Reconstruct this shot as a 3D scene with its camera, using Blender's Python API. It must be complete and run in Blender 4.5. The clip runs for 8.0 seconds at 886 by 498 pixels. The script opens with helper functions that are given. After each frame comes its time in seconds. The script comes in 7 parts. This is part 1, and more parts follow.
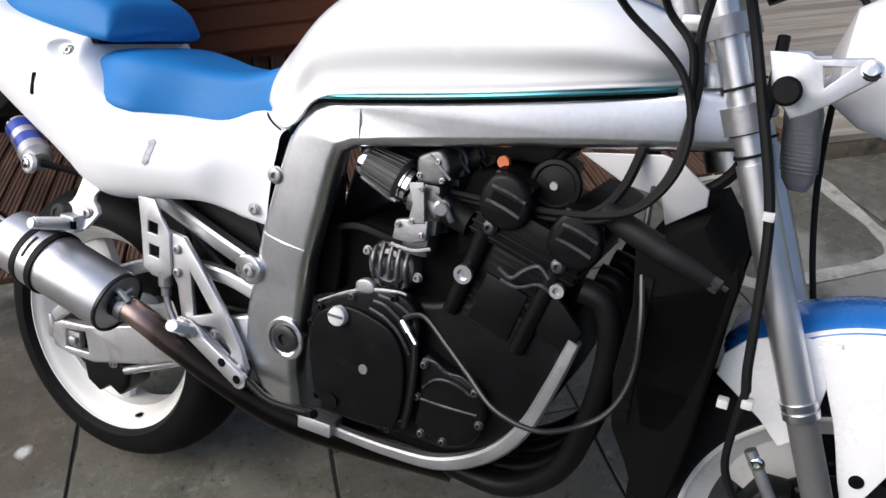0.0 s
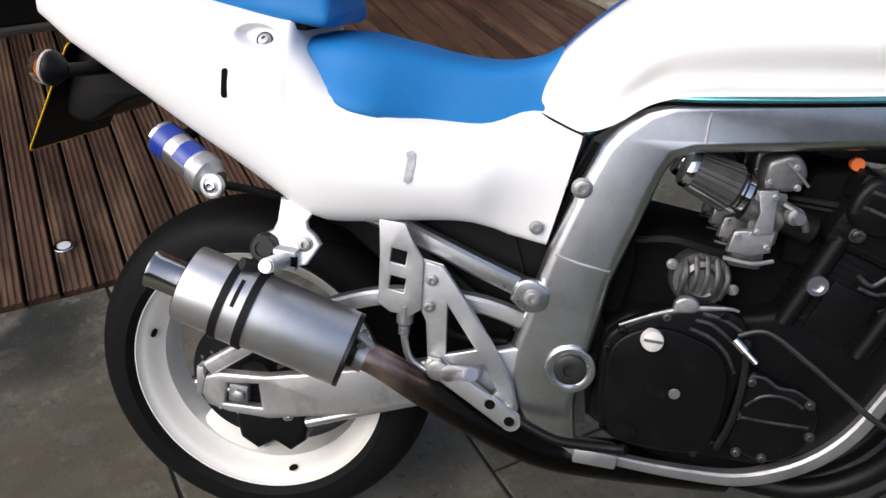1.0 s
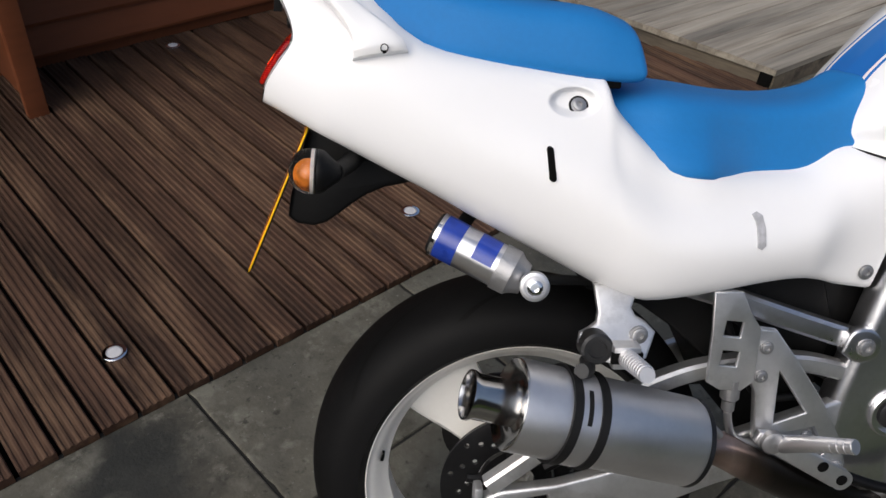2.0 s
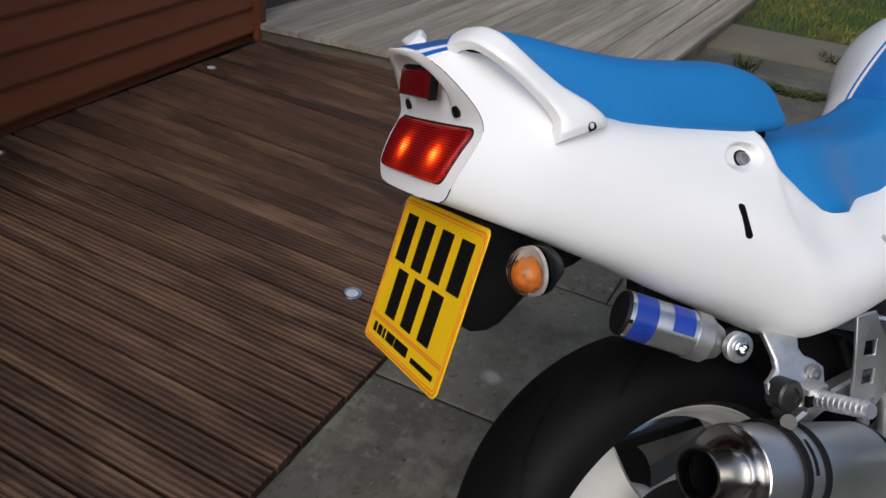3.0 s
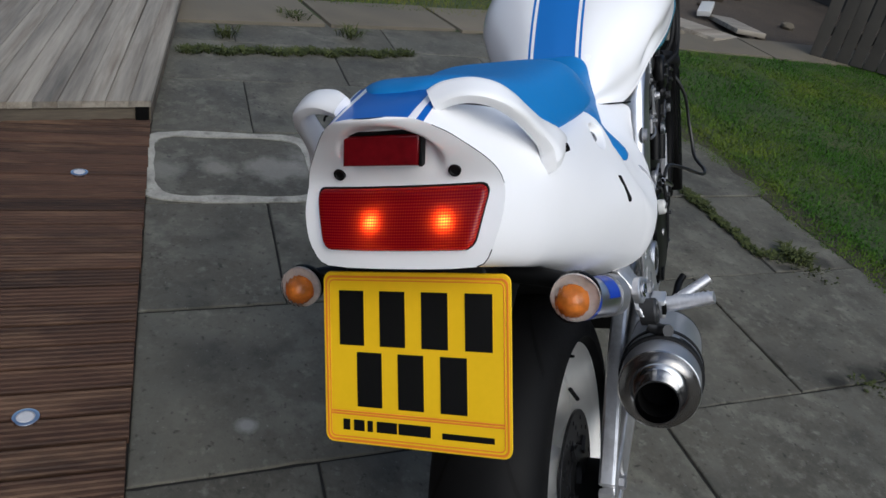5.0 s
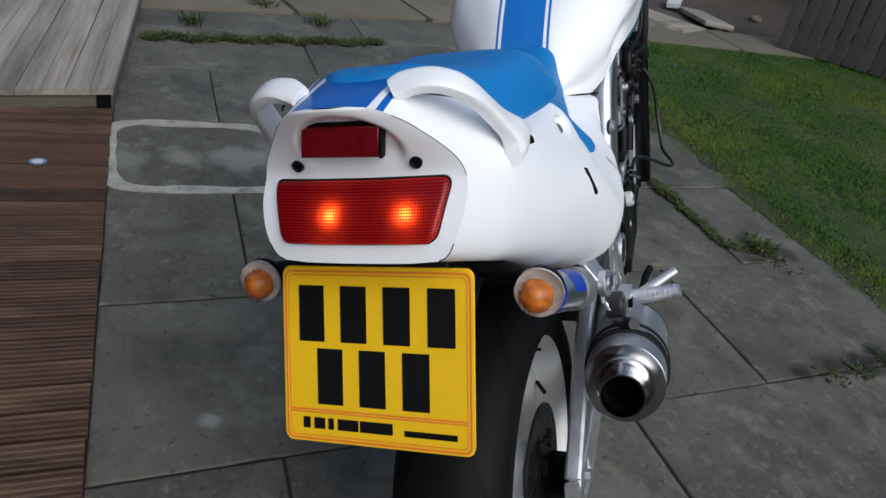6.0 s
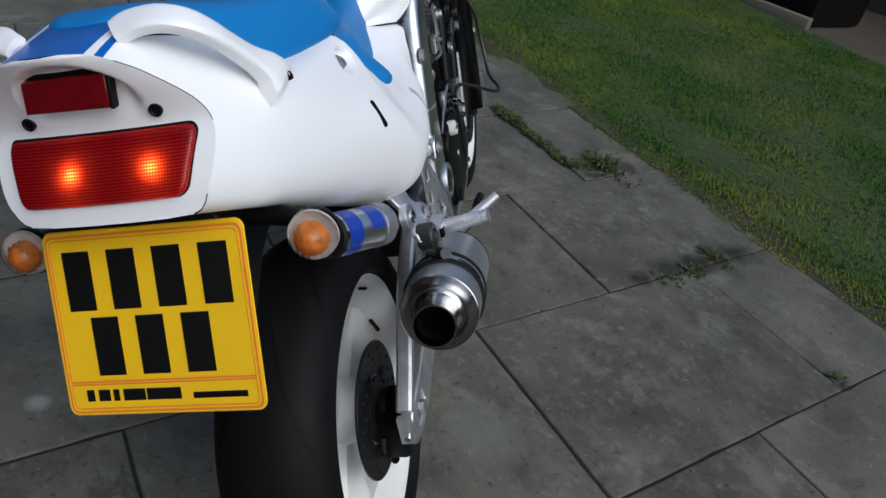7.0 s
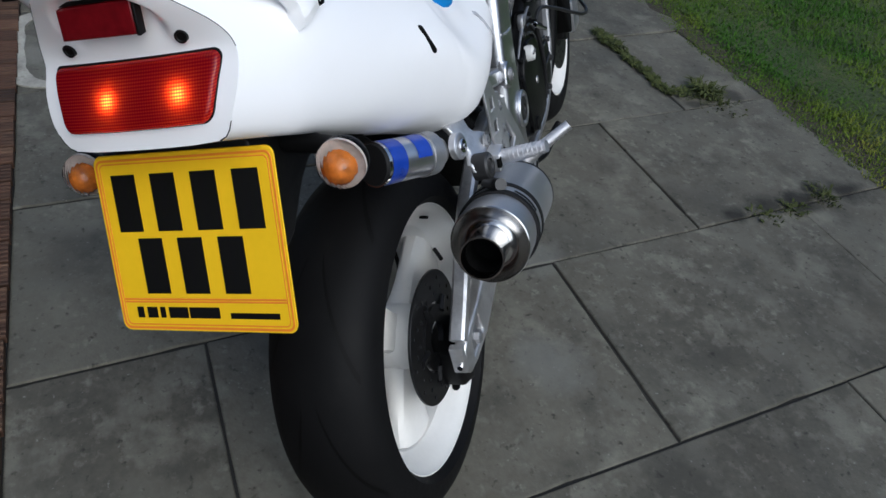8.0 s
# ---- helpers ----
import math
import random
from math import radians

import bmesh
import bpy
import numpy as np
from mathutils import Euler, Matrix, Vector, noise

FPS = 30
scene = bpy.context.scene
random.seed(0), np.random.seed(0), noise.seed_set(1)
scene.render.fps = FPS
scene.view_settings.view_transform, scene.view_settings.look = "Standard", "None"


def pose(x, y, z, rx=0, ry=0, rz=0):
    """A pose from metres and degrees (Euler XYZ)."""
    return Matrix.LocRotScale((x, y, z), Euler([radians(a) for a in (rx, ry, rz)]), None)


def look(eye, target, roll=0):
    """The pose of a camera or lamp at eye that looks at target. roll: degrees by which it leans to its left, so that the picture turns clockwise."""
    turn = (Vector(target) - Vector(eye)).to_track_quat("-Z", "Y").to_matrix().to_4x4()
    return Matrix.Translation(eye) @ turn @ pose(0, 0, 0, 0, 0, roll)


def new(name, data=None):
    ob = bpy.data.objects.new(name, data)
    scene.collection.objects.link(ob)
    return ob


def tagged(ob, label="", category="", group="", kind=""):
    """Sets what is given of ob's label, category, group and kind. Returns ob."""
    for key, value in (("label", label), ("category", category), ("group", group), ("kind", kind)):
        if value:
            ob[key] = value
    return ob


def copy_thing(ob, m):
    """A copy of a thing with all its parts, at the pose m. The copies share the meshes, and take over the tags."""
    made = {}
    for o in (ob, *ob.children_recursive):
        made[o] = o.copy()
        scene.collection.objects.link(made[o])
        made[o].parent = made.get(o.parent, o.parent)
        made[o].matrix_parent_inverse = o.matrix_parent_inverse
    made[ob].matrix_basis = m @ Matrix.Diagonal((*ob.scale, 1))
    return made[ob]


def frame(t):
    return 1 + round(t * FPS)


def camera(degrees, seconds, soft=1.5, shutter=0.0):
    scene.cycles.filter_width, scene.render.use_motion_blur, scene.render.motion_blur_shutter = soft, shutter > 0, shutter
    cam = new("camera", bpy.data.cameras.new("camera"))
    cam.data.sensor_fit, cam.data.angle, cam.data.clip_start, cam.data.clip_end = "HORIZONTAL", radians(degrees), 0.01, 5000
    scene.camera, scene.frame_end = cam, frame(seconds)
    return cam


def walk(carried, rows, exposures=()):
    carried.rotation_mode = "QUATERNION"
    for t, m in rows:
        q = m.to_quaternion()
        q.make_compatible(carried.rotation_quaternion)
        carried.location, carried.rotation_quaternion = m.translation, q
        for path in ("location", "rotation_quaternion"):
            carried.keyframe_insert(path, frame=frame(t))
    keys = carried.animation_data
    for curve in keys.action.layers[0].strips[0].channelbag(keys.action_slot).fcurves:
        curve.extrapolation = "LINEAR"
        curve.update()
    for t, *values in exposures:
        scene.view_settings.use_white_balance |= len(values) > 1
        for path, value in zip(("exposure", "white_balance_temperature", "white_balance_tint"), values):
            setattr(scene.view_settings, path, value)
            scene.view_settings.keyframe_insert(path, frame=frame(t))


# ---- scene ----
cam = camera(60.0, 8.0)
PATH = [
    (0, (0.13, -2.139, 1.414), (0.399, -0.538, 0.246), -4.0),
    (0.5, (-0.244, -1.949, 1.372), (0.286, -0.421, 0.196), 1.7),
    (1, (-0.576, -1.684, 1.41), (0.201, -0.355, 0.133), 4.3),
    (1.5, (-0.813, -1.402, 1.362), (0.1, -0.177, 0.071), 4.3),
    (2, (-0.998, -1.127, 1.368), (0.107, -0.056, 0.091), 5.4),
    (2.2, (-1.064, -1.029, 1.356), (0.153, -0.01, 0.138), 6.9),
    (3.3, (-1.232, -0.535, 1.292), (0.369, -0.084, 0.182), 6.7),
    (3.5, (-1.207, -0.444, 1.282), (0.43, -0.157, 0.169), 6.7),
    (4, (-1.164, -0.299, 1.266), (0.531, -0.445, 0.214), 9.2),
    (4.5, (-1.16, -0.139, 1.281), (0.496, -0.661, 0.288), 7.7),
    (4.7, (-1.172, -0.107, 1.285), (0.44, -0.731, 0.28), 9.7),
    (5.8, (-1.147, -0.077, 1.284), (0.431, -0.808, 0.295), 12.3),
    (6, (-1.154, -0.105, 1.281), (0.403, -0.859, 0.278), 12.5),
    (6.5, (-1.171, -0.195, 1.291), (0.215, -1.191, 0.249), 12.5),
    (7, (-1.183, -0.215, 1.291), (0.161, -1.229, 0.211), 12.4),
    (7.5, (-1.188, -0.215, 1.293), (0.154, -1.223, 0.205), 12.8),
    (8, (-1.207, -0.295, 1.3), (0.149, -1.03, 0.027), 9.1),
]
LIGHT = [(0.0, 0.52, 6050, 10), (1.0, 0.48, 6200, 10), (2.0, 0.10, 6250, 9), (3.5, -0.10, 5900, 7), (4.5, -0.08, 5750, 6), (6.0, -0.04, 5650, 6), (7.0, -0.10, 5600, 6), (8.0, 0.04, 5500, 5)]
walk(cam, [(t, look(eye, target, roll)) for t, eye, target, roll in PATH], LIGHT)


# ---- light ----
world = bpy.data.worlds.new("overcast_sky")
scene.world = world
world.use_nodes = True
wn = world.node_tree
sky = wn.nodes.new("ShaderNodeTexSky")
sky.sky_type = "NISHITA"
sky.sun_disc = False
sky.sun_elevation = radians(44)
sky.sun_rotation = radians(262)
sky.air_density = 1.0
sky.dust_density = 6.0
sky.ozone_density = 0.6
wn.nodes["Background"].inputs["Strength"].default_value = 0.12
wn.links.new(sky.outputs[0], wn.nodes["Background"].inputs["Color"])
sun = new("sun", bpy.data.lights.new("sun", "SUN"))
sun.data.energy = 1.0
sun.data.angle = radians(70)
sun.data.color = (0.93, 0.97, 1.0)
sun.matrix_world = look((-6.2, -0.9, 6.0), (0, 0, 0))


# ---- materials ----
def mat(name, color, rough=0.5, metal=0.0, vary=0.12, scale=6.0, fine=120.0, bump=0.0, bump_scale=90.0, rand=0.0, coat=0.0, trans=0.0, spec=0.5, stain=None, dist=0.002, stretch=None):
    """Principled surface with variation at two scales, fine relief, and a random tone for each piece."""
    m = bpy.data.materials.new(name)
    m.use_nodes = True
    t = m.node_tree
    b = t.nodes["Principled BSDF"]
    b.inputs["Roughness"].default_value = rough
    b.inputs["Metallic"].default_value = metal
    b.inputs["Coat Weight"].default_value = coat
    b.inputs["Coat Roughness"].default_value = 0.08
    b.inputs["Transmission Weight"].default_value = trans
    b.inputs["Specular IOR Level"].default_value = spec
    tc = t.nodes.new("ShaderNodeTexCoord")
    n1 = t.nodes.new("ShaderNodeTexNoise")
    n1.inputs["Scale"].default_value = scale
    n1.inputs["Detail"].default_value = 6
    n2 = t.nodes.new("ShaderNodeTexNoise")
    n2.inputs["Scale"].default_value = fine
    n2.inputs["Detail"].default_value = 3
    where = tc.outputs["Object"]
    if rand:
        oi = t.nodes.new("ShaderNodeObjectInfo")
        sc = t.nodes.new("ShaderNodeMath")
        sc.operation = "MULTIPLY"
        t.links.new(oi.outputs["Random"], sc.inputs[0])
        sc.inputs[1].default_value = 61.0
        av = t.nodes.new("ShaderNodeVectorMath")
        av.operation = "ADD"
        t.links.new(where, av.inputs[0])
        t.links.new(sc.outputs[0], av.inputs[1])
        where = av.outputs[0]
    if stretch:
        mp = t.nodes.new("ShaderNodeMapping")
        mp.inputs["Scale"].default_value = stretch
        t.links.new(where, mp.inputs["Vector"])
        where = mp.outputs[0]
    for n in (n1, n2):
        t.links.new(where, n.inputs["Vector"])
    add = t.nodes.new("ShaderNodeMath")
    add.operation = "MULTIPLY_ADD"
    t.links.new(n2.outputs[0], add.inputs[0])
    add.inputs[1].default_value = 0.5
    t.links.new(n1.outputs[0], add.inputs[2])
    last = add.outputs[0]
    if rand:
        r = t.nodes.new("ShaderNodeMath")
        r.operation = "MULTIPLY_ADD"
        t.links.new(oi.outputs["Random"], r.inputs[0])
        r.inputs[1].default_value = rand
        t.links.new(last, r.inputs[2])
        sub = t.nodes.new("ShaderNodeMath")
        sub.operation = "SUBTRACT"
        t.links.new(r.outputs[0], sub.inputs[0])
        sub.inputs[1].default_value = rand / 2
        last = sub.outputs[0]
    ramp = t.nodes.new("ShaderNodeMapRange")
    ramp.inputs["From Min"].default_value = 0.35
    ramp.inputs["From Max"].default_value = 1.15
    ramp.inputs["To Min"].default_value = 1 - vary
    ramp.inputs["To Max"].default_value = 1 + vary
    ramp.clamp = False
    t.links.new(last, ramp.inputs["Value"])
    mul = t.nodes.new("ShaderNodeVectorMath")
    mul.operation = "SCALE"
    mul.inputs[0].default_value = color[:3]
    t.links.new(ramp.outputs[0], mul.inputs["Scale"])
    out = mul.outputs[0]
    if stain:
        col, sc, lo, hi = stain
        n3 = t.nodes.new("ShaderNodeTexNoise")
        n3.inputs["Scale"].default_value = sc
        n3.inputs["Detail"].default_value = 8
        n3.inputs["Roughness"].default_value = 0.65
        t.links.new(where, n3.inputs["Vector"])
        mr = t.nodes.new("ShaderNodeMapRange")
        mr.inputs["From Min"].default_value = lo
        mr.inputs["From Max"].default_value = hi
        t.links.new(n3.outputs[0], mr.inputs["Value"])
        mx = t.nodes.new("ShaderNodeMix")
        mx.data_type = "RGBA"
        t.links.new(mr.outputs[0], mx.inputs["Factor"])
        t.links.new(out, mx.inputs["A"])
        mx.inputs["B"].default_value = (*col, 1)
        out = mx.outputs["Result"]
    t.links.new(out, b.inputs["Base Color"])
    if bump:
        bp = t.nodes.new("ShaderNodeBump")
        bp.inputs["Strength"].default_value = bump
        bp.inputs["Distance"].default_value = dist
        n4 = t.nodes.new("ShaderNodeTexNoise")
        n4.inputs["Scale"].default_value = bump_scale
        n4.inputs["Detail"].default_value = 5
        t.links.new(where, n4.inputs["Vector"])
        t.links.new(n4.outputs[0], bp.inputs["Height"])
        t.links.new(bp.outputs[0], b.inputs["Normal"])
    # wear shows in the gloss too
    rr = t.nodes.new("ShaderNodeMapRange")
    rr.inputs["From Min"].default_value = 0.3
    rr.inputs["From Max"].default_value = 1.2
    rr.inputs["To Min"].default_value = max(0.02, rough * 0.8)
    rr.inputs["To Max"].default_value = min(1.0, rough * 1.2)
    t.links.new(add.outputs[0], rr.inputs["Value"])
    t.links.new(rr.outputs[0], b.inputs["Roughness"])
    return m


def stripes(m, axis, bands, gate=None):
    """Paints bands |coordinate| in (lo, hi) of a colour over m's base colour; gate: (axis, least value)."""
    t = m.node_tree
    b = t.nodes["Principled BSDF"]
    tc = t.nodes.new("ShaderNodeTexCoord")
    sp = t.nodes.new("ShaderNodeSeparateXYZ")
    t.links.new(tc.outputs["Object"], sp.inputs[0])
    ab = t.nodes.new("ShaderNodeMath")
    ab.operation = "ABSOLUTE"
    t.links.new(sp.outputs[axis], ab.inputs[0])
    base = b.inputs["Base Color"].links[0].from_socket
    for lo, hi, col in bands:
        c1 = t.nodes.new("ShaderNodeMath")
        c1.operation = "COMPARE"
        t.links.new(ab.outputs[0], c1.inputs[0])
        c1.inputs[1].default_value = (lo + hi) / 2
        c1.inputs[2].default_value = (hi - lo) / 2
        f = c1.outputs[0]
        if gate:
            g = t.nodes.new("ShaderNodeMath")
            g.operation = "GREATER_THAN"
            t.links.new(sp.outputs[gate[0]], g.inputs[0])
            g.inputs[1].default_value = gate[1]
            mu = t.nodes.new("ShaderNodeMath")
            mu.operation = "MULTIPLY"
            t.links.new(f, mu.inputs[0])
            t.links.new(g.outputs[0], mu.inputs[1])
            f = mu.outputs[0]
        mx = t.nodes.new("ShaderNodeMix")
        mx.data_type = "RGBA"
        t.links.new(f, mx.inputs["Factor"])
        t.links.new(base, mx.inputs["A"])
        mx.inputs["B"].default_value = (*col, 1)
        base = mx.outputs["Result"]
    t.links.new(base, b.inputs["Base Color"])
    return m


BLUE = (0.02, 0.16, 0.52)
M_white = mat("white_paint", (0.86, 0.86, 0.87), 0.30, vary=0.02, scale=3, fine=14, coat=0.3)
M_tank = stripes(mat("white_tank_paint", (0.86, 0.86, 0.87), 0.25, vary=0.02, scale=3, fine=14, coat=0.4), "Y", [(-0.04, 0.041, BLUE), (0.047, 0.052, BLUE)])
M_greymark = mat("grey_flank_mark", (0.42, 0.42, 0.44), 0.6, vary=0.5, scale=60, bump=0.2)
M_polish = mat("polished_steel", (0.55, 0.54, 0.53), 0.17, 1.0, vary=0.12, scale=10, stain=((0.30, 0.27, 0.25), 9, 0.60, 0.9))
M_tail = stripes(mat("white_tail_paint", (0.86, 0.86, 0.87), 0.38, vary=0.02, scale=3, fine=14, spec=0.35), "Y", [(-0.04, 0.040, (0.008, 0.110, 0.46)), (0.047, 0.053, (0.008, 0.110, 0.46))], ("Z", 1.0))
M_rim = mat("white_rim_paint", (0.78, 0.77, 0.74), 0.35, vary=0.05, scale=10, stain=((0.35, 0.33, 0.30), 9, 0.62, 0.85))
M_guard = stripes(mat("white_mudguard_paint", (0.86, 0.86, 0.87), 0.28, vary=0.03, coat=0.5), "Y", [(-0.06, 0.0660, BLUE), (0.0700, 0.0718, BLUE)], ("Z", 0.58))
M_carb = mat("grimy_carburettor_alloy", (0.20, 0.20, 0.20), 0.45, 0.85, vary=0.3, scale=30, bump=0.3, stain=((0.05, 0.05, 0.05), 18, 0.50, 0.75))
M_vinyl = mat("blue_vinyl", (0.017, 0.178, 0.48), 0.55, spec=0.3, vary=0.10, scale=5, bump=0.25, bump_scale=260, dist=0.0008)
M_alu = mat("polished_aluminium", (0.72, 0.72, 0.74), 0.31, 1.0, vary=0.14, scale=9, bump=0.03, bump_scale=30, stain=((0.45, 0.45, 0.46), 7, 0.56, 0.85))
M_brush = mat("brushed_aluminium", (0.70, 0.70, 0.72), 0.44, 1.0, vary=0.08, scale=9, bump=0.08, bump_scale=140)
M_cast = mat("cast_aluminium", (0.40, 0.40, 0.41), 0.48, 0.9, vary=0.18, scale=20, bump=0.3, bump_scale=160, stain=((0.16, 0.15, 0.14), 14, 0.58, 0.85))
M_silver = mat("dulled_bare_alloy", (0.70, 0.70, 0.71), 0.44, 0.95, vary=0.14, scale=14, bump=0.12, stain=((0.30, 0.29, 0.28), 12, 0.55, 0.85))
M_chrome = mat("chrome", (0.82, 0.82, 0.83), 0.08, 1.0, vary=0.03)
M_black = mat("black_engine_paint", (0.0045, 0.0045, 0.005), 0.40, vary=0.3, scale=15, bump=0.2, bump_scale=150, spec=0.15, stain=((0.03, 0.03, 0.03), 16, 0.66, 0.92))
M_cover = mat("satin_black_cover", (0.005, 0.005, 0.0055), 0.34, vary=0.25, scale=18, bump=0.2, spec=0.15, stain=((0.022, 0.022, 0.022), 26, 0.60, 0.85))
# Edge highlights of the black engine put into a paler grey colour.
M_edgegrey = mat("highlight_grey_edge", (0.10, 0.10, 0.105), 0.34, 0.7, vary=0.4, scale=40, stain=((0.012, 0.012, 0.012), 45, 0.50, 0.70))
M_mesh = mat("grey_filter_gauze", (0.055, 0.055, 0.055), 0.55, 0.4, vary=0.3, scale=60, bump=0.5, bump_scale=900, dist=0.0006)
M_sheath = mat("worn_cable_sheath", (0.013, 0.013, 0.013), 0.36, vary=0.3, scale=30)
M_plastic = mat("black_plastic", (0.004, 0.004, 0.0042), 0.5, vary=0.25, bump=0.15, spec=0.2)
M_rubber = mat("black_rubber", (0.006, 0.006, 0.0065), 0.6, vary=0.3, scale=12, bump=0.15, spec=0.25, stain=((0.03, 0.028, 0.026), 7, 0.60, 0.9))
# Near-black colour standing in for shade in gaps, slots and holes.
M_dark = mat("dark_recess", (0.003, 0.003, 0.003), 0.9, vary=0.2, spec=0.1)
M_teal = mat("teal_trim", (0.14, 0.42, 0.46), 0.14, 0.85, vary=0.15, scale=9)
M_yellow = mat("yellow_reflective", (0.84, 0.52, 0.004), 0.5, vary=0.05, scale=20, spec=0.22)
M_orange = mat("orange_print", (0.75, 0.22, 0.02), 0.45, vary=0.05)
M_ink = mat("black_ink", (0.006, 0.006, 0.006), 0.5, vary=0.1, spec=0.15)
M_amber = mat("amber_bulb", (0.78, 0.24, 0.03), 0.20, vary=0.6, scale=90, trans=0.35, bump=0.4, bump_scale=300)
M_orangeplug = mat("orange_plug", (0.6, 0.13, 0.02), 0.4, vary=0.1)
M_label = mat("blue_label", (0.012, 0.042, 0.32), 0.3, vary=0.3, scale=50, coat=0.3)
M_disc = mat("blackened_steel", (0.030, 0.030, 0.032), 0.38, 0.8, vary=0.25, scale=16)
M_podgrey = mat("grey_pod_plastic", (0.20, 0.20, 0.205), 0.5, vary=0.12, scale=14, bump=0.1)
M_bush = mat("dark_grey_bush", (0.045, 0.045, 0.046), 0.42, 0.6, vary=0.2)
M_grey = mat("grey_rubber", (0.10, 0.10, 0.10), 0.6, vary=0.15)


def link_pipe_material():
    """Steel that a hot exhaust has tinted: pale pink near the clamp, then brown, then sooty black."""
    m = mat("heat_tinted_link_pipe", (1, 1, 1), 0.34, 0.9, vary=0.2, scale=14, bump=0.1)
    t = m.node_tree
    b = t.nodes["Principled BSDF"]
    tc = t.nodes.new("ShaderNodeTexCoord")
    sp = t.nodes.new("ShaderNodeSeparateXYZ")
    t.links.new(tc.outputs["Object"], sp.inputs[0])
    r = t.nodes.new("ShaderNodeMapRange")
    r.inputs["From Min"].default_value = 0.55
    r.inputs["From Max"].default_value = 0.80
    t.links.new(sp.outputs["X"], r.inputs["Value"])
    c = t.nodes.new("ShaderNodeValToRGB")
    c.color_ramp.elements[0].color = (0.34, 0.28, 0.25, 1)
    c.color_ramp.elements[1].color = (0.014, 0.012, 0.011, 1)
    for p, col in ((0.08, (0.24, 0.17, 0.14)), (0.22, (0.46, 0.34, 0.30)), (0.36, (0.11, 0.076, 0.062)), (0.55, (0.030, 0.024, 0.021))):
        c.color_ramp.elements.new(p).color = (*col, 1)
    t.links.new(r.outputs[0], c.inputs[0])
    mu = t.nodes.new("ShaderNodeMix")
    mu.data_type = "RGBA"
    mu.blend_type = "MULTIPLY"
    mu.inputs["Factor"].default_value = 1.0
    t.links.new(b.inputs["Base Color"].links[0].from_socket, mu.inputs["A"])
    t.links.new(c.outputs[0], mu.inputs["B"])
    t.links.new(mu.outputs["Result"], b.inputs["Base Color"])
    return m


M_linkpipe = link_pipe_material()


def glass(name, color, rough=0.03):
    m = bpy.data.materials.new(name)
    m.use_nodes = True
    b = m.node_tree.nodes["Principled BSDF"]
    b.inputs["Base Color"].default_value = (*color, 1)
    b.inputs["Roughness"].default_value = rough
    b.inputs["Transmission Weight"].default_value = 1.0
    b.inputs["IOR"].default_value = 1.12
    return m


M_clear = glass("clear_lens", (0.97, 0.95, 0.93), 0.16)
cut_glass = M_clear.node_tree.nodes.new("ShaderNodeTexWave")
cut_glass.bands_direction = "Y"
cut_glass.inputs["Scale"].default_value = 60
where = M_clear.node_tree.nodes.new("ShaderNodeTexCoord")
ribs = M_clear.node_tree.nodes.new("ShaderNodeBump")
ribs.inputs["Strength"].default_value = 0.5
ribs.inputs["Distance"].default_value = 0.001
M_clear.node_tree.links.new(where.outputs["Object"], cut_glass.inputs["Vector"])
M_clear.node_tree.links.new(cut_glass.outputs["Fac"], ribs.inputs["Height"])
M_clear.node_tree.links.new(ribs.outputs[0], M_clear.node_tree.nodes["Principled BSDF"].inputs["Normal"])


def tail_lens():
    """Red moulded lens that scatters the bulbs' light, with rows of fine ribs crossed by uprights."""
    m = mat("red_lens", (0.27, 0.002, 0.009), 0.14, vary=0.06, scale=12, spec=0.4)
    t = m.node_tree
    b = t.nodes["Principled BSDF"]
    tc = t.nodes.new("ShaderNodeTexCoord")
    waves = []
    for way, scale in (("Z", 120), ("Y", 110)):
        w = t.nodes.new("ShaderNodeTexWave")
        w.bands_direction = way
        w.inputs["Scale"].default_value = scale
        t.links.new(tc.outputs["Object"], w.inputs["Vector"])
        waves.append(w)
    both = t.nodes.new("ShaderNodeMath")
    both.operation = "MULTIPLY_ADD"
    t.links.new(waves[1].outputs["Fac"], both.inputs[0])
    both.inputs[1].default_value = 0.5
    t.links.new(waves[0].outputs["Fac"], both.inputs[2])
    bp = t.nodes.new("ShaderNodeBump")
    bp.inputs["Strength"].default_value = 0.02
    bp.inputs["Distance"].default_value = 0.001
    t.links.new(both.outputs[0], bp.inputs["Height"])
    t.links.new(bp.outputs[0], b.inputs["Normal"])
    thick = t.nodes.new("ShaderNodeValToRGB")
    thick.color_ramp.elements[0].color = (0.42, 0.002, 0.003, 1)
    thick.color_ramp.elements[1].color = (1.0, 0.11, 0.010, 1)
    thick.color_ramp.elements[0].position = 0.25
    part_way = t.nodes.new("ShaderNodeMath")
    part_way.operation = "DIVIDE"
    t.links.new(both.outputs[0], part_way.inputs[0])
    part_way.inputs[1].default_value = 1.5
    t.links.new(part_way.outputs[0], thick.inputs[0])
    through_ = t.nodes.new("ShaderNodeBsdfTranslucent")
    t.links.new(thick.outputs[0], through_.inputs["Color"])
    mix = t.nodes.new("ShaderNodeMixShader")
    mix.inputs[0].default_value = 0.5
    t.links.new(b.outputs[0], mix.inputs[1])
    t.links.new(through_.outputs[0], mix.inputs[2])
    t.links.new(mix.outputs[0], t.nodes["Material Output"].inputs["Surface"])
    return m


def lit(name, color, strength):
    """A glowing lamp filament or bulb."""
    m = mat(name, color, 0.3, vary=0.02)
    b = m.node_tree.nodes["Principled BSDF"]
    b.inputs["Emission Color"].default_value = (*color, 1)
    b.inputs["Emission Strength"].default_value = strength
    return m


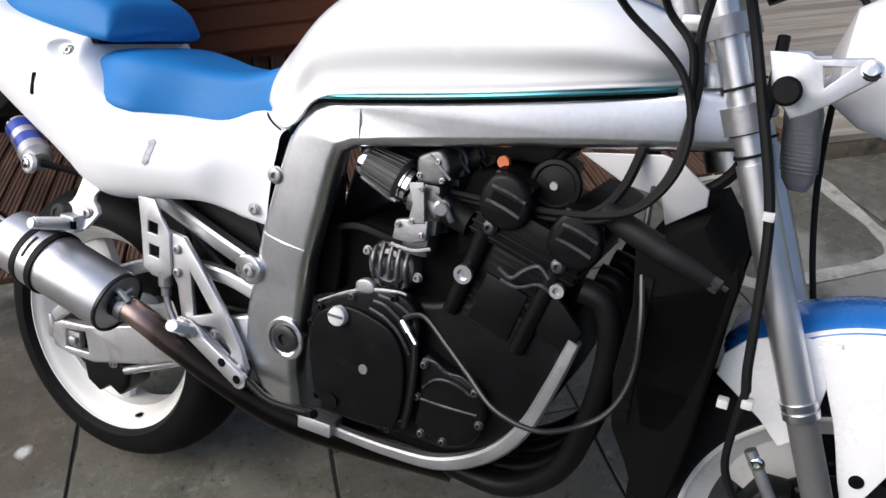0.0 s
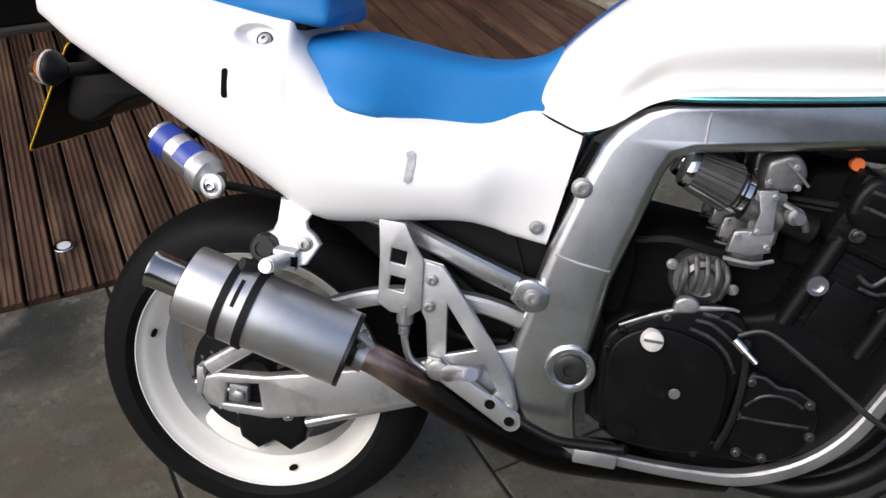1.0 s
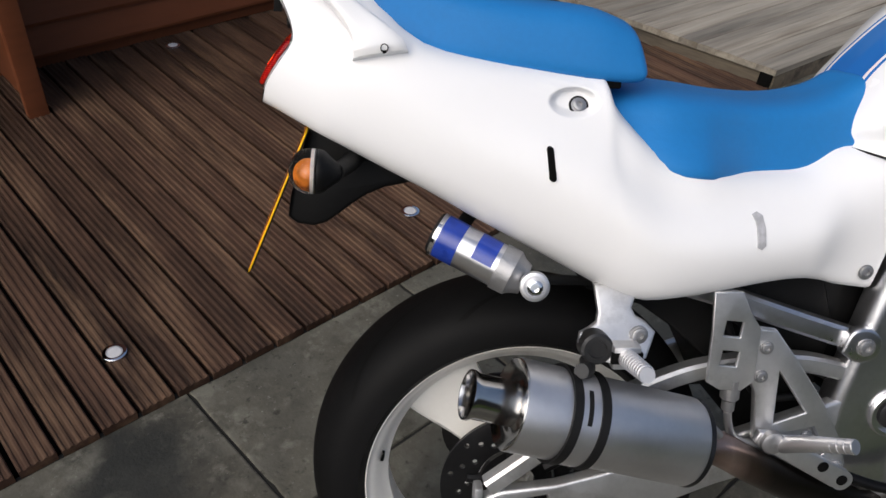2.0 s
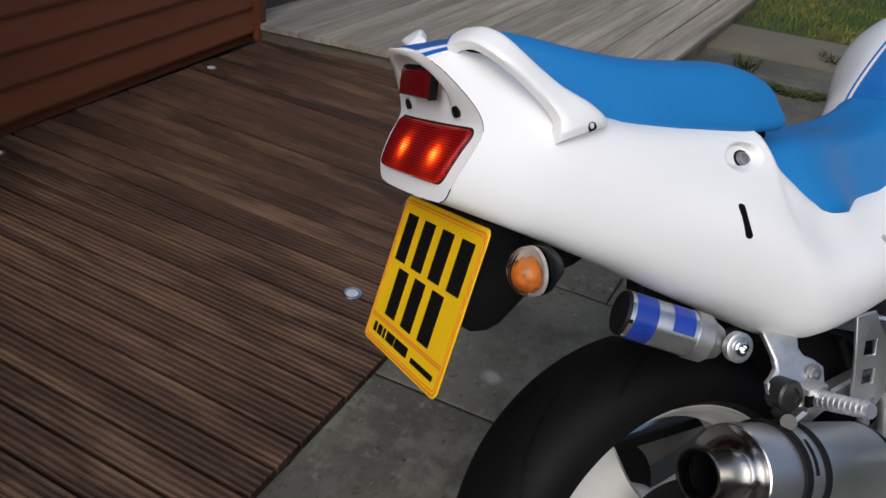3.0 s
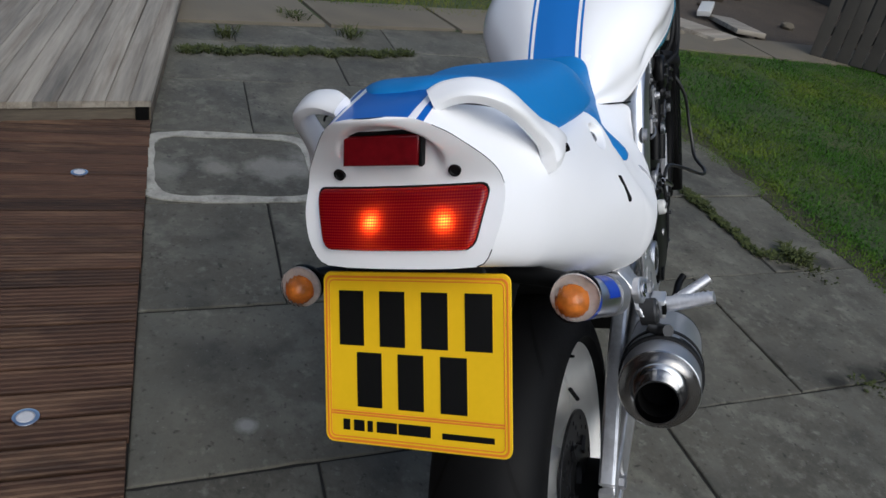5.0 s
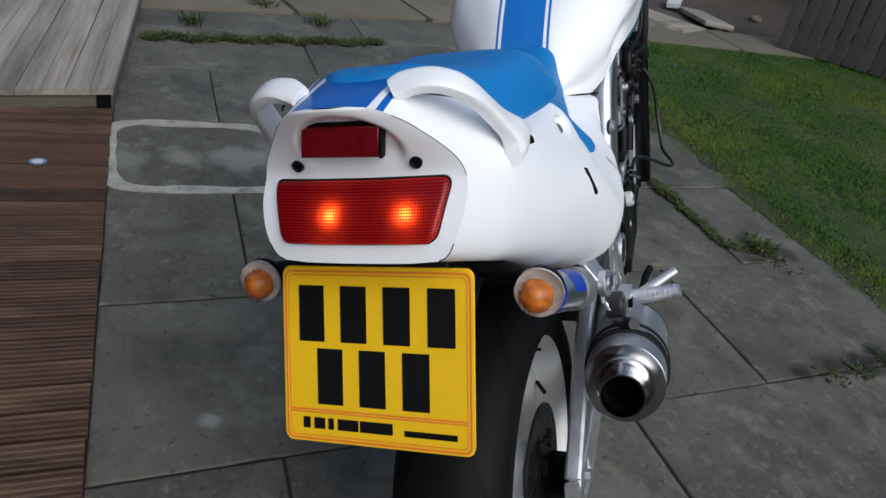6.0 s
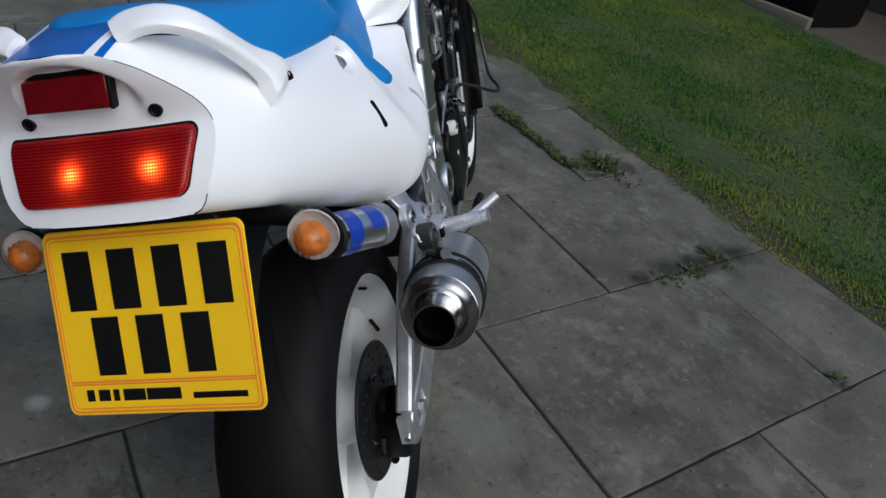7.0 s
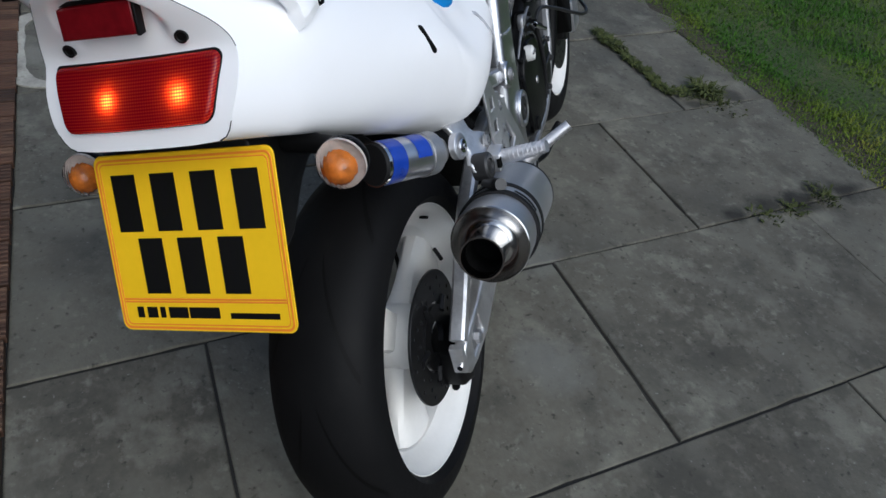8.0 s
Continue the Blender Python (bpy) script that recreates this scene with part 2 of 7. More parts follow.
M_bulb = lit("lit_bulb", (1.0, 0.86, 0.38), 80.0)
M_housing = mat("red_lamp_housing", (0.10, 0.004, 0.006), 0.35, vary=0.10, scale=20)
M_red = tail_lens()
M_reddark = mat("dark_red_reflector", (0.13, 0.004, 0.007), 0.22, vary=0.3, scale=30, coat=0.2, spec=0.3, bump=0.2, bump_scale=400, dist=0.0006)

# ground and surroundings
M_joint = mat("dirty_sand_joint", (0.014, 0.013, 0.011), 0.95, vary=0.35, scale=20, bump=0.6, bump_scale=120)
M_cement = mat("smeared_mortar", (0.33, 0.32, 0.28), 0.9, vary=0.5, scale=14, bump=0.5, stain=((0.12, 0.118, 0.098), 16, 0.56, 0.74))
M_deck = mat("dark_stained_decking", (0.055, 0.0295, 0.0190), 0.68, spec=0.26, vary=0.9, scale=9, fine=80, rand=0.14, bump=0.6, bump_scale=80, stain=((0.150, 0.090, 0.055), 11.0, 0.50, 0.72), stretch=(1, 0.16, 1))
M_greydeck = mat("weathered_grey_decking", (0.275, 0.248, 0.205), 0.8, vary=0.6, scale=16, fine=90, rand=0.18, bump=0.6, bump_scale=90, stain=((0.15, 0.120, 0.090), 12.0, 0.48, 0.68), stretch=(1, 0.05, 1))
M_fascia = mat("dark_brown_fascia", (0.13, 0.108, 0.080), 0.8, vary=0.5, scale=10, fine=80, bump=0.5, stain=((0.05, 0.042, 0.034), 9, 0.48, 0.66), stretch=(1, 0.12, 1))
M_clad = mat("red_brown_stained_cladding", (0.165, 0.050, 0.019), 0.5, vary=0.25, scale=6, fine=60, rand=0.3, bump=0.3, bump_scale=70, stretch=(0.15, 1, 1))
M_soil = mat("bare_soil", (0.075, 0.058, 0.042), 0.95, vary=0.4, scale=4, bump=0.8, bump_scale=30, dist=0.02)
M_edgesoil = mat("dark_damp_soil", (0.034, 0.027, 0.019), 0.95, vary=0.4, scale=9, bump=0.8, bump_scale=40, dist=0.01)
M_turf = mat("turf", (0.036, 0.052, 0.014), 0.9, vary=0.45, scale=2.2, fine=60, bump=0.8, bump_scale=60, dist=0.01, stain=((0.10, 0.085, 0.03), 1.7, 0.58, 0.8))
M_path = mat("brown_concrete_edging", (0.135, 0.117, 0.086), 0.9, vary=0.25, scale=4, rand=0.3, bump=0.5)
M_fence = mat("grey_weathered_timber", (0.048, 0.044, 0.038), 0.85, vary=0.35, scale=8, rand=0.4, bump=0.5)
M_leaf = mat("weed_leaves", (0.055, 0.066, 0.020), 0.7, spec=0.2, vary=0.4, scale=30, rand=0.4)
M_debris = mat("white_painted_board", (0.6, 0.6, 0.58), 0.6, vary=0.1)
M_bowl = mat("dull_lamp_bowl", (0.62, 0.57, 0.53), 0.35, vary=0.3, scale=60)
M_frosted = mat("frosted_lamp_glass", (0.55, 0.55, 0.57), 0.25, vary=0.06, scale=60)


def slab_material():
    """Old concrete: dark grime, pale worn patches, lichen specks and pits, different on each slab."""
    m = mat("weathered_concrete_slab", (0.091, 0.086, 0.069), 0.68, spec=0.26, vary=0.5, scale=3.0, fine=70, rand=0.35, bump=0.7, bump_scale=150, stain=((0.138, 0.134, 0.110), 2.4, 0.48, 0.78))
    t = m.node_tree
    b = t.nodes["Principled BSDF"]
    tc = t.nodes.new("ShaderNodeTexCoord")
    oi = t.nodes.new("ShaderNodeObjectInfo")
    k = t.nodes.new("ShaderNodeMath")
    k.operation = "MULTIPLY"
    t.links.new(oi.outputs["Random"], k.inputs[0])
    k.inputs[1].default_value = 37.0
    v = t.nodes.new("ShaderNodeVectorMath")
    v.operation = "ADD"
    t.links.new(tc.outputs["Object"], v.inputs[0])
    t.links.new(k.outputs[0], v.inputs[1])
    base = b.inputs["Base Color"].links[0].from_socket
    for scale, lo, hi, col, detail in ((9.0, 0.50, 0.68, (0.20, 0.193, 0.158), 9), (30.0, 0.56, 0.74, (0.20, 0.193, 0.160), 6), (7.0, 0.52, 0.70, (0.052, 0.050, 0.041), 8), (4.5, 0.50, 0.72, (0.042, 0.041, 0.035), 7), (85.0, 0.66, 0.78, (0.24, 0.237, 0.215), 3), (45.0, 0.60, 0.72, (0.020, 0.019, 0.016), 4), (1.6, 0.54, 0.78, (0.080, 0.072, 0.056), 6)):
        n = t.nodes.new("ShaderNodeTexNoise")
        n.inputs["Scale"].default_value = scale
        n.inputs["Detail"].default_value = detail
        n.inputs["Roughness"].default_value = 0.6
        t.links.new(v.outputs[0], n.inputs["Vector"])
        r = t.nodes.new("ShaderNodeMapRange")
        r.inputs["From Min"].default_value = lo
        r.inputs["From Max"].default_value = hi
        r.inputs["To Max"].default_value = 0.75
        t.links.new(n.outputs[0], r.inputs["Value"])
        x = t.nodes.new("ShaderNodeMix")
        x.data_type = "RGBA"
        t.links.new(r.outputs[0], x.inputs["Factor"])
        t.links.new(base, x.inputs["A"])
        x.inputs["B"].default_value = (*col, 1)
        base = x.outputs["Result"]
    # spilt oil, brown grit and pale mortar with places of their own
    geo = t.nodes.new("ShaderNodeNewGeometry")
    ragged = t.nodes.new("ShaderNodeTexNoise")
    ragged.inputs["Scale"].default_value = 7.0
    ragged.inputs["Detail"].default_value = 8
    ragged.inputs["Roughness"].default_value = 0.65
    t.links.new(geo.outputs["Position"], ragged.inputs["Vector"])
    for x, y, size, col, most in SPILLS:
        off = t.nodes.new("ShaderNodeVectorMath")
        off.operation = "DISTANCE"
        t.links.new(geo.outputs["Position"], off.inputs[0])
        off.inputs[1].default_value = (x, y, 0)
        sum_ = t.nodes.new("ShaderNodeMath")
        sum_.operation = "MULTIPLY_ADD"
        t.links.new(ragged.outputs[0], sum_.inputs[0])
        sum_.inputs[1].default_value = size * 2.2
        t.links.new(off.outputs["Value"], sum_.inputs[2])
        r = t.nodes.new("ShaderNodeMapRange")
        r.inputs["From Min"].default_value = size * 2.1
        r.inputs["From Max"].default_value = size * 1.5
        r.inputs["To Max"].default_value = most
        t.links.new(sum_.outputs[0], r.inputs["Value"])
        x_ = t.nodes.new("ShaderNodeMix")
        x_.data_type = "RGBA"
        t.links.new(r.outputs[0], x_.inputs["Factor"])
        t.links.new(base, x_.inputs["A"])
        x_.inputs["B"].default_value = (*col, 1)
        base = x_.outputs["Result"]
    t.links.new(base, b.inputs["Base Color"])
    return m


SPILLS = [(0.10, -1.98, 0.055, (0.016, 0.015, 0.012), 0.85), (0.11, -2.25, 0.075, (0.016, 0.015, 0.012), 0.9), (0.12, -2.48, 0.09, (0.016, 0.015, 0.012), 0.9), (0.76, -2.50, 0.06, (0.016, 0.015, 0.012), 0.7), (1.47, -0.10, 0.10, (0.22, 0.215, 0.185), 0.6), (1.49, -0.28, 0.09, (0.26, 0.25, 0.215), 0.65), (1.0, -2.245, 0.05, (0.020, 0.019, 0.015), 0.8), (0.80, -2.40, 0.045, (0.018, 0.017, 0.013), 0.8), (0.12, -2.12, 0.07, (0.020, 0.019, 0.015), 0.8),
          (-0.76, -0.14, 0.17, (0.018, 0.019, 0.018), 0.85), (-0.98, -0.24, 0.07, (0.012, 0.012, 0.011), 0.85), (-0.85, -0.60, 0.40, (0.085, 0.068, 0.048), 0.6),
          (-0.69, -0.73, 0.022, (0.55, 0.55, 0.53), 0.9), (0.15, -0.265, 0.03, (0.30, 0.30, 0.28), 0.8), (1.62, -0.72, 0.20, (0.30, 0.29, 0.26), 0.65), (1.47, -0.50, 0.14, (0.28, 0.27, 0.24), 0.6),
          (0.09, -1.28, 0.09, (0.16, 0.16, 0.145), 0.6), (-0.25, -1.14, 0.10, (0.16, 0.16, 0.145), 0.6), (0.15, -2.36, 0.055, (0.022, 0.020, 0.016), 0.8), (0.72, -2.30, 0.045, (0.020, 0.019, 0.015), 0.7)]
M_slab = slab_material()


def grass_material():
    m = mat("grass_blades", (0.05, 0.09, 0.018), 0.75, vary=0.3, spec=0.12)
    t = m.node_tree
    b = t.nodes["Principled BSDF"]
    g = t.nodes.new("ShaderNodeNewGeometry")
    ramp = t.nodes.new("ShaderNodeValToRGB")
    ramp.color_ramp.elements[0].color = (0.042, 0.104, 0.011, 1)
    ramp.color_ramp.elements[1].color = (0.240, 0.190, 0.042, 1)
    mid = ramp.color_ramp.elements.new(0.60)
    mid.color = (0.112, 0.150, 0.019, 1)
    tc = t.nodes.new("ShaderNodeTexCoord")
    n = t.nodes.new("ShaderNodeTexNoise")
    n.inputs["Scale"].default_value = 1.3
    n.inputs["Detail"].default_value = 7
    n.inputs["Roughness"].default_value = 0.62
    t.links.new(tc.outputs["Object"], n.inputs["Vector"])
    a = t.nodes.new("ShaderNodeMath")
    a.operation = "MULTIPLY_ADD"
    t.links.new(g.outputs["Random Per Island"], a.inputs[0])
    a.inputs[1].default_value = 0.06
    t.links.new(n.outputs[0], a.inputs[2])
    s = t.nodes.new("ShaderNodeMapRange")
    geo = t.nodes.new("ShaderNodeSeparateXYZ")
    t.links.new(g.outputs["Position"], geo.inputs[0])
    rim = t.nodes.new("ShaderNodeMapRange")
    rim.inputs["From Min"].default_value = -2.90
    rim.inputs["From Max"].default_value = -2.55
    rim.inputs["To Max"].default_value = 0.13
    t.links.new(geo.outputs["Y"], rim.inputs["Value"])
    dry = t.nodes.new("ShaderNodeMath")
    dry.operation = "ADD"
    t.links.new(a.outputs[0], dry.inputs[0])
    t.links.new(rim.outputs[0], dry.inputs[1])
    a = dry
    s.inputs["From Min"].default_value = 0.47
    s.inputs["From Max"].default_value = 0.80
    t.links.new(a.outputs[0], s.inputs["Value"])
    t.links.new(s.outputs[0], ramp.inputs[0])
    t.links.new(ramp.outputs[0], b.inputs["Base Color"])
    return m


M_blade = grass_material()


# ---- building helpers ----
def part(name, bm, material, parent=None, label="", smooth=True, flat_angle=38):
    """Links a bmesh or a mesh as one object, under a thing or a part."""
    if isinstance(bm, bpy.types.Mesh):
        me = bm
        me.name = name
    else:
        me = bpy.data.meshes.new(name)
        bmesh.ops.recalc_face_normals(bm, faces=bm.faces)
        bm.to_mesh(me)
        bm.free()
    if not me.materials:
        me.materials.append(material)
    else:
        me.materials[0] = material
    if smooth:
        me.shade_smooth()
        me.set_sharp_from_angle(angle=radians(flat_angle))
    ob = new(name, me)
    if parent is not None:
        ob.parent = parent
    if label:
        tagged(ob, label)
    return ob


def spline(points, n=6):
    """A smooth line through the points (Catmull-Rom), of tuples of any length."""
    pts = [np.array(p, float) for p in points]
    out = []
    for i in range(len(pts) - 1):
        a, b = pts[max(i - 1, 0)], pts[i]
        c, d = pts[i + 1], pts[min(i + 2, len(pts) - 1)]
        for k in range(n):
            t = k / n
            out.append(0.5 * (2 * b + (c - a) * t + (2 * a - 5 * b + 4 * c - d) * t * t + (3 * b - a - 3 * c + d) * t**3))
    out.append(pts[-1])
    return out


def tube(points, r, n=10, smooth=5, bm=None, square=False, caps=True):
    """A bar along a smooth line; r: one radius or one for each point. square: a rounded box section."""
    bm = bm or bmesh.new()
    rs = r if isinstance(r, (list, tuple)) else [r] * len(points)
    line = spline([(*p, q) for p, q in zip(points, rs)], smooth) if smooth > 1 else [np.array((*p, q), float) for p, q in zip(points, rs)]
    pos = [Vector(p[:3]) for p in line]
    rings, side = [], None
    for i, p in enumerate(pos):
        d = (pos[min(i + 1, len(pos) - 1)] - pos[max(i - 1, 0)]).normalized()
        if side is None:
            side = d.orthogonal().normalized() if not square else (Vector((0, 1, 0)) - d * d.y).normalized()
        side = (side - d * side.dot(d)).normalized()
        up = d.cross(side)
        ring = []
        for k in range(n):
            a = 2 * math.pi * (k + 0.5) / n
            u, v = math.cos(a), math.sin(a)
            if square:
                q = 1 / (abs(u) ** 5 + abs(v) ** 5) ** 0.2
                u, v = u * q, v * q
            ring.append(bm.verts.new(p + (side * u + up * v) * line[i][3]))
        rings.append(ring)
    for a, b in zip(rings, rings[1:]):
        for k in range(n):
            bm.faces.new((a[k], a[(k + 1) % n], b[(k + 1) % n], b[k]))
    if caps:
        bm.faces.new(rings[0])
        bm.faces.new(rings[-1])
    return bm


def lathe(profile, center, axis, n=32, bm=None, close=False):
    """Turns a profile of (along, radius) round an axis through center."""
    bm = bm or bmesh.new()
    ax = Vector(axis).normalized()
    s = ax.orthogonal().normalized()
    v = ax.cross(s)
    c = Vector(center)
    rings = []
    for along, rad in profile:
        if rad < 1e-6:
            rings.append([bm.verts.new(c + ax * along)])
        else:
            rings.append([bm.verts.new(c + ax * along + (s * math.cos(2 * math.pi * k / n) + v * math.sin(2 * math.pi * k / n)) * rad) for k in range(n)])
    pairs = list(zip(rings, rings[1:]))
    if close:
        pairs.append((rings[-1], rings[0]))
    for a, b in pairs:
        if len(a) == 1 and len(b) == 1:
            continue
        for k in range(n):
            j = (k + 1) % n
            if len(a) == 1:
                bm.faces.new((a[0], b[j], b[k]))
            elif len(b) == 1:
                bm.faces.new((a[k], a[j], b[0]))
            else:
                bm.faces.new((a[k], a[j], b[j], b[k]))
    return bm


def box(x0, x1, y0, y1, z0, z1, bev=0.004, bm=None, seg=2):
    b = bmesh.new()
    bmesh.ops.create_cube(b, size=1, matrix=Matrix.Translation(((x0 + x1) / 2, (y0 + y1) / 2, (z0 + z1) / 2)) @ Matrix.Diagonal((abs(x1 - x0), abs(y1 - y0), abs(z1 - z0), 1)))
    if bev:
        bmesh.ops.bevel(b, geom=list(b.edges), offset=bev, segments=seg, affect="EDGES", profile=0.6)
    return joined(bm, b)


def joined(bm, b):
    """Adds bmesh b to bm (or returns b alone)."""
    if bm is None:
        return b
    me = bpy.data.meshes.new("temp")
    b.to_mesh(me)
    b.free()
    bm.from_mesh(me)
    bpy.data.meshes.remove(me)
    return bm


def slab2d(outline, holes, y0, y1, bev=0.004, shape=None, res=2, rounded=False):
    """A plate with the given outline in x and z (and holes), from y0 to y1, with rounded edges. shape(v) moves its points."""
    cu = bpy.data.curves.new("outline", "CURVE")
    cu.dimensions = "2D"
    cu.fill_mode = "BOTH"
    cu.extrude = abs(y1 - y0) / 2 - bev
    cu.bevel_depth = bev
    cu.bevel_resolution = res
    cu.offset = -bev
    for ring in [outline, *holes]:
        pts = [tuple(p) for p in ring]
        if rounded and ring is outline:
            pts = [tuple(p) for p in spline(pts + pts[:1], 5)[:-1]]
        s = cu.splines.new("POLY")
        s.points.add(len(pts) - 1)
        for q, p in zip(s.points, pts):
            q.co = (p[0], p[1], 0, 1)
        s.use_cyclic_u = True
    ob = bpy.data.objects.new("outline", cu)
    me = bpy.data.meshes.new_from_object(ob)
    bpy.data.objects.remove(ob)
    bpy.data.curves.remove(cu)
    bm = bmesh.new()
    bm.from_mesh(me)
    bpy.data.meshes.remove(me)
    bmesh.ops.remove_doubles(bm, verts=bm.verts, dist=1e-5)
    mid = (y0 + y1) / 2
    for v in bm.verts:
        v.co = Vector((v.co.x, mid + v.co.z, v.co.y))
        if shape:
            v.co = Vector(shape(v.co))
    return bm


def loft(rings, bm=None, caps=True, closed=True):
    """A skin over rings of equally many points."""
    bm = bm or bmesh.new()
    vs = [[bm.verts.new(p) for p in ring] for ring in rings]
    n = len(vs[0])
    for a, b in zip(vs, vs[1:]):
        for k in range(n if closed else n - 1):
            bm.faces.new((a[k], a[(k + 1) % n], b[(k + 1) % n], b[k]))
    if caps:
        bm.faces.new(vs[0])
        bm.faces.new(vs[-1])
    return bm


def bolt(center, axis, r=0.009, h=0.006, bm=None):
    """A socket-head bolt with a dished head."""
    return lathe([(0, r * 1.25), (h * 0.3, r * 1.25), (h * 0.35, r), (h * 0.9, r), (h, r * 0.85), (h, r * 0.45), (h * 0.4, r * 0.42), (h * 0.4, 0)], center, axis, 14, bm)


def mirrored(bm):
    """The same shape on the bike's other side, as a new bmesh."""
    b = bm.copy()
    for v in b.verts:
        v.co.y = -v.co.y
    bmesh.ops.reverse_faces(b, faces=b.faces)
    return b


def thing(name, label, category, m=None, group=""):
    e = new(name)
    e.empty_display_size = 0.1
    if m is not None:
        e.matrix_world = m
    return tagged(e, label, category, group)


# ---- large structure ----
def sheet(name, x0, x1, y0, y1, z, material, label, steps=1, rough=0.0, kind="structure", category="ground"):
    bm = bmesh.new()
    bmesh.ops.create_grid(bm, x_segments=steps, y_segments=steps, size=0.5, matrix=Matrix.Translation(((x0 + x1) / 2, (y0 + y1) / 2, z)) @ Matrix.Diagonal((x1 - x0, y1 - y0, 1, 1)))
    for v in bm.verts:
        if rough:
            v.co.z += rough * noise.noise(v.co * 3.1)
    return tagged(part(name, bm, material), label, category, kind=kind)


sheet("ground", -60, 60, -60, 60, -0.035, M_soil, "bare brown soil reaching out beyond the garden")
sheet("paving_bed", -4.2, 3.9, -2.72, 0.02, -0.0065, M_joint, "dark dirty sand bed between the paving slabs")
sheet("lawn_edge", -4.2, 3.45, -2.84, -2.640, 0.001, M_edgesoil, "bare soil along the ragged lawn edge", steps=40, rough=0.006)
sheet("lawn_soil", -4.2, 3.64, -5.75, -2.80, 0.004, M_turf, "patchy green turf under the lawn grass", steps=60, rough=0.012)
sheet("far_lawn_soil", 3.6, 9.0, -3.0, 3.0, 0.0, M_turf, "green turf beyond the concrete edging strip", steps=30, rough=0.01)


def shed():
    """Clad shed along the deck: back wall, short return and the doorway's dark inside."""
    w = thing("shed", "red-brown stained timber shed with horizontal cladding beside the deck", "shed")
    part("wall", box(-0.42, 1.60, 1.655, 1.72, 0, 2.3, 0), M_clad, w, smooth=False)
    part("side_wall", box(1.56, 1.62, 1.72, 3.6, 0, 2.3, 0), M_clad, w, smooth=False)
    part("back_wall", box(-2.4, 1.62, 3.6, 3.66, 0, 2.3, 0), M_clad, w, smooth=False)
    part("far_wall", box(-2.46, -2.40, 1.655, 3.66, 0, 2.3, 0), M_clad, w, smooth=False)
    part("lintel", box(-2.4, -0.42, 1.655, 1.72, 1.95, 2.3, 0), M_clad, w, smooth=False)
    # Unseen roof shuts out the sky; the floor's shade is its black colour.
    part("roof", box(-2.6, 1.75, 1.50, 3.75, 2.30, 2.36, 0.006), M_dark, w, "unseen black flat roof added to keep the shed's inside dark")
    part("inside_floor", box(-2.4, 1.56, 1.66, 3.6, 0.0, 0.05, 0), M_dark, w, "floor inside the doorway, its shade put into the colour")
    part("corner_trim", box(1.585, 1.640, 1.60, 1.66, 0.02, 2.3, 0.004), M_clad, w)
    part("return_panel", box(-0.43, -0.40, 1.335, 1.655, 0.05, 2.2, 0.003), M_clad, w)
    part("edge_board", box(-0.45, -0.385, 1.300, 1.335, 0.012, 2.2, 0.006), M_clad, w, "orange-brown edge board of the doorway")
    part("threshold", box(-2.4, -0.45, 1.625, 1.665, 0.012, 0.040, 0.006), M_fence, w, "worn dark grey timber threshold")
    # lapped boards, each leaning out at its foot
    z = 0.05
    while z < 1.25:
        bm = bmesh.new()
        a = [(1.655, z), (1.628, z), (1.625, z + 0.012), (1.640, z + 0.118), (1.655, z + 0.118)]
        loft([[Vector((x, y, q)) for y, q in a] for x in (-0.41, 1.585)], bm)
        part("board", bm, M_clad, w, smooth=False)
        z += 0.115
    return w


shed()

# plain unseen walls added round the garden to block low sky and darken reflections
tagged(part("wall_south", box(-9.5, 9.5, -7.75, -7.6, -0.03, 2.4, 0), M_fence, smooth=False), "unseen plain dark wall added to block the low sky", "wall", kind="structure")
tagged(part("wall_west", box(-8.2, -8.0, -7.6, 6.0, -0.03, 2.4, 0), M_path, smooth=False), "unseen plain wall added to block the low western sky", "wall", kind="structure")
tagged(part("wall_north", box(-8.0, 9.5, 5.9, 6.1, -0.03, 2.2, 0), M_fence, smooth=False), "unseen plain dark wall added to block the low sky", "wall", kind="structure")


# ---- the motorcycle: x ahead, y to its left, z up; it leans on its side stand ----
bike = thing("motorcycle", "white and blue naked sports motorcycle leaning on its side stand", "motorcycle", pose(-0.6963, -0.5661, 0.0, -20, 0, -38))
REAR, FRONT = Vector((0.348, 0, 0.330)), Vector((1.805, 0, 0.352))


def tyre_shape(c, R, half, rim_r):
    prof = []
    for k in range(25):
        a = math.pi * (k / 24 - 0.5)
        y = half * math.sin(a)
        r = rim_r + 0.008 + (R - rim_r - 0.008) * max(0.0, math.cos(a)) ** 0.70
        prof.append((y, r))
    prof += [(half * 0.80, rim_r - 0.006), (-half * 0.80, rim_r - 0.006)]
    return lathe(prof, c, (0, 1, 0), 96, close=True)


def rim_shape(c, r, half, drop):
    """Flanges, bead seats and the barrel with its deep well."""
    p = [(-half - 0.004, r - 0.001), (-half - 0.001, r + 0.004), (-half + 0.010, r), (-half + 0.012, r - 0.012), (-half * 0.55, r - 0.016), (-half * 0.45, r - drop), (half * 0.45, r - drop),
         (half * 0.55, r - 0.016), (half - 0.012, r - 0.012), (half - 0.010, r), (half - 0.004, r + 0.003), (half, r), (half - 0.003, r - 0.012),
         (half - 0.016, r - 0.022), (half * 0.60, r - 0.028), (half * 0.42, r - drop - 0.010), (-half * 0.42, r - drop - 0.010), (-half * 0.60, r - 0.028), (-half + 0.016, r - 0.022), (-half + 0.008, r - 0.014), (-half + 0.002, r - 0.0065), (-half - 0.003, r - 0.0050)]
    return lathe(p, c, (0, 1, 0), 96, close=True)


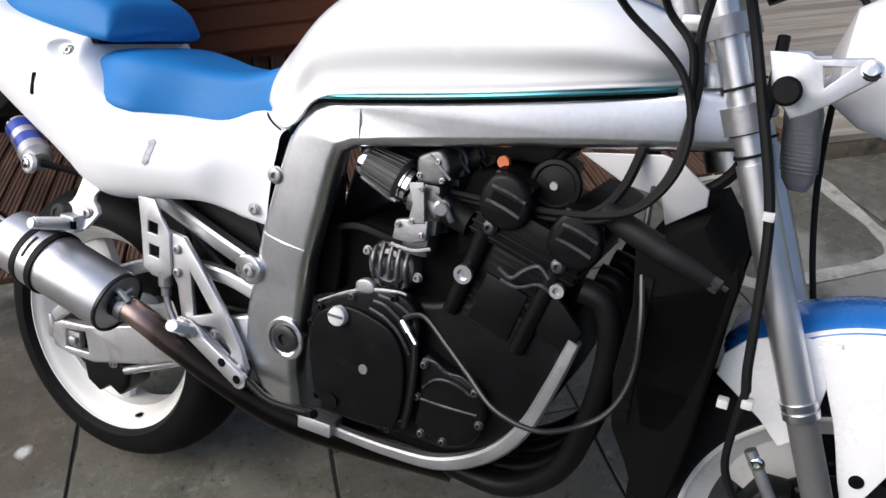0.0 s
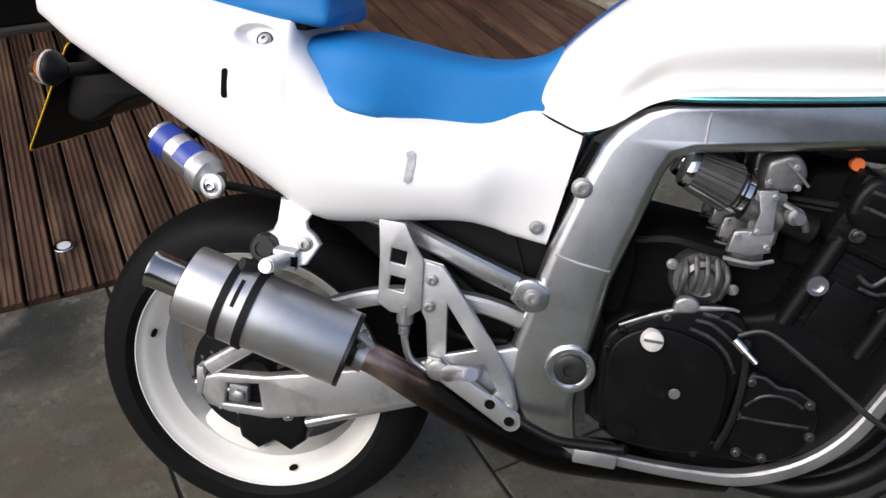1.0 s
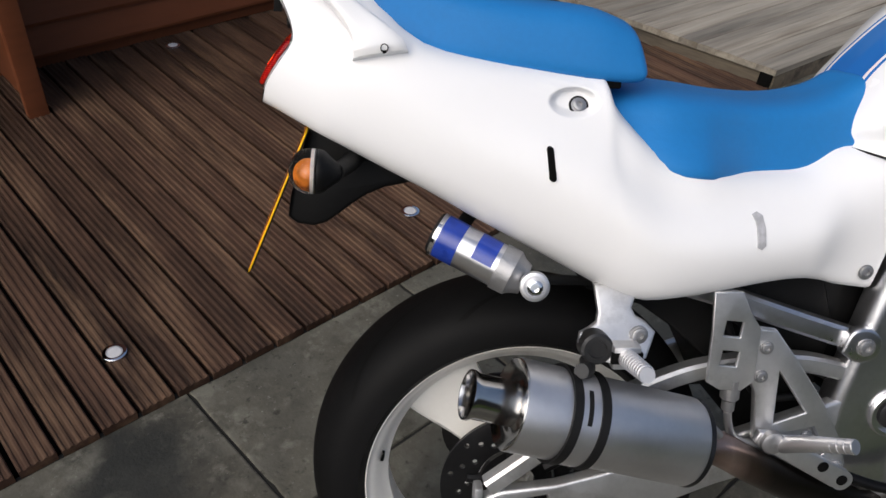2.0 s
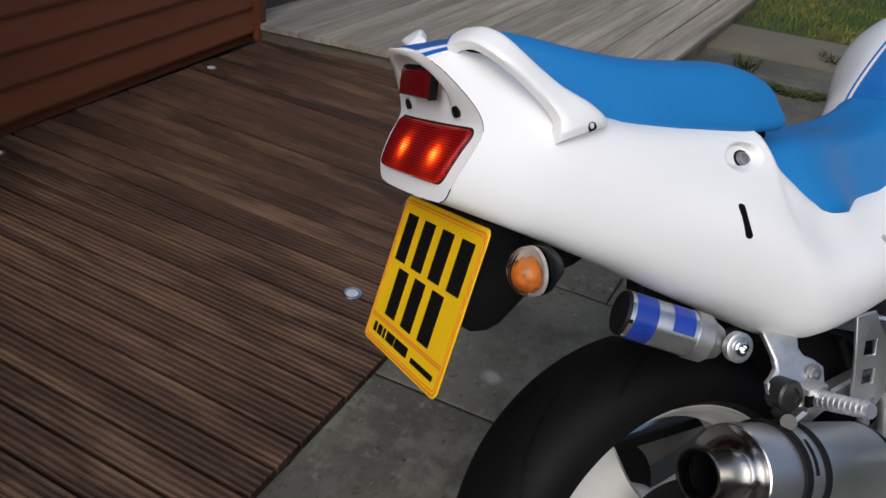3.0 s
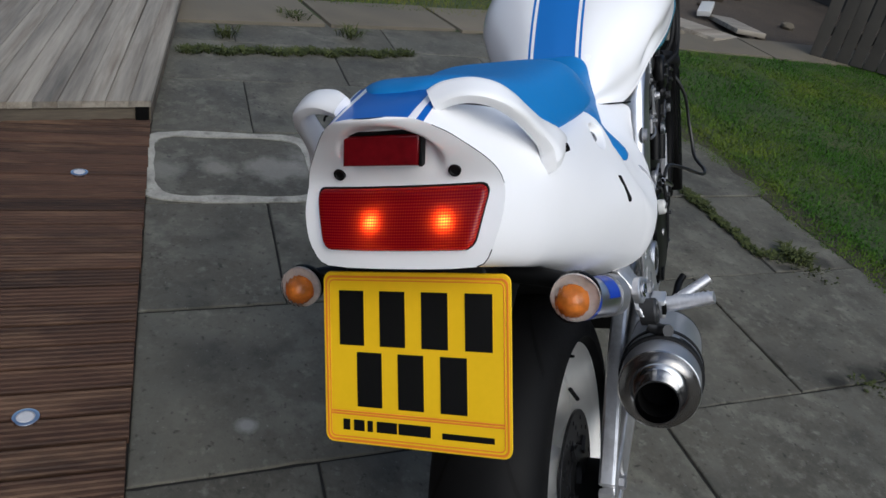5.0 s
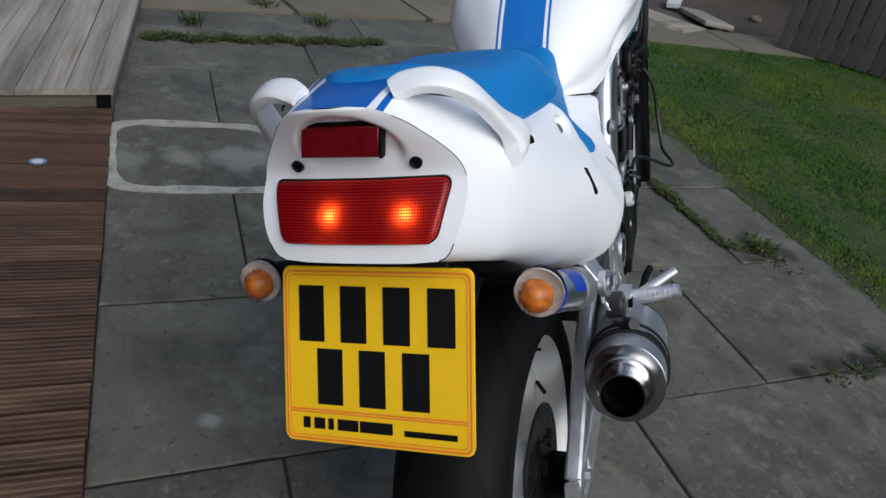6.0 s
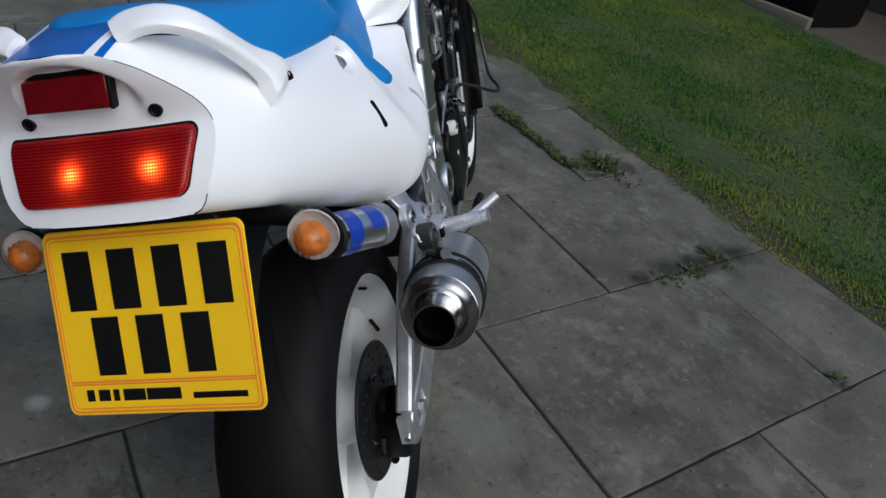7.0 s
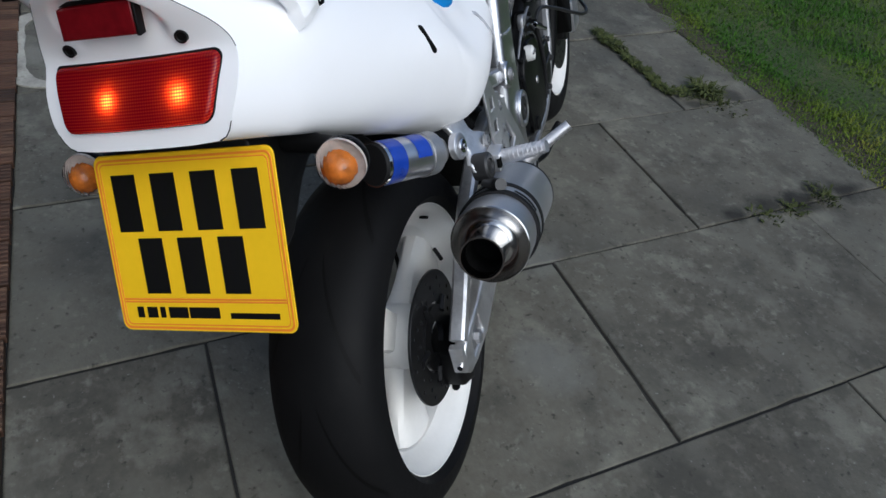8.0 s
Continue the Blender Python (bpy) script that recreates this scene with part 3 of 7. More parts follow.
def spoke_shape(c, a, r0, r1, w0, w1, t):
    """One broad hollow spoke that widens towards the rim."""
    bm = bmesh.new()
    d, s = Vector((math.cos(a), 0, math.sin(a))), Vector((-math.sin(a), 0, math.cos(a)))
    rings = []
    for k in range(7):
        q = k / 6
        rad, w = r0 + (r1 - r0) * q, w0 + (w1 - w0) * (q * q * (3 - 2 * q))
        th = t * (1 - 0.25 * math.sin(math.pi * q))
        ring = []
        for j in range(16):
            b = 2 * math.pi * j / 16
            u, v = math.cos(b), math.sin(b)
            n = 1 / (abs(u) ** 4 + abs(v) ** 4) ** 0.25
            ring.append(c + d * rad + s * (u * n * w) + Vector((0, v * n * th, 0)))
        rings.append(ring)
    return loft(rings, bm)


def disc_shape(c, y, r0, r1, t, holes, start=0.0):
    """A drilled brake disc."""
    ring = lambda r, n, cx=0, cz=0, a0=0: [(cx + r * math.cos(a0 + 2 * math.pi * k / n), cz + r * math.sin(a0 + 2 * math.pi * k / n)) for k in range(n)]
    inner = [ring(r0, 40)]
    for k in range(holes):
        a = start + 2 * math.pi * k / holes
        rr = r0 + (r1 - r0) * (0.25 + 0.25 * (k % 3))
        inner.append(ring(0.0042, 8, rr * math.cos(a), rr * math.sin(a)))
    bm = slab2d(ring(r1, 64), inner, y - t / 2, y + t / 2, 0.0006, res=0)
    bmesh.ops.translate(bm, verts=bm.verts, vec=c)
    return bm


def wheel(name, c, R, half, rim_r, rim_half, drop, spokes, a0, label):
    rim = part(name, rim_shape(c, rim_r, rim_half, drop), M_rim, bike, label)
    part("tyre", tyre_shape(c, R, half, rim_r), M_tyre, rim, "black road tyre with shallow curved grooves")
    for k in range(spokes):
        part("spoke", spoke_shape(c, a0 + 2 * math.pi * k / spokes, 0.045, rim_r - drop - 0.006, 0.036, 0.066, 0.026), M_rim, rim)
    part("hub", lathe([(-rim_half * 0.75, 0.03), (-rim_half * 0.75, 0.046), (-rim_half * 0.3, 0.058), (rim_half * 0.3, 0.058), (rim_half * 0.75, 0.046), (rim_half * 0.75, 0.03)], c, (0, 1, 0), 32, close=True), M_rim, rim)
    return rim


def tyre_material():
    """Rubber with curved grooves in its relief, their shade put into the colour."""
    m = mat("tyre_rubber", (0.0050, 0.0050, 0.0053), 0.62, vary=0.3, scale=14, spec=0.13, stain=((0.016, 0.015, 0.014), 6, 0.58, 0.9))
    t = m.node_tree
    b = t.nodes["Principled BSDF"]
    tc = t.nodes.new("ShaderNodeTexCoord")
    mp = t.nodes.new("ShaderNodeVectorMath")
    mp.operation = "SUBTRACT"
    mp.inputs[1].default_value = REAR
    t.links.new(tc.outputs["Object"], mp.inputs[0])
    sp = t.nodes.new("ShaderNodeSeparateXYZ")
    t.links.new(mp.outputs[0], sp.inputs[0])

    def op(kind, a, b_=None, c_=None):
        n = t.nodes.new("ShaderNodeMath")
        n.operation = kind
        for i, v in enumerate((a, b_, c_)):
            if v is None:
                continue
            if isinstance(v, (int, float)):
                n.inputs[i].default_value = v
            else:
                t.links.new(v, n.inputs[i])
        return n.outputs[0]

    ang = op("ARCTAN2", sp.outputs["Z"], sp.outputs["X"])
    ay = op("ABSOLUTE", sp.outputs["Y"])
    k = op("MULTIPLY_ADD", ang, 9 / (2 * math.pi), 0.0)
    k = op("MULTIPLY_ADD", op("POWER", ay, 0.6), -6.0, k)
    fr = op("FRACT", k)
    groove = op("LESS_THAN", op("ABSOLUTE", op("SUBTRACT", fr, 0.5)), 0.035)
    ins = op("MULTIPLY", op("LESS_THAN", ay, 0.072), op("GREATER_THAN", ay, 0.012))
    g = op("MULTIPLY", groove, ins)
    bp = t.nodes.new("ShaderNodeBump")
    dark = t.nodes.new("ShaderNodeMix")
    dark.data_type = "RGBA"
    t.links.new(g, dark.inputs["Factor"])
    t.links.new(b.inputs["Base Color"].links[0].from_socket, dark.inputs["A"])
    dark.inputs["B"].default_value = (0.002, 0.002, 0.002, 1)
    t.links.new(dark.outputs["Result"], b.inputs["Base Color"])
    bp.inputs["Strength"].default_value = 1.0
    bp.inputs["Distance"].default_value = 0.004
    bp.invert = True
    t.links.new(g, bp.inputs["Height"])
    t.links.new(bp.outputs[0], b.inputs["Normal"])
    return m


M_tyre = tyre_material()

rear_wheel = wheel("rear_wheel", REAR, 0.315, 0.087, 0.236, 0.070, 0.030, 3, radians(130), "white three-spoke cast rear wheel")
part("brake_disc", disc_shape(REAR, -0.074, 0.062, 0.118, 0.005, 36), M_disc, rear_wheel, "drilled dark steel rear brake disc")
part("disc_carrier", lathe([(-0.079, 0.030), (-0.079, 0.058), (-0.070, 0.058), (-0.070, 0.030)], REAR, (0, 1, 0), 32, close=True), M_disc, rear_wheel)
for k in range(5):
    a = 2 * math.pi * k / 5 + 0.5
    d = Vector((math.cos(a), 0, math.sin(a)))
    part("carrier_arm", tube([REAR + d * 0.050 + Vector((0, -0.075, 0)), REAR + d * 0.078 + Vector((0, -0.076, 0))], [0.010, 0.007], 8, 1), M_disc, rear_wheel)
part("sprocket", lathe([(0.085, 0.03), (0.085, 0.10), (0.091, 0.10), (0.091, 0.03)], REAR, (0, 1, 0), 40, close=True), M_disc, rear_wheel)
for k in range(3):
    a = radians(130) + 2 * math.pi / 3 * k + 0.70
    d = Vector((math.cos(a), 0, math.sin(a)))
    part("rim_slot", lathe([(0, 0.0085), (0.004, 0.0080), (0.004, 0)], REAR + d * 0.211 + Vector((0, -0.052, 0)), -d, 12), M_dark, rear_wheel)
part("valve", tube([REAR + Vector((0.19, -0.03, 0.05)), REAR + Vector((0.165, -0.05, 0.045))], 0.004, 8, 1), M_plastic, rear_wheel)

front_wheel = wheel("front_wheel", FRONT, 0.322, 0.062, 0.236, 0.055, 0.030, 3, radians(20), "white three-spoke cast front wheel")
for s in (-1, 1):
    part("brake_disc", disc_shape(FRONT, s * 0.068, 0.085, 0.155, 0.005, 40), M_disc, front_wheel, "drilled dark steel front brake disc")
    part("disc_carrier", lathe([(s * 0.060, 0.03), (s * 0.062, 0.09), (s * 0.070, 0.09), (s * 0.070, 0.03)], FRONT, (0, 1, 0), 30, close=True), M_plastic, front_wheel)

# swingarm
ARM = [(0.279, 0.326), (0.286, 0.358), (0.310, 0.369), (0.391, 0.378), (0.450, 0.394), (0.62, 0.446), (0.86, 0.535), (0.915, 0.50), (0.88, 0.45), (0.632, 0.372), (0.558, 0.340), (0.402, 0.298), (0.330, 0.297), (0.290, 0.305)]
WIN = [(0.321, 0.312), (0.388, 0.317), (0.380, 0.361), (0.326, 0.352)]
arm_bm = slab2d(ARM, [WIN], -0.152, -0.130, 0.005)
swingarm = part("swingarm", arm_bm.copy(), M_silver, bike, "silver braced box-section swingarm")
part("left_beam", mirrored(arm_bm), M_silver, swingarm)
arm_bm.free()
part("brace", tube([(0.292, -0.141, 0.374), (0.350, -0.140, 0.420), (0.430, -0.138, 0.486), (0.505, -0.136, 0.528), (0.60, -0.134, 0.560), (0.74, -0.132, 0.566), (0.88, -0.130, 0.525)], 0.0135, 16, 6, square=True), M_silver, swingarm)
part("adjuster_block", box(0.328, 0.362, -0.150, -0.130, 0.318, 0.352, 0.004), M_cast, swingarm)
part("adjuster_gap", box(0.314, 0.394, -0.136, -0.131, 0.306, 0.366, 0.001), M_dark, swingarm)
part("adjuster_bolt", tube([(0.266, -0.143, 0.338), (0.330, -0.143, 0.336)], 0.005, 8, 1), M_chrome, swingarm)
part("axle_nut", lathe([(0, 0.012), (0.008, 0.012), (0.010, 0.009), (0.010, 0)], (0.348, -0.150, 0.334), (0, -1, 0), 6), M_cast, swingarm)
part("end_cap", box(0.271, 0.284, -0.153, -0.129, 0.322, 0.376, 0.004), M_silver, swingarm)
part("rear_caliper", slab2d([(0.328, 0.262), (0.335, 0.300), (0.380, 0.308), (0.440, 0.302), (0.462, 0.280), (0.458, 0.240), (0.432, 0.214), (0.402, 0.228), (0.372, 0.206), (0.338, 0.224)], [], -0.118, -0.046, 0.012), M_plastic, swingarm, "black two-piston rear brake caliper")
part("caliper_bolt", bolt((0.425, -0.119, 0.292), (0, -1, 0), 0.009, 0.008), M_chrome, swingarm)
part("torque_arm", tube([(0.46, -0.120, 0.285), (0.66, -0.115, 0.37), (0.80, -0.11, 0.42)], 0.009, 10, 4), M_brush, swingarm)
part("chain_run", box(0.35, 0.95, 0.083, 0.097, 0.405, 0.425, 0.002), M_disc, swingarm)


# frame
def frame_y(v):
    x, y, z = v
    side = -1 if y < 0 else 1
    mid = 0.136
    off = abs(y) - mid
    base = 0.134 - max(0.0, x - 1.02) * 0.085
    return (x, side * (base + off), z)


FRAME = [(1.55, 1.013), (1.46, 1.002), (1.32, 0.978), (1.157, 0.952), (1.00, 0.929), (0.955, 0.921), (0.920, 0.904), (0.886, 0.870), (0.870, 0.846), (0.845, 0.770), (0.820, 0.676), (0.798, 0.560), (0.787, 0.500), (0.788, 0.455),
         (0.802, 0.415), (0.829, 0.372), (0.87, 0.348), (0.918, 0.343), (0.912, 0.375), (0.903, 0.430), (0.905, 0.470), (0.910, 0.529), (0.920, 0.640), (0.936, 0.709), (0.962, 0.815), (0.972, 0.838), (0.998, 0.851), (1.05, 0.859), (1.164, 0.876), (1.333, 0.901), (1.483, 0.919), (1.55, 0.930)]
fr = slab2d(FRAME, [], -0.155, -0.105, 0.0170, frame_y, 5)
frame_part = part("frame", fr.copy(), M_alu, bike, "polished aluminium twin-beam frame")
part("left_beam", mirrored(fr), M_alu, frame_part)
fr.free()
part("weld_seam", tube([(0.830, -0.1500, 0.675), (0.87, -0.1525, 0.665), (0.914, -0.1500, 0.661)], 0.0030, 8, 3), M_brush, frame_part)
part("upper_seam", tube([(1.005, -0.1520, 0.912), (1.006, -0.1520, 0.868)], 0.0016, 8, 1), M_brush, frame_part)
part("pivot_boss", lathe([(0, 0.039), (0.004, 0.039), (0.006, 0.037), (0.006, 0.032), (-0.004, 0.031), (-0.004, 0)], (0.884, -0.1535, 0.492), (0, -1, 0), 40), M_alu, frame_part, "swingarm pivot boss with recessed bolt")
part("pivot_bolt", lathe([(-0.001, 0.026), (0.005, 0.025), (0.007, 0.021), (0.007, 0.011), (0.001, 0.010), (0.001, 0)], (0.884, -0.1535, 0.492), (0, -1, 0), 30), M_bush, frame_part, "dark recessed pivot bolt")
CRADLE = [(0.895, 0.338), (1.00, 0.331), (1.10, 0.331), (1.19, 0.342), (1.27, 0.385), (1.325, 0.45), (1.362, 0.545), (1.385, 0.622)]
for s in (-1, 1):
    part("cradle_tube", tube([(x, s * 0.128, z) for x, z in CRADLE], [0.0095, 0.0095, 0.0105, 0.0120, 0.0125, 0.0125, 0.0115, 0.010], 16, 6, square=True), M_cast, frame_part)
part("cradle_clamp", box(0.915, 0.985, -0.152, -0.110, 0.325, 0.352, 0.004), M_brush, frame_part)
part("steering_head", lathe([(-0.075, 0.03), (-0.075, 0.040), (0.075, 0.040), (0.075, 0.03)], (1.515, 0, 0.965), (-0.36, 0, 0.93), 28, close=True), M_alu, frame_part)
part("head_gusset", box(1.42, 1.53, -0.075, 0.075, 0.925, 1.00, 0.012), M_cast, frame_part)
for s in (-1, 1):
    part("subframe_rail", tube([(0.30, s * 0.10, 0.80), (0.50, s * 0.115, 0.70), (0.60, s * 0.122, 0.668), (0.72, s * 0.132, 0.630), (0.812, s * 0.136, 0.602)], 0.0155, 16, 3, square=True), M_alu, frame_part)
part("subframe_lug", slab2d([(0.775, 0.595), (0.785, 0.625), (0.81, 0.630), (0.832, 0.612), (0.828, 0.585), (0.80, 0.578)], [], -0.162, -0.145, 0.004, rounded=True), M_alu, frame_part)
part("subframe_bolt", bolt((0.808, -0.162, 0.603), (0, -1, 0), 0.011, 0.006), M_cast, frame_part)
part("tank_bolt", bolt((0.852, -0.150, 0.780), (0, -1, 0), 0.0125, 0.010), M_cast, frame_part)
# Black strip stands in for shade between fairing and frame.
part("frame_gap_strip", tube([(0.866, -0.112, 0.840), (0.842, -0.114, 0.775), (0.816, -0.116, 0.690)], 0.007, 8, 3), M_dark, frame_part)


# ---- bodywork ----
def body_ring(x, zb, wb, zm, wm, zs, ws, zt, wt, slant=0.0, crown=0.012):
    """A closed section: under side, bulging flank, sloping shoulder and a crowned top."""
    half = spline([(wb * 0.55, zb + 0.002), (wb, zb), (wb + (wm - wb) * 0.72, zb + (zm - zb) * 0.30), (wm, zm), (ws, zs), (wt, zt), (wt * 0.5, zt + crown), (0.0, zt + crown)], 4)
    right = [Vector((x + slant * (q[1] - 0.92), -q[0], q[1])) for q in half]
    return right + [Vector((p.x, -p.y, p.z)) for p in reversed(right[:-1])]


# the rear face: height, half width, depth in the middle and at its border
FACE_Z = [0.912, 0.915, 0.938, 0.965, 0.988, 1.012, 1.045, 1.058, 1.066, 1.071, 1.0735]
FACE_W = [0.060, 0.092, 0.106, 0.114, 0.113, 0.103, 0.075, 0.061, 0.050, 0.038, 0.020]
FACE_C = [-0.019, -0.018, -0.012, 0.004, 0.020, 0.015, -0.005, -0.014, -0.019, -0.022, -0.022]
FACE_B = [-0.017, -0.013, -0.006, 0.011, 0.026, 0.023, 0.006, -0.004, -0.010, -0.015, -0.018]
dense = {id(col): np.array(spline(list(zip(FACE_Z, col)), 8)) for col in (FACE_W, FACE_C, FACE_B)}
at = lambda col, z: float(np.interp(z, dense[id(col)][:, 0], dense[id(col)][:, 1]))


def face_x(y, z, dent=True):
    """Depth of the tail's rear face, with the hollow round the reflector."""
    x = at(FACE_C, z) + (at(FACE_B, z) - at(FACE_C, z)) * min(1.0, abs(y) / at(FACE_W, z)) ** 2.2
    if dent:
        d = math.hypot(y / 0.058, (z - 1.022) / 0.044)
        k = max(0.0, min(1.0, (1.0 - d) / 0.16))
        x += 0.014 * k * k * (3 - 2 * k) * min(1.0, max(0.0, (z - 1.000) / 0.035))
    return x


LEVELS = [0.912, 0.9132, 0.9160, 0.922, 0.930] + [0.938 + 0.0045 * k for k in range(29)] + [1.0665, 1.069, 1.071, 1.0728, 1.0735]
BORDER = [(at(FACE_B, z), at(FACE_W, z), z) for z in LEVELS] + [(-0.021, 0.0, 1.0742)]
border_r = [Vector((q[0], -q[1], q[2])) for q in BORDER]
border = [Vector((-0.015, 0, 0.9118))] + border_r + [Vector((p.x, -p.y, p.z)) for p in reversed(border_r[:-1])]
STATIONS = [  # x, then height and half width of the lower edge, the bulge, the shoulder and the top
    (0.060, 0.880, 0.112, 0.930, 0.136, 0.985, 0.126, 1.070, 0.070),
    (0.110, 0.855, 0.116, 0.915, 0.149, 0.972, 0.143, 1.032, 0.100),
    (0.180, 0.817, 0.118, 0.890, 0.163, 0.945, 0.155, 0.984, 0.126),
    (0.260, 0.772, 0.117, 0.866, 0.176, 0.926, 0.158, 0.967, 0.129),
    (0.330, 0.735, 0.117, 0.848, 0.186, 0.913, 0.157, 0.959, 0.125),
    (0.385, 0.705, 0.118, 0.824, 0.194, 0.900, 0.158, 0.953, 0.125),
    (0.404, 0.695, 0.119, 0.812, 0.196, 0.892, 0.160, 0.949, 0.128),
    (0.417, 0.688, 0.120, 0.804, 0.198, 0.870, 0.166, 0.920, 0.136),
    (0.440, 0.678, 0.122, 0.784, 0.201, 0.846, 0.172, 0.894, 0.143),
    (0.480, 0.668, 0.126, 0.767, 0.202, 0.823, 0.171, 0.863, 0.147),
    (0.540, 0.676, 0.130, 0.762, 0.197, 0.811, 0.167, 0.844, 0.148),
    (0.600, 0.688, 0.132, 0.762, 0.186, 0.808, 0.157, 0.838, 0.126),
    (0.660, 0.698, 0.132, 0.765, 0.173, 0.809, 0.145, 0.837, 0.108),
    (0.710, 0.701, 0.132, 0.770, 0.162, 0.813, 0.137, 0.842, 0.094),
    (0.755, 0.694, 0.124, 0.775, 0.142, 0.824, 0.124, 0.860, 0.082),
    (0.800, 0.684, 0.116, 0.775, 0.130, 0.824, 0.121, 0.858, 0.096),
    (0.852, 0.677, 0.110, 0.770, 0.122, 0.818, 0.118, 0.846, 0.112),
]
SLANT = lambda x: float(np.interp(x, [0.06, 0.18, 0.66, 0.71, 0.80, 0.852], [0.12, 0.0, 0.0, 0.05, 0.13, 0.15]))
rows = [tuple(r) for r in spline(STATIONS, 3)]
ring_at = lambda r: body_ring(*r, slant=SLANT(r[0]))


def resample(ring, n):
    """The same closed outline with n points, even along its length."""
    loop = [np.array(p) for p in ring] + [np.array(ring[0])]
    d = np.concatenate([[0], np.cumsum([np.linalg.norm(b - a) for a, b in zip(loop, loop[1:])])])
    q = np.linspace(0, d[-1], n + 1)[:-1]
    cols = [np.interp(q, d, [p[k] for p in loop]) for k in range(3)]
    return [Vector(p) for p in zip(*cols)]


def from_foot(ring):
    """Starts the outline at the middle of its under side."""
    mid = (ring[0] + ring[-1]) / 2
    return [mid] + list(ring)


N = 88
skins = [resample(border, N)] + [resample(from_foot(ring_at(r)), N) for r in rows]
lead = [a.lerp(b, 0.30) for a, b in zip(skins[0], skins[1])]
skin = loft([skins[0], lead] + skins[1:], caps=False)
near = lambda p, k: ((p.x - 0.360) / (0.034 * k)) ** 2 + ((p.z - 0.931) / (0.0175 * k)) ** 2
for times in (3, 2):
    faces = [f for f in skin.faces if near(f.calc_center_median(), 1.35) < 1 and abs(f.calc_center_median().y) > 0.12]
    bmesh.ops.subdivide_edges(skin, edges=list({e for f in faces for e in f.edges}), cuts=times, use_grid_fill=True)
for v in skin.verts:
    if abs(v.co.y) > 0.12 and near(v.co, 1.0) < 1:
        k = min(1.0, (1 - math.sqrt(near(v.co, 1.0))) / 0.45)
        v.co.y -= math.copysign(0.0160 * k * k * (3 - 2 * k), v.co.y)
fairing = part("tail_fairing", skin, M_tail, bike, "white tail fairing with a blue racing stripe", flat_angle=60)
face = bmesh.new()
grid = []
for z in LEVELS:
    w = at(FACE_W, z)
    grid.append([Vector((face_x(w * k / 24, z) - 0.0004, w * 1.004 * k / 24, z)) for k in range(-24, 25)])
loft(grid, face, caps=False, closed=False)
bmesh.ops.delete(face, geom=[f for f in face.faces if 0.9365 < f.calc_center_median().z < 0.9865 and abs(f.calc_center_median().y) < 0.078], context="FACES")
part("tail_face", face, M_white, fairing, "white rear panel with a hollow round the reflector", flat_angle=70)


def flank(x, z):
    """The fairing's half width at a place on its flank."""
    i = max(0, min(len(rows) - 2, next((k for k in range(len(rows)) if rows[k][0] > x), len(rows) - 1) - 1))
    wide = []
    for r in rows[i:i + 2]:
        ring = sorted([p for p in ring_at(r) if p.y < -0.07 and p.z < r[7] + 0.001], key=lambda p: p.z)
        wide.append(float(np.interp(z, [p.z for p in ring], [-p.y for p in ring])))
    q = (x - rows[i][0]) / (rows[i + 1][0] - rows[i][0])
    return wide[0] + (wide[1] - wide[0]) * q


def stadium(cx, cz, w, h, lean=0.0, n=8):
    """An upright rounded slot outline."""
    r = w / 2
    top = [(cx + r * math.cos(math.pi * k / n), cz + h / 2 - r + r * math.sin(math.pi * k / n)) for k in range(n + 1)]
    low = [(cx - r * math.cos(math.pi * k / n), cz - h / 2 + r - r * math.sin(math.pi * k / n)) for k in range(n + 1)]
    return [(x + lean * (z - cz), z) for x, z in top + low]


def on_flank(bm, s, out):
    """Lays a flat outline against the fairing's flank."""
    for v in bm.verts:
        v.co.y = s * (flank(v.co.x, v.co.z) + out) + v.co.y
    return bm


def grab_rail(s):
    """A flattened strap that rises beside the pad and ends in a flared foot on the flank."""
    way = spline([(0.026, 0.050, 1.075, 0.0115, 0.0070), (0.032, 0.066, 1.080, 0.0140, 0.0075), (0.038, 0.088, 1.080, 0.0145, 0.0078), (0.046, 0.108, 1.072, 0.0140, 0.0078), (0.060, 0.120, 1.057, 0.0130, 0.0080), (0.079, 0.127, 1.038, 0.0130, 0.0082),
                  (0.098, 0.133, 1.019, 0.0150, 0.0090), (0.110, 0.1370, 1.007, 0.0190, 0.0105), (0.117, 0.1390, 0.999, 0.0235, 0.0125), (0.122, 0.1395, 0.991, 0.0280, 0.0145), (0.126, 0.1390, 0.984, 0.0310, 0.0160), (0.128, 0.1380, 0.976, 0.0325, 0.0160)], 6)
    rings = []
    for i, p in enumerate(way):
        d = Vector(way[min(i + 1, len(way) - 1)][:3]) - Vector(way[max(i - 1, 0)][:3])
        d.normalize()
        foot = max(0.0, (i / (len(way) - 1) - 0.55) / 0.45)
        d = d.lerp(Vector((0.18, 0.38, -0.91)), foot).normalized()
        out = Vector((-0.25, 0.62, 0.74)).lerp(Vector((0.0, 0.93, 0.38)), foot)
        out = (out - d * out.dot(d)).normalized()
        side = d.cross(out)
        ring = []
        for k in range(22):
            a = 2 * math.pi * k / 22
            u, v = math.cos(a), math.sin(a)
            n = 1 / (abs(u) ** 4.2 + abs(v) ** 4.2) ** (1 / 4.2)
            q = Vector(p[:3]) + side * (u * n * p[3]) + out * (v * n * p[4])
            ring.append(Vector((q.x, q.y * s, q.z)))
        rings.append(ring)
    return loft(rings)


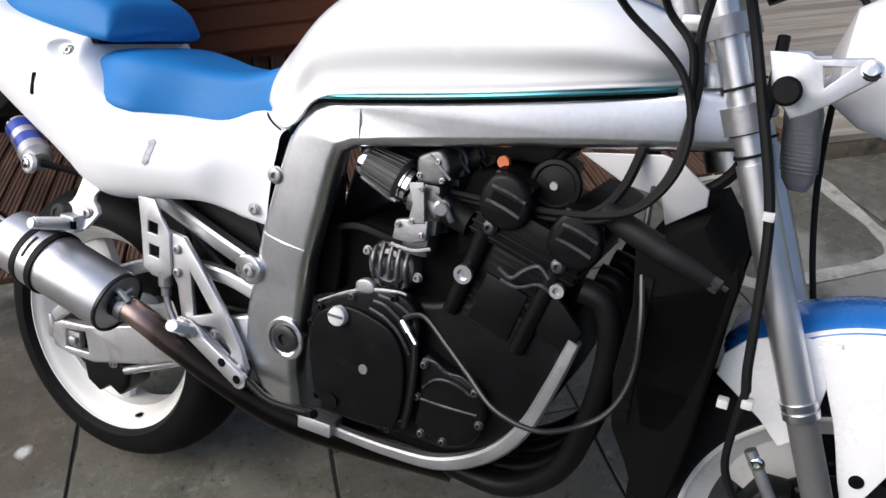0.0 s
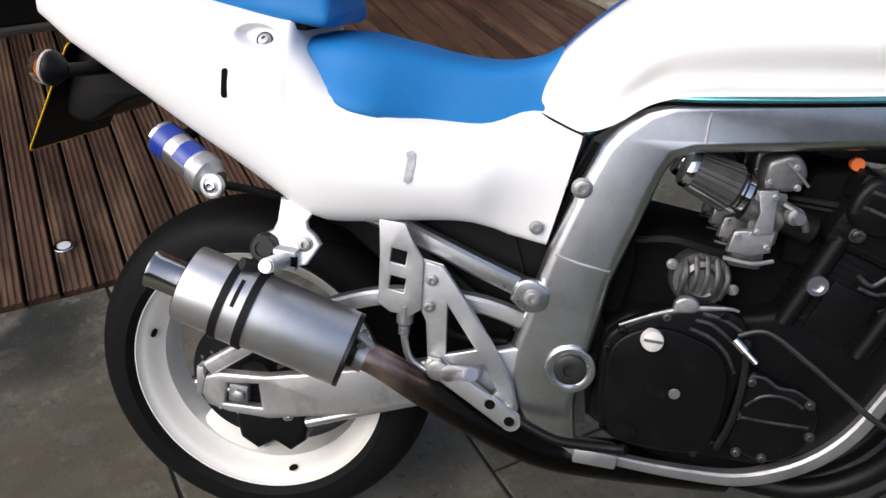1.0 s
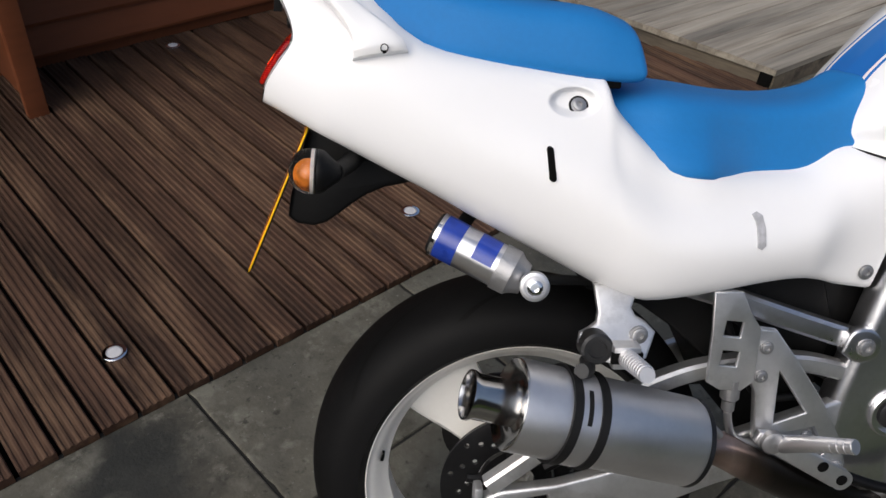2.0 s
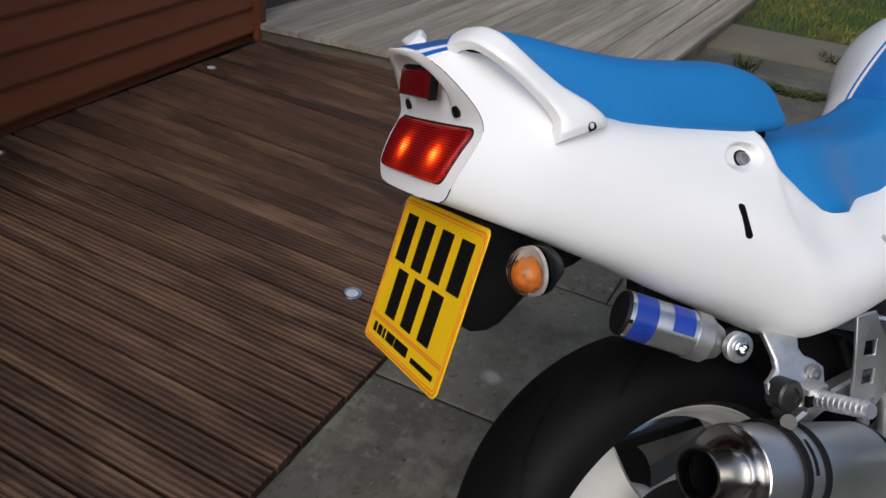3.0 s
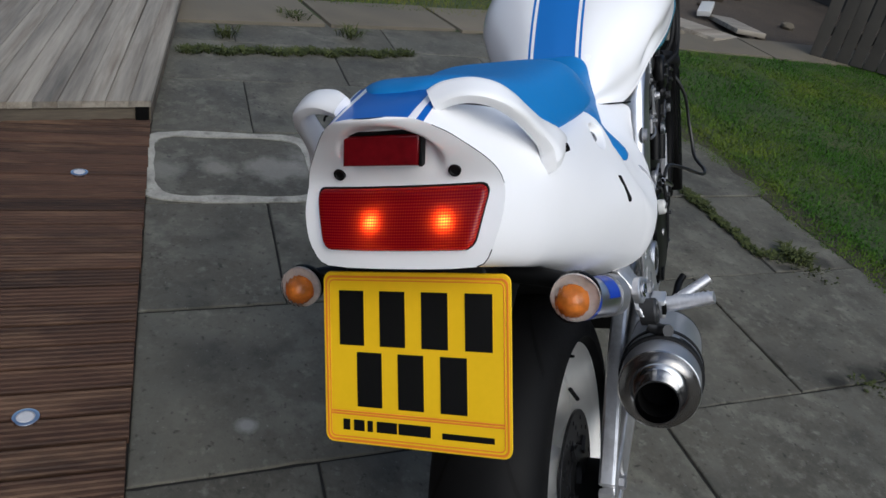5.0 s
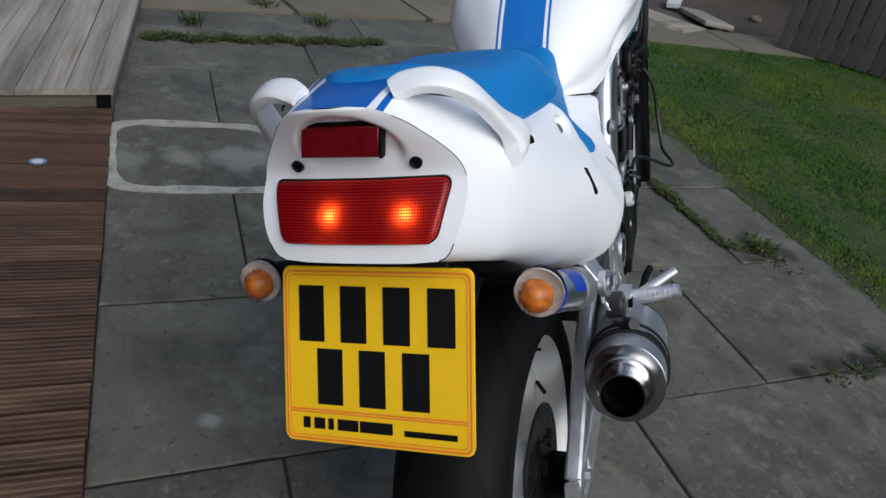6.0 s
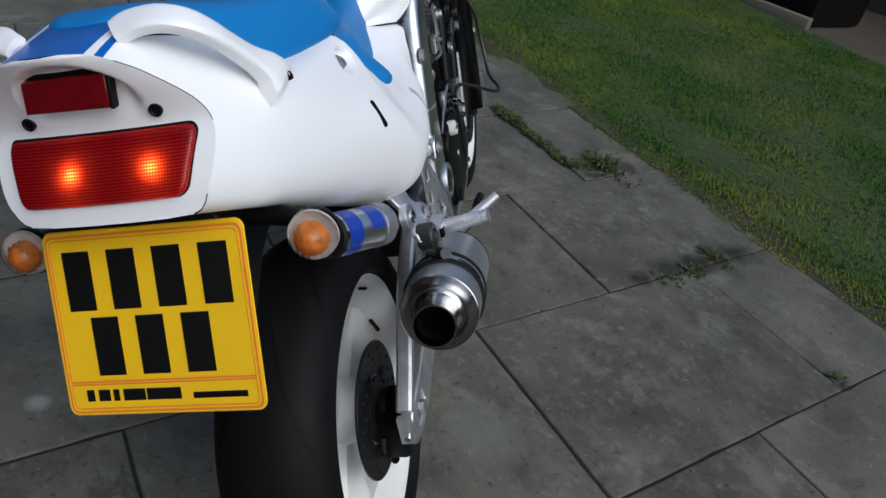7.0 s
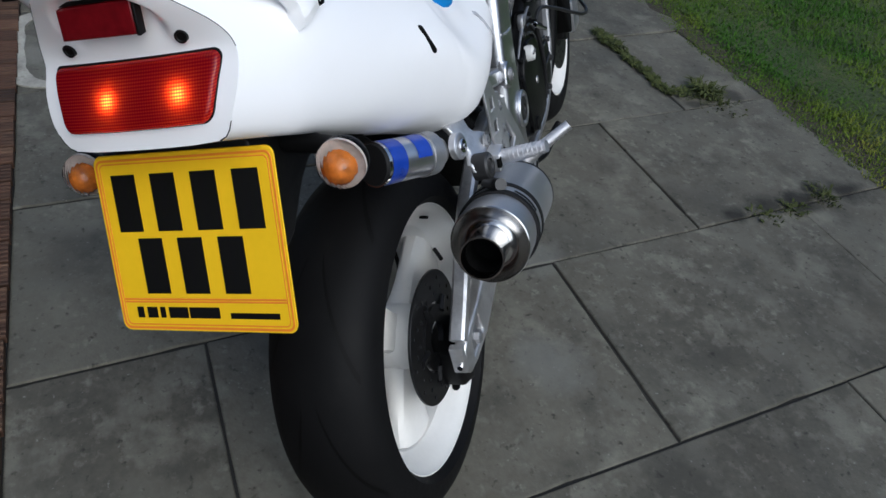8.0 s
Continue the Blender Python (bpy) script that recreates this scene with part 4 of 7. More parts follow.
for s in (-1, 1):
    part("fairing_slot", on_flank(slab2d(stadium(0.329, 0.8640, 0.0085, 0.040, -0.12), [], -0.003, 0.003, 0.0006), s, -0.0006), M_dark, fairing)
    w = flank(0.368, 0.932)
    out = Vector((0, s, (flank(0.368, 0.924) - flank(0.368, 0.944)) / 0.020)).normalized()
    part("fairing_bolt", bolt(Vector((0.368, s * w, 0.932)) - out * 0.0132, out, 0.0078, 0.0060), M_cast, fairing)
    part("bolt_washer", lathe([(0.0, 0.0122), (0.0014, 0.0120), (0.0014, 0.0080)], Vector((0.368, s * w, 0.932)) - out * 0.0130, out, 24), M_plastic, fairing)
    part("fairing_bolt", bolt((0.797, s * flank(0.797, 0.707), 0.707), (0, s, 0), 0.0088, 0.004), M_cast, fairing)
    part("tail_bolt", lathe([(-0.004, 0.0066), (0.0016, 0.0064), (0.0014, 0.0048), (0.0004, 0.0040), (0.0004, 0)], (face_x(0.066, 1.005) - 0.0024, s * 0.066, 1.005), (-1, s * 0.10, -0.12), 18), M_plastic, fairing, "dark recessed screw")
    part("grab_rail", grab_rail(s), M_white, fairing, "white moulded grab rail")
    part("rail_hole", lathe([(-0.008, 0.0046), (0.0008, 0.0046), (0.0004, 0.0038), (-0.003, 0.0034), (-0.003, 0)], (0.132, s * 0.1552, 0.9880), (0.05, s, 0.38), 16), M_dark, fairing)
    part("rail_seam", tube([(0.030, s * 0.050, 1.0690), (0.044, s * 0.070, 1.0665), (0.060, s * 0.092, 1.0590), (0.074, s * 0.104, 1.0505)], 0.0013, 6, 3), M_dark, fairing)
    seam = [p for p in border_r if 0.985 < p.z < 1.064]
    part("panel_seam", tube([Vector((p.x - 0.0002, s * -p.y * 1.002, p.z)) for p in seam], [0.0004] * len(seam), 6, 1), M_dark, fairing)
    low = [p for p in border_r if 0.9125 < p.z < 0.934]
    part("panel_seam", tube([Vector((p.x - 0.0002, s * -p.y * 1.002, p.z)) for p in low], [0.0009] + [0.0006] * (len(low) - 1), 6, 1), M_dark, fairing)

# small grey mark on the flank panel
part("scuff_mark", on_flank(slab2d([(0.600, 0.763), (0.606, 0.760), (0.612, 0.765), (0.613, 0.785), (0.611, 0.799), (0.604, 0.803), (0.596, 0.800), (0.600, 0.792), (0.600, 0.776)], [], -0.0015, 0.0015, 0.0003), -1, 0.0006), M_greymark, fairing, "grey mark on the fairing flank")


def face_lens(z0, z1, w0, w1, r, out, back, rows_n=16, cols=26, roll=0.006):
    """A rounded, curved lens standing proud of the tail's rear face."""
    bm = bmesh.new()
    grid = []
    for i in range(rows_n + 1):
        q = 0.5 - 0.5 * math.cos(math.pi * i / rows_n)
        z = z0 + (z1 - z0) * q
        w = w0 + (w1 - w0) * q
        e = min(z - z0, z1 - z)
        if e < r:
            w -= r - math.sqrt(max(0.0, r * r - (r - e) ** 2))
        line = []
        for k in range(cols + 1):
            y = w * math.sin(math.pi * (k / cols - 0.5))
            d = min(e, w - abs(y))
            drop = 0.0 if d > roll else roll - math.sqrt(max(0.0, roll * roll - (roll - d) ** 2))
            line.append(Vector((face_x(y, z, False) - out + drop, y, z)))
        grid.append(line)
    loft(grid, bm, caps=False, closed=False)
    rim = [g[0] for g in grid] + grid[-1][1:] + [g[-1] for g in reversed(grid[:-1])] + grid[0][-2:0:-1]
    loft([rim, [p + Vector((back, 0, 0)) for p in rim]], bm, caps=False)
    bmesh.ops.remove_doubles(bm, verts=bm.verts, dist=1e-6)
    return bm


# lights in the tail's rear face
light = part("tail_light", face_lens(0.932, 0.9880, 0.085, 0.100, 0.011, 0.008, 0.012), M_red, fairing, "lit red rear light with two bulbs")
part("light_gasket", face_lens(0.9305, 0.9900, 0.0865, 0.1017, 0.0115, 0.0015, 0.02, roll=0.001), M_plastic, light)
bowl = bmesh.new()
bowl_rows = []
for k in range(13):
    z = 0.9335 + 0.053 * k / 12
    row = []
    for j in range(33):
        y = -0.096 + 0.192 * j / 32
        y *= 0.87 + 0.13 * k / 12
        deep = 0.004 + 0.018 * max(math.exp(-((y - q) / 0.030) ** 2) for q in (-0.055, 0.027)) * math.exp(-((z - 0.956) / 0.024) ** 2)
        row.append(Vector((face_x(y, z, False) - 0.0030 + deep, y, z)))
    bowl_rows.append(row)
loft(bowl_rows, bowl, caps=False, closed=False)
part("lamp_bowl", bowl, M_housing, light, "red lamp housing with two dished reflectors")
for y in (-0.055, 0.027):
    part("bulb", lathe([(-0.010, 0.0), (-0.008, 0.0036), (-0.003, 0.0054), (0.003, 0.0054), (0.007, 0.0038), (0.009, 0.0)], (face_x(y, 0.956, False) + 0.0036, y, 0.956), (-1, 0, 0), 20), M_bulb, light, "glowing bulb")
MIDR = 0.005
flat = lambda outline, depth, bev: slab2d(outline, [], -depth / 2, depth / 2, bev, lambda v: (MIDR + 0.10 * (v[2] - 1.035) + v[1], v[0], v[2]), 2)
lamp2 = part("reflector", flat([(-0.042, 1.0490), (0.043, 1.0500), (0.049, 1.0195), (-0.036, 1.0175)], 0.010, 0.003), M_reddark, fairing, "small dark red reflector")
part("reflector_hood", flat([(-0.0462, 1.0540), (0.046, 1.0545), (0.0445, 1.0505), (-0.0425, 1.0495), (-0.0365, 1.0170), (-0.0398, 1.0165)], 0.0105, 0.001), M_plastic, lamp2)


# seats
def seat_ring(x, z0, z1, w0, w1, n=10):
    half = spline([(0.0, z0), (w0 * 0.8, z0), (w0, z0 + 0.010), (w1 * 1.02, z0 + (z1 - z0) * 0.55), (w1 * 0.88, z1 - 0.012), (w1 * 0.55, z1 - 0.001), (0, z1)], 4)
    right = [Vector((x, -q[0], q[1])) for q in half]
    return right + [Vector((x, -p.y, p.z)) for p in reversed(right[1:-1])]


SEAT = [(0.408, 0.890, 0.928, 0.118, 0.114), (0.418, 0.880, 0.934, 0.134, 0.128), (0.445, 0.856, 0.938, 0.152, 0.132), (0.49, 0.842, 0.940, 0.170, 0.138), (0.535, 0.837, 0.935, 0.169, 0.132), (0.57, 0.831, 0.932, 0.148, 0.118),
        (0.62, 0.826, 0.926, 0.120, 0.100), (0.68, 0.826, 0.924, 0.106, 0.090), (0.73, 0.836, 0.930, 0.092, 0.080), (0.77, 0.852, 0.944, 0.078, 0.070), (0.795, 0.875, 0.960, 0.074, 0.066), (0.806, 0.895, 0.950, 0.062, 0.056)]
part("rider_seat", loft([seat_ring(*r) for r in spline(SEAT, 3)]), M_vinyl, bike, "bright blue vinyl rider's seat", flat_angle=60)
PAD = [(0.050, 1.062, 1.078, 0.034, 0.026), (0.056, 1.056, 1.084, 0.050, 0.043), (0.070, 1.046, 1.087, 0.062, 0.056), (0.088, 1.030, 1.087, 0.076, 0.067), (0.12, 1.008, 1.081, 0.094, 0.082), (0.19, 0.978, 1.062, 0.108, 0.096), (0.26, 0.964, 1.049, 0.114, 0.106), (0.33, 0.957, 1.042, 0.118, 0.110),
       (0.39, 0.952, 1.038, 0.122, 0.112), (0.425, 0.950, 1.028, 0.122, 0.110), (0.442, 0.950, 1.020, 0.121, 0.109), (0.450, 0.951, 1.010, 0.120, 0.107), (0.4545, 0.953, 0.999, 0.117, 0.104)]
part("passenger_seat", loft([seat_ring(*r) for r in spline(PAD, 3)]), M_vinyl, bike, "bright blue vinyl passenger pad", flat_angle=60)
# Solid black block stands in for the shaded gap under the pad.
part("seat_gap_shade", box(0.345, 0.425, -0.128, 0.105, 0.944, 0.967, 0.003), M_dark, bike, "black block standing in for shade under the passenger pad")


# fuel tank
def tank_ring(x, zb, zt, w, wb, dent, n=0):
    h = zt - zb
    half = spline([(0.0, zb), (wb * 0.9, zb), (wb, zb + 0.008), (w - dent - 0.008, zb + h * 0.20), (w, zb + h * 0.44), (w * 0.86, zb + h * 0.74), (w * 0.52, zt - h * 0.05), (w * 0.24, zt - 0.002), (0, zt)], 5)
    right = [Vector((x, -q[0], q[1])) for q in half]
    return right + [Vector((x, -p.y, p.z)) for p in reversed(right[1:-1])]


TANK = [(0.762, 0.860, 0.895, 0.056, 0.060, 0.0), (0.778, 0.858, 0.930, 0.080, 0.080, 0.0), (0.800, 0.856, 0.968, 0.102, 0.102, 0.0), (0.840, 0.852, 1.012, 0.126, 0.118, 0.001), (0.880, 0.872, 1.048, 0.154, 0.140, 0.002), (0.920, 0.908, 1.076, 0.176, 0.160, 0.010),
        (0.965, 0.927, 1.098, 0.190, 0.174, 0.004), (1.05, 0.941, 1.118, 0.199, 0.184, 0.005), (1.15, 0.955, 1.126, 0.202, 0.186, 0.006), (1.25, 0.970, 1.126, 0.200, 0.182, 0.008), (1.34, 0.985, 1.118, 0.192, 0.168, 0.012),
        (1.41, 0.996, 1.100, 0.168, 0.146, 0.008), (1.455, 1.002, 1.076, 0.140, 0.106, 0.012), (1.476, 1.010, 1.048, 0.100, 0.085, 0.0)]
tank = part("fuel_tank", loft([tank_ring(*r) for r in spline(TANK, 3)]), M_tank, bike, "white fuel tank with a broad blue centre stripe", flat_angle=60)
TRIM = [(0.848, 0.850), (0.868, 0.868), (0.900, 0.898), (0.936, 0.919), (1.00, 0.929), (1.15, 0.950), (1.30, 0.973), (1.462, 0.999)]
trim_w = lambda x: float(np.interp(x, [0.848, 0.868, 0.90, 0.936, 1.0, 1.15, 1.30, 1.40, 1.462], [0.120, 0.135, 0.153, 0.168, 0.182, 0.188, 0.180, 0.152, 0.122]))
for s in (-1, 1):
    part("tank_trim", tube([(x, s * (trim_w(x) - 0.004 - 0.003 * (x < 0.96)), z + 0.002) for x, z in TRIM], 0.0042, 12, 6), M_teal, tank, "teal seam trim along the tank's lower edge")
    # Black tube puts the shadow line under the trim.
    part("trim_shadow_gap", tube([(x, s * (trim_w(x) - 0.011), z - 0.005) for x, z in TRIM], 0.0030, 8, 6), M_dark, tank)

for ob in (fairing, bpy.data.objects["passenger_seat"]):
    ob.location.y = -0.0130

for s in (-1, 1):
    part("tank_seam", tube([(0.764, s * 0.066, 0.868), (0.780, s * 0.086, 0.866), (0.800, s * 0.106, 0.862), (0.820, s * 0.120, 0.857), (0.842, s * 0.131, 0.852)], 0.0016, 8, 4), M_dark, tank)

# undertray, inner mudguard and number plate
under = part("undertray", slab2d([(0.065, 0.885), (0.16, 0.832), (0.30, 0.760), (0.42, 0.700), (0.62, 0.700), (0.62, 0.80), (0.36, 0.90), (0.08, 0.93)], [], -0.098, 0.098, 0.01), M_plastic, bike, "black plastic undertray")
part("rear_mudguard", slab2d([(0.042, 0.884), (0.195, 0.822), (0.166, 0.809), (0.138, 0.803), (0.115, 0.793), (0.096, 0.780), (0.078, 0.766), (0.062, 0.754), (0.045, 0.749), (0.024, 0.752), (0.012, 0.762), (0.016, 0.790), (0.030, 0.844)], [], -0.088, 0.088, 0.006), M_plastic, under, "black mudguard behind the number plate")
part("inner_mudguard", slab2d([(0.40, 0.70), (0.76, 0.70), (0.80, 0.60), (0.78, 0.47), (0.72, 0.43), (0.680, 0.432), (0.660, 0.47), (0.615, 0.550), (0.55, 0.606), (0.50, 0.640), (0.42, 0.664)], [], -0.100, 0.100, 0.005), M_plastic, under)
part("plate_light", box(0.050, 0.075, -0.03, 0.03, 0.880, 0.900, 0.004), M_plastic, under)


def on_plate(u, v, out=0.0):
    """A place on the leaning number plate: u to the right from its middle, v up from its foot."""
    q = v / 0.190
    return Vector((-0.037 + 0.075 * q - out * 0.92, -u, 0.693 + 0.180 * q - out * 0.38))


def plate_quad(bm, u0, u1, v0, v1, out, thick=0.0008):
    lo = [bm.verts.new(on_plate(u, v, out)) for u, v in ((u0, v0), (u1, v0), (u1, v1), (u0, v1))]
    hi = [bm.verts.new(on_plate(u, v, out + thick)) for u, v in ((u0, v0), (u1, v0), (u1, v1), (u0, v1))]
    bm.faces.new(hi)
    bm.faces.new(lo[::-1])
    for k in range(4):
        bm.faces.new((lo[k], lo[(k + 1) % 4], hi[(k + 1) % 4], hi[k]))
    return bm


def rounded_rect(w, h, r, n=5):
    pts = []
    for cx, cy, a0 in ((w / 2 - r, h - r, 0), (-w / 2 + r, h - r, 90), (-w / 2 + r, r, 180), (w / 2 - r, r, 270)):
        pts += [(cx + r * math.cos(radians(a0 + 90 * k / n)), cy + r * math.sin(radians(a0 + 90 * k / n))) for k in range(n + 1)]
    return pts


W, H = 0.232, 0.196
body = slab2d(rounded_rect(W, H, 0.010), [], -0.0015, 0.0015, 0.0006, lambda v: on_plate(v[0], v[2], v[1] * -1 + 0.0015), 0)
plate = part("number_plate", body, M_yellow, bike, "yellow reflective rear number plate with plain black bars", smooth=False)

part("plate_back", slab2d(rounded_rect(W - 0.004, H - 0.004, 0.009), [], -0.0010, 0.0010, 0.0003, lambda v: on_plate(v[0], v[2] + 0.002, v[1] - 0.0014), 0), M_plastic, plate, "black back of the number plate", smooth=False)


def plate_ring(w0, h0, foot, line, r):
    o = [(u, v + foot) for u, v in rounded_rect(w0, h0, r)]
    i = [(u, v + foot + line) for u, v in rounded_rect(w0 - 2 * line, h0 - 2 * line, r - line / 2)]
    return slab2d(o, [i], -0.0004, 0.0004, 0.0001, lambda v: on_plate(v[0], v[2], 0.0034 + v[1]), 0)


part("border", plate_ring(0.226, 0.190, 0.003, 0.0022, 0.008), M_orange, plate, "thin orange printed border", smooth=False)
part("inner_border", plate_ring(0.217, 0.181, 0.0075, 0.0010, 0.006), M_orange, plate, smooth=False)
for v in (0.0335, 0.0365):
    part("foot_line", plate_quad(bmesh.new(), -0.108, 0.108, v, v + 0.0015, 0.003), M_orange, plate, smooth=False)
for row, (v0, n, w, gap) in enumerate(((0.114, 4, 0.040, 0.0125), (0.044, 3, 0.040, 0.0125))):
    total = n * w + (n - 1) * gap
    for k in range(n):
        u = -total / 2 + k * (w + gap) + (0.0 if row == 0 else -0.004)
        part("character_bar", plate_quad(bmesh.new(), u + 0.004, u + w - 0.004, v0, v0 + 0.062, 0.003), M_ink, plate, smooth=False)
for u, w in ((-0.092, 0.009), (-0.078, 0.014), (-0.060, 0.007), (-0.048, 0.026), (-0.020, 0.040), (0.034, 0.062)):
    tall = 0.012 if u < 0.03 else 0.006
    part("small_print_bar", plate_quad(bmesh.new(), u, u + w, 0.0160, 0.0160 + tall, 0.003), M_ink if u < 0.03 else M_plastic, plate, smooth=False)

# rear indicators
for s, c in ((-1, Vector((0.050, -0.181, 0.8475))), (1, Vector((0.080, 0.180, 0.8365)))):
    axis = (-1, 0, 0.05)
    ind = part("indicator", lathe([(-0.006, 0.0258), (-0.008, 0.0262), (-0.014, 0.0244), (-0.022, 0.0172), (-0.032, 0.010), (-0.036, 0)], c, axis, 28), M_plastic, bike, "round rear indicator with a clear lens and amber bulb")
    part("stalk", tube([c + Vector((0.028, 0, 0)), c + Vector((0.042, -s * 0.040, 0.0)), c + Vector((0.052, -s * 0.090, 0.002))], [0.010, 0.011, 0.013], 12, 4), M_plastic, ind)
    part("lens", lathe([(-0.006, 0.0262), (0.001, 0.0267), (0.009, 0.0260), (0.017, 0.0221), (0.023, 0.0148), (0.0262, 0.0070), (0.0270, 0)], c, axis, 28), M_clear, ind, "clear domed indicator lens")
    bulb = lathe([(-0.002, 0.0), (-0.002, 0.0160), (0.006, 0.0165), (0.013, 0.0132), (0.018, 0.0072), (0.0195, 0)], c + Vector((0, 0.003, -0.004)), axis, 24)
    part("bulb", bulb, M_amber, ind, "amber bulb")
    part("reflector_bowl", lathe([(0.0010, 0.0253), (-0.0030, 0.0253), (-0.0055, 0.0185), (-0.006, 0)], c, axis, 24), M_bowl, ind)

# ---- exhaust ----
CA, CB = Vector((0.262, -0.231, 0.573)), Vector((0.545, -0.212, 0.490))
cd = (CB - CA).normalized()
CL = (CB - CA).length
CR = 0.0595
can = part("silencer", lathe([(0.046, 0.0), (0.046, CR - 0.008), (0.036, CR - 0.0018), (0.034, CR - 0.0004), (0.036, CR), (CL - 0.005, CR), (CL, CR - 0.003), (CL, 0.0)], CA, cd, 56), M_brush, bike, "round brushed aluminium silencer")
part("end_cap", lathe([(0.0335, CR - 0.0006), (0.0322, CR - 0.002), (0.0335, CR - 0.004), (0.0385, CR - 0.010), (0.0415, 0.0420), (0.0410, 0.0340), (0.0380, 0.0290), (0.044, 0.028)], CA, cd, 48), M_polish, can, "polished dished end cap")
part("tailpipe", lathe([(0.044, 0.0292), (-0.014, 0.0292), (-0.020, 0.0318), (-0.024, 0.0318), (-0.024, 0.0296), (-0.016, 0.0272), (0.0, 0.0268)], CA, cd, 36), M_polish, can, "polished tailpipe")
# The bore's deep shade is put into its near-black colour.
part("tailpipe_bore", lathe([(-0.006, 0.0269), (0.043, 0.0260), (0.043, 0)], CA, cd, 32), M_dark, can, "black bore, the shade of its depth put into the colour")
part("front_plate", lathe([(CL + 0.001, CR - 0.0045), (CL - 0.003, CR - 0.006), (CL - 0.006, 0.038), (CL - 0.006, 0.028), (CL + 0.012, 0.0248)], CA, cd, 40), M_disc, can, "dark recessed front plate")
part("front_rim", lathe([(CL - 0.004, CR), (CL + 0.002, CR + 0.0005), (CL + 0.004, CR - 0.001), (CL + 0.003, CR - 0.0045), (CL - 0.002, CR - 0.005)], CA, cd, 56), M_disc, can)
part("spring_lug", tube([CB + Vector((-0.002, -0.012, 0.036)), CB + cd * 0.022 + Vector((0, -0.014, 0.037)), CB + cd * 0.040 + Vector((0, -0.012, 0.026))], 0.0065, 10, 3), M_cast, can)
strap = part("silencer_strap", lathe([(0.098, CR), (0.098, CR + 0.0025), (0.140, CR + 0.0025), (0.140, CR)], CA, cd, 56), M_brush, can)
for q in (0.093, 0.131):
    part("strap_rubber", lathe([(q, CR), (q, CR + 0.0045), (q + 0.012, CR + 0.0045), (q + 0.012, CR)], CA, cd, 56), M_rubber, strap, "black rubber strap edge")
slot = lathe([(0.113, CR + 0.0023), (0.113, CR + 0.0033), (0.119, CR + 0.0033), (0.119, CR + 0.0023)], CA, cd, 96)
bmesh.ops.delete(slot, geom=[f for f in slot.faces if f.calc_center_median().y > -0.250 or abs(f.calc_center_median().z - 0.578) > 0.015], context="FACES")
part("strap_slot", slot, M_rubber, strap)
LINK = [CB + cd * 0.010, CB + cd * 0.05, Vector((0.665, -0.186, 0.427)), Vector((0.76, -0.160, 0.372)), Vector((0.87, -0.125, 0.322)), Vector((1.00, -0.08, 0.300)), Vector((1.18, -0.04, 0.300))]
link = part("link_pipe", tube(LINK, [0.0240, 0.0240, 0.0250, 0.0270, 0.031, 0.036, 0.045], 24, 6), M_linkpipe, bike, "steel link pipe, heat-stained brown turning black")
part("pipe_clamp", lathe([(CL + 0.014, 0.0242), (CL + 0.014, 0.0265), (CL + 0.028, 0.0265), (CL + 0.028, 0.0242)], CA, cd, 32), M_cast, link)
part("clamp_screw", tube([CB + cd * 0.022 + Vector((0, -0.020, 0.024)), CB + cd * 0.022 + Vector((0, 0.012, 0.034))], 0.006, 8, 1), M_cast, link)
for k, y in enumerate((-0.135, -0.047, 0.047, 0.135)):
    part("header_pipe", tube([(1.385, y, 0.705), (1.422, y, 0.690), (1.438, y, 0.620), (1.424, y * 0.95, 0.500), (1.385, y * 0.85, 0.390), (1.30, y * 0.7, 0.318), (1.18, y * 0.5, 0.302)], 0.019, 16, 6), M_black, link, "black header pipe")
HANG = [(0.351, 0.588), (0.349, 0.604), (0.358, 0.620), (0.374, 0.628), (0.387, 0.637), (0.397, 0.655), (0.411, 0.700), (0.476, 0.702), (0.470, 0.686), (0.455, 0.675), (0.445, 0.661), (0.444, 0.648), (0.454, 0.637), (0.459, 0.622), (0.446, 0.604), (0.428, 0.580), (0.395, 0.568), (0.364, 0.576)]


def splay(v):
    """The hanger leans out from the frame towards the silencer."""
    out = 0.045 * (0.692 - v[2]) / 0.102
    return Vector((v[0] + 0.87 * out, v[1] - out, v[2] + 0.75 * out))


hang = part("silencer_hanger", slab2d(HANG, [], -0.166, -0.154, 0.004, splay), M_silver, bike, "cast silver silencer and passenger footrest hanger")
part("hanger_bush", lathe([(-0.012, 0.021), (0.010, 0.021), (0.013, 0.018), (0.013, 0.012), (0.010, 0.011), (0.010, 0)], splay((0.369, -0.166, 0.601)), (0, -1, 0.1), 28), M_bush, hang, "dark rubber bush")
part("hanger_bolt", bolt(splay((0.434, -0.166, 0.619)), (0, -1, 0.1), 0.010, 0.007), M_cast, hang)
part("strap_lug", tube([(0.396, -0.205, 0.612), (0.392, -0.222, 0.606), (0.380, -0.236, 0.612)], 0.010, 12, 4), M_bush, hang)
clevis = part("footrest_clevis", box(0.422, 0.458, -0.228, -0.205, 0.608, 0.640, 0.004), M_silver, hang)
part("clevis_gap", box(0.420, 0.460, -0.2295, -0.2230, 0.617, 0.632, 0.001), M_dark, clevis)
peg = part("passenger_footrest", tube([(0.440, -0.224, 0.624), (0.440, -0.262, 0.632), (0.438, -0.300, 0.641)], [0.0125, 0.0115, 0.0095], 14, 4), M_brush, hang, "ribbed aluminium passenger footrest")
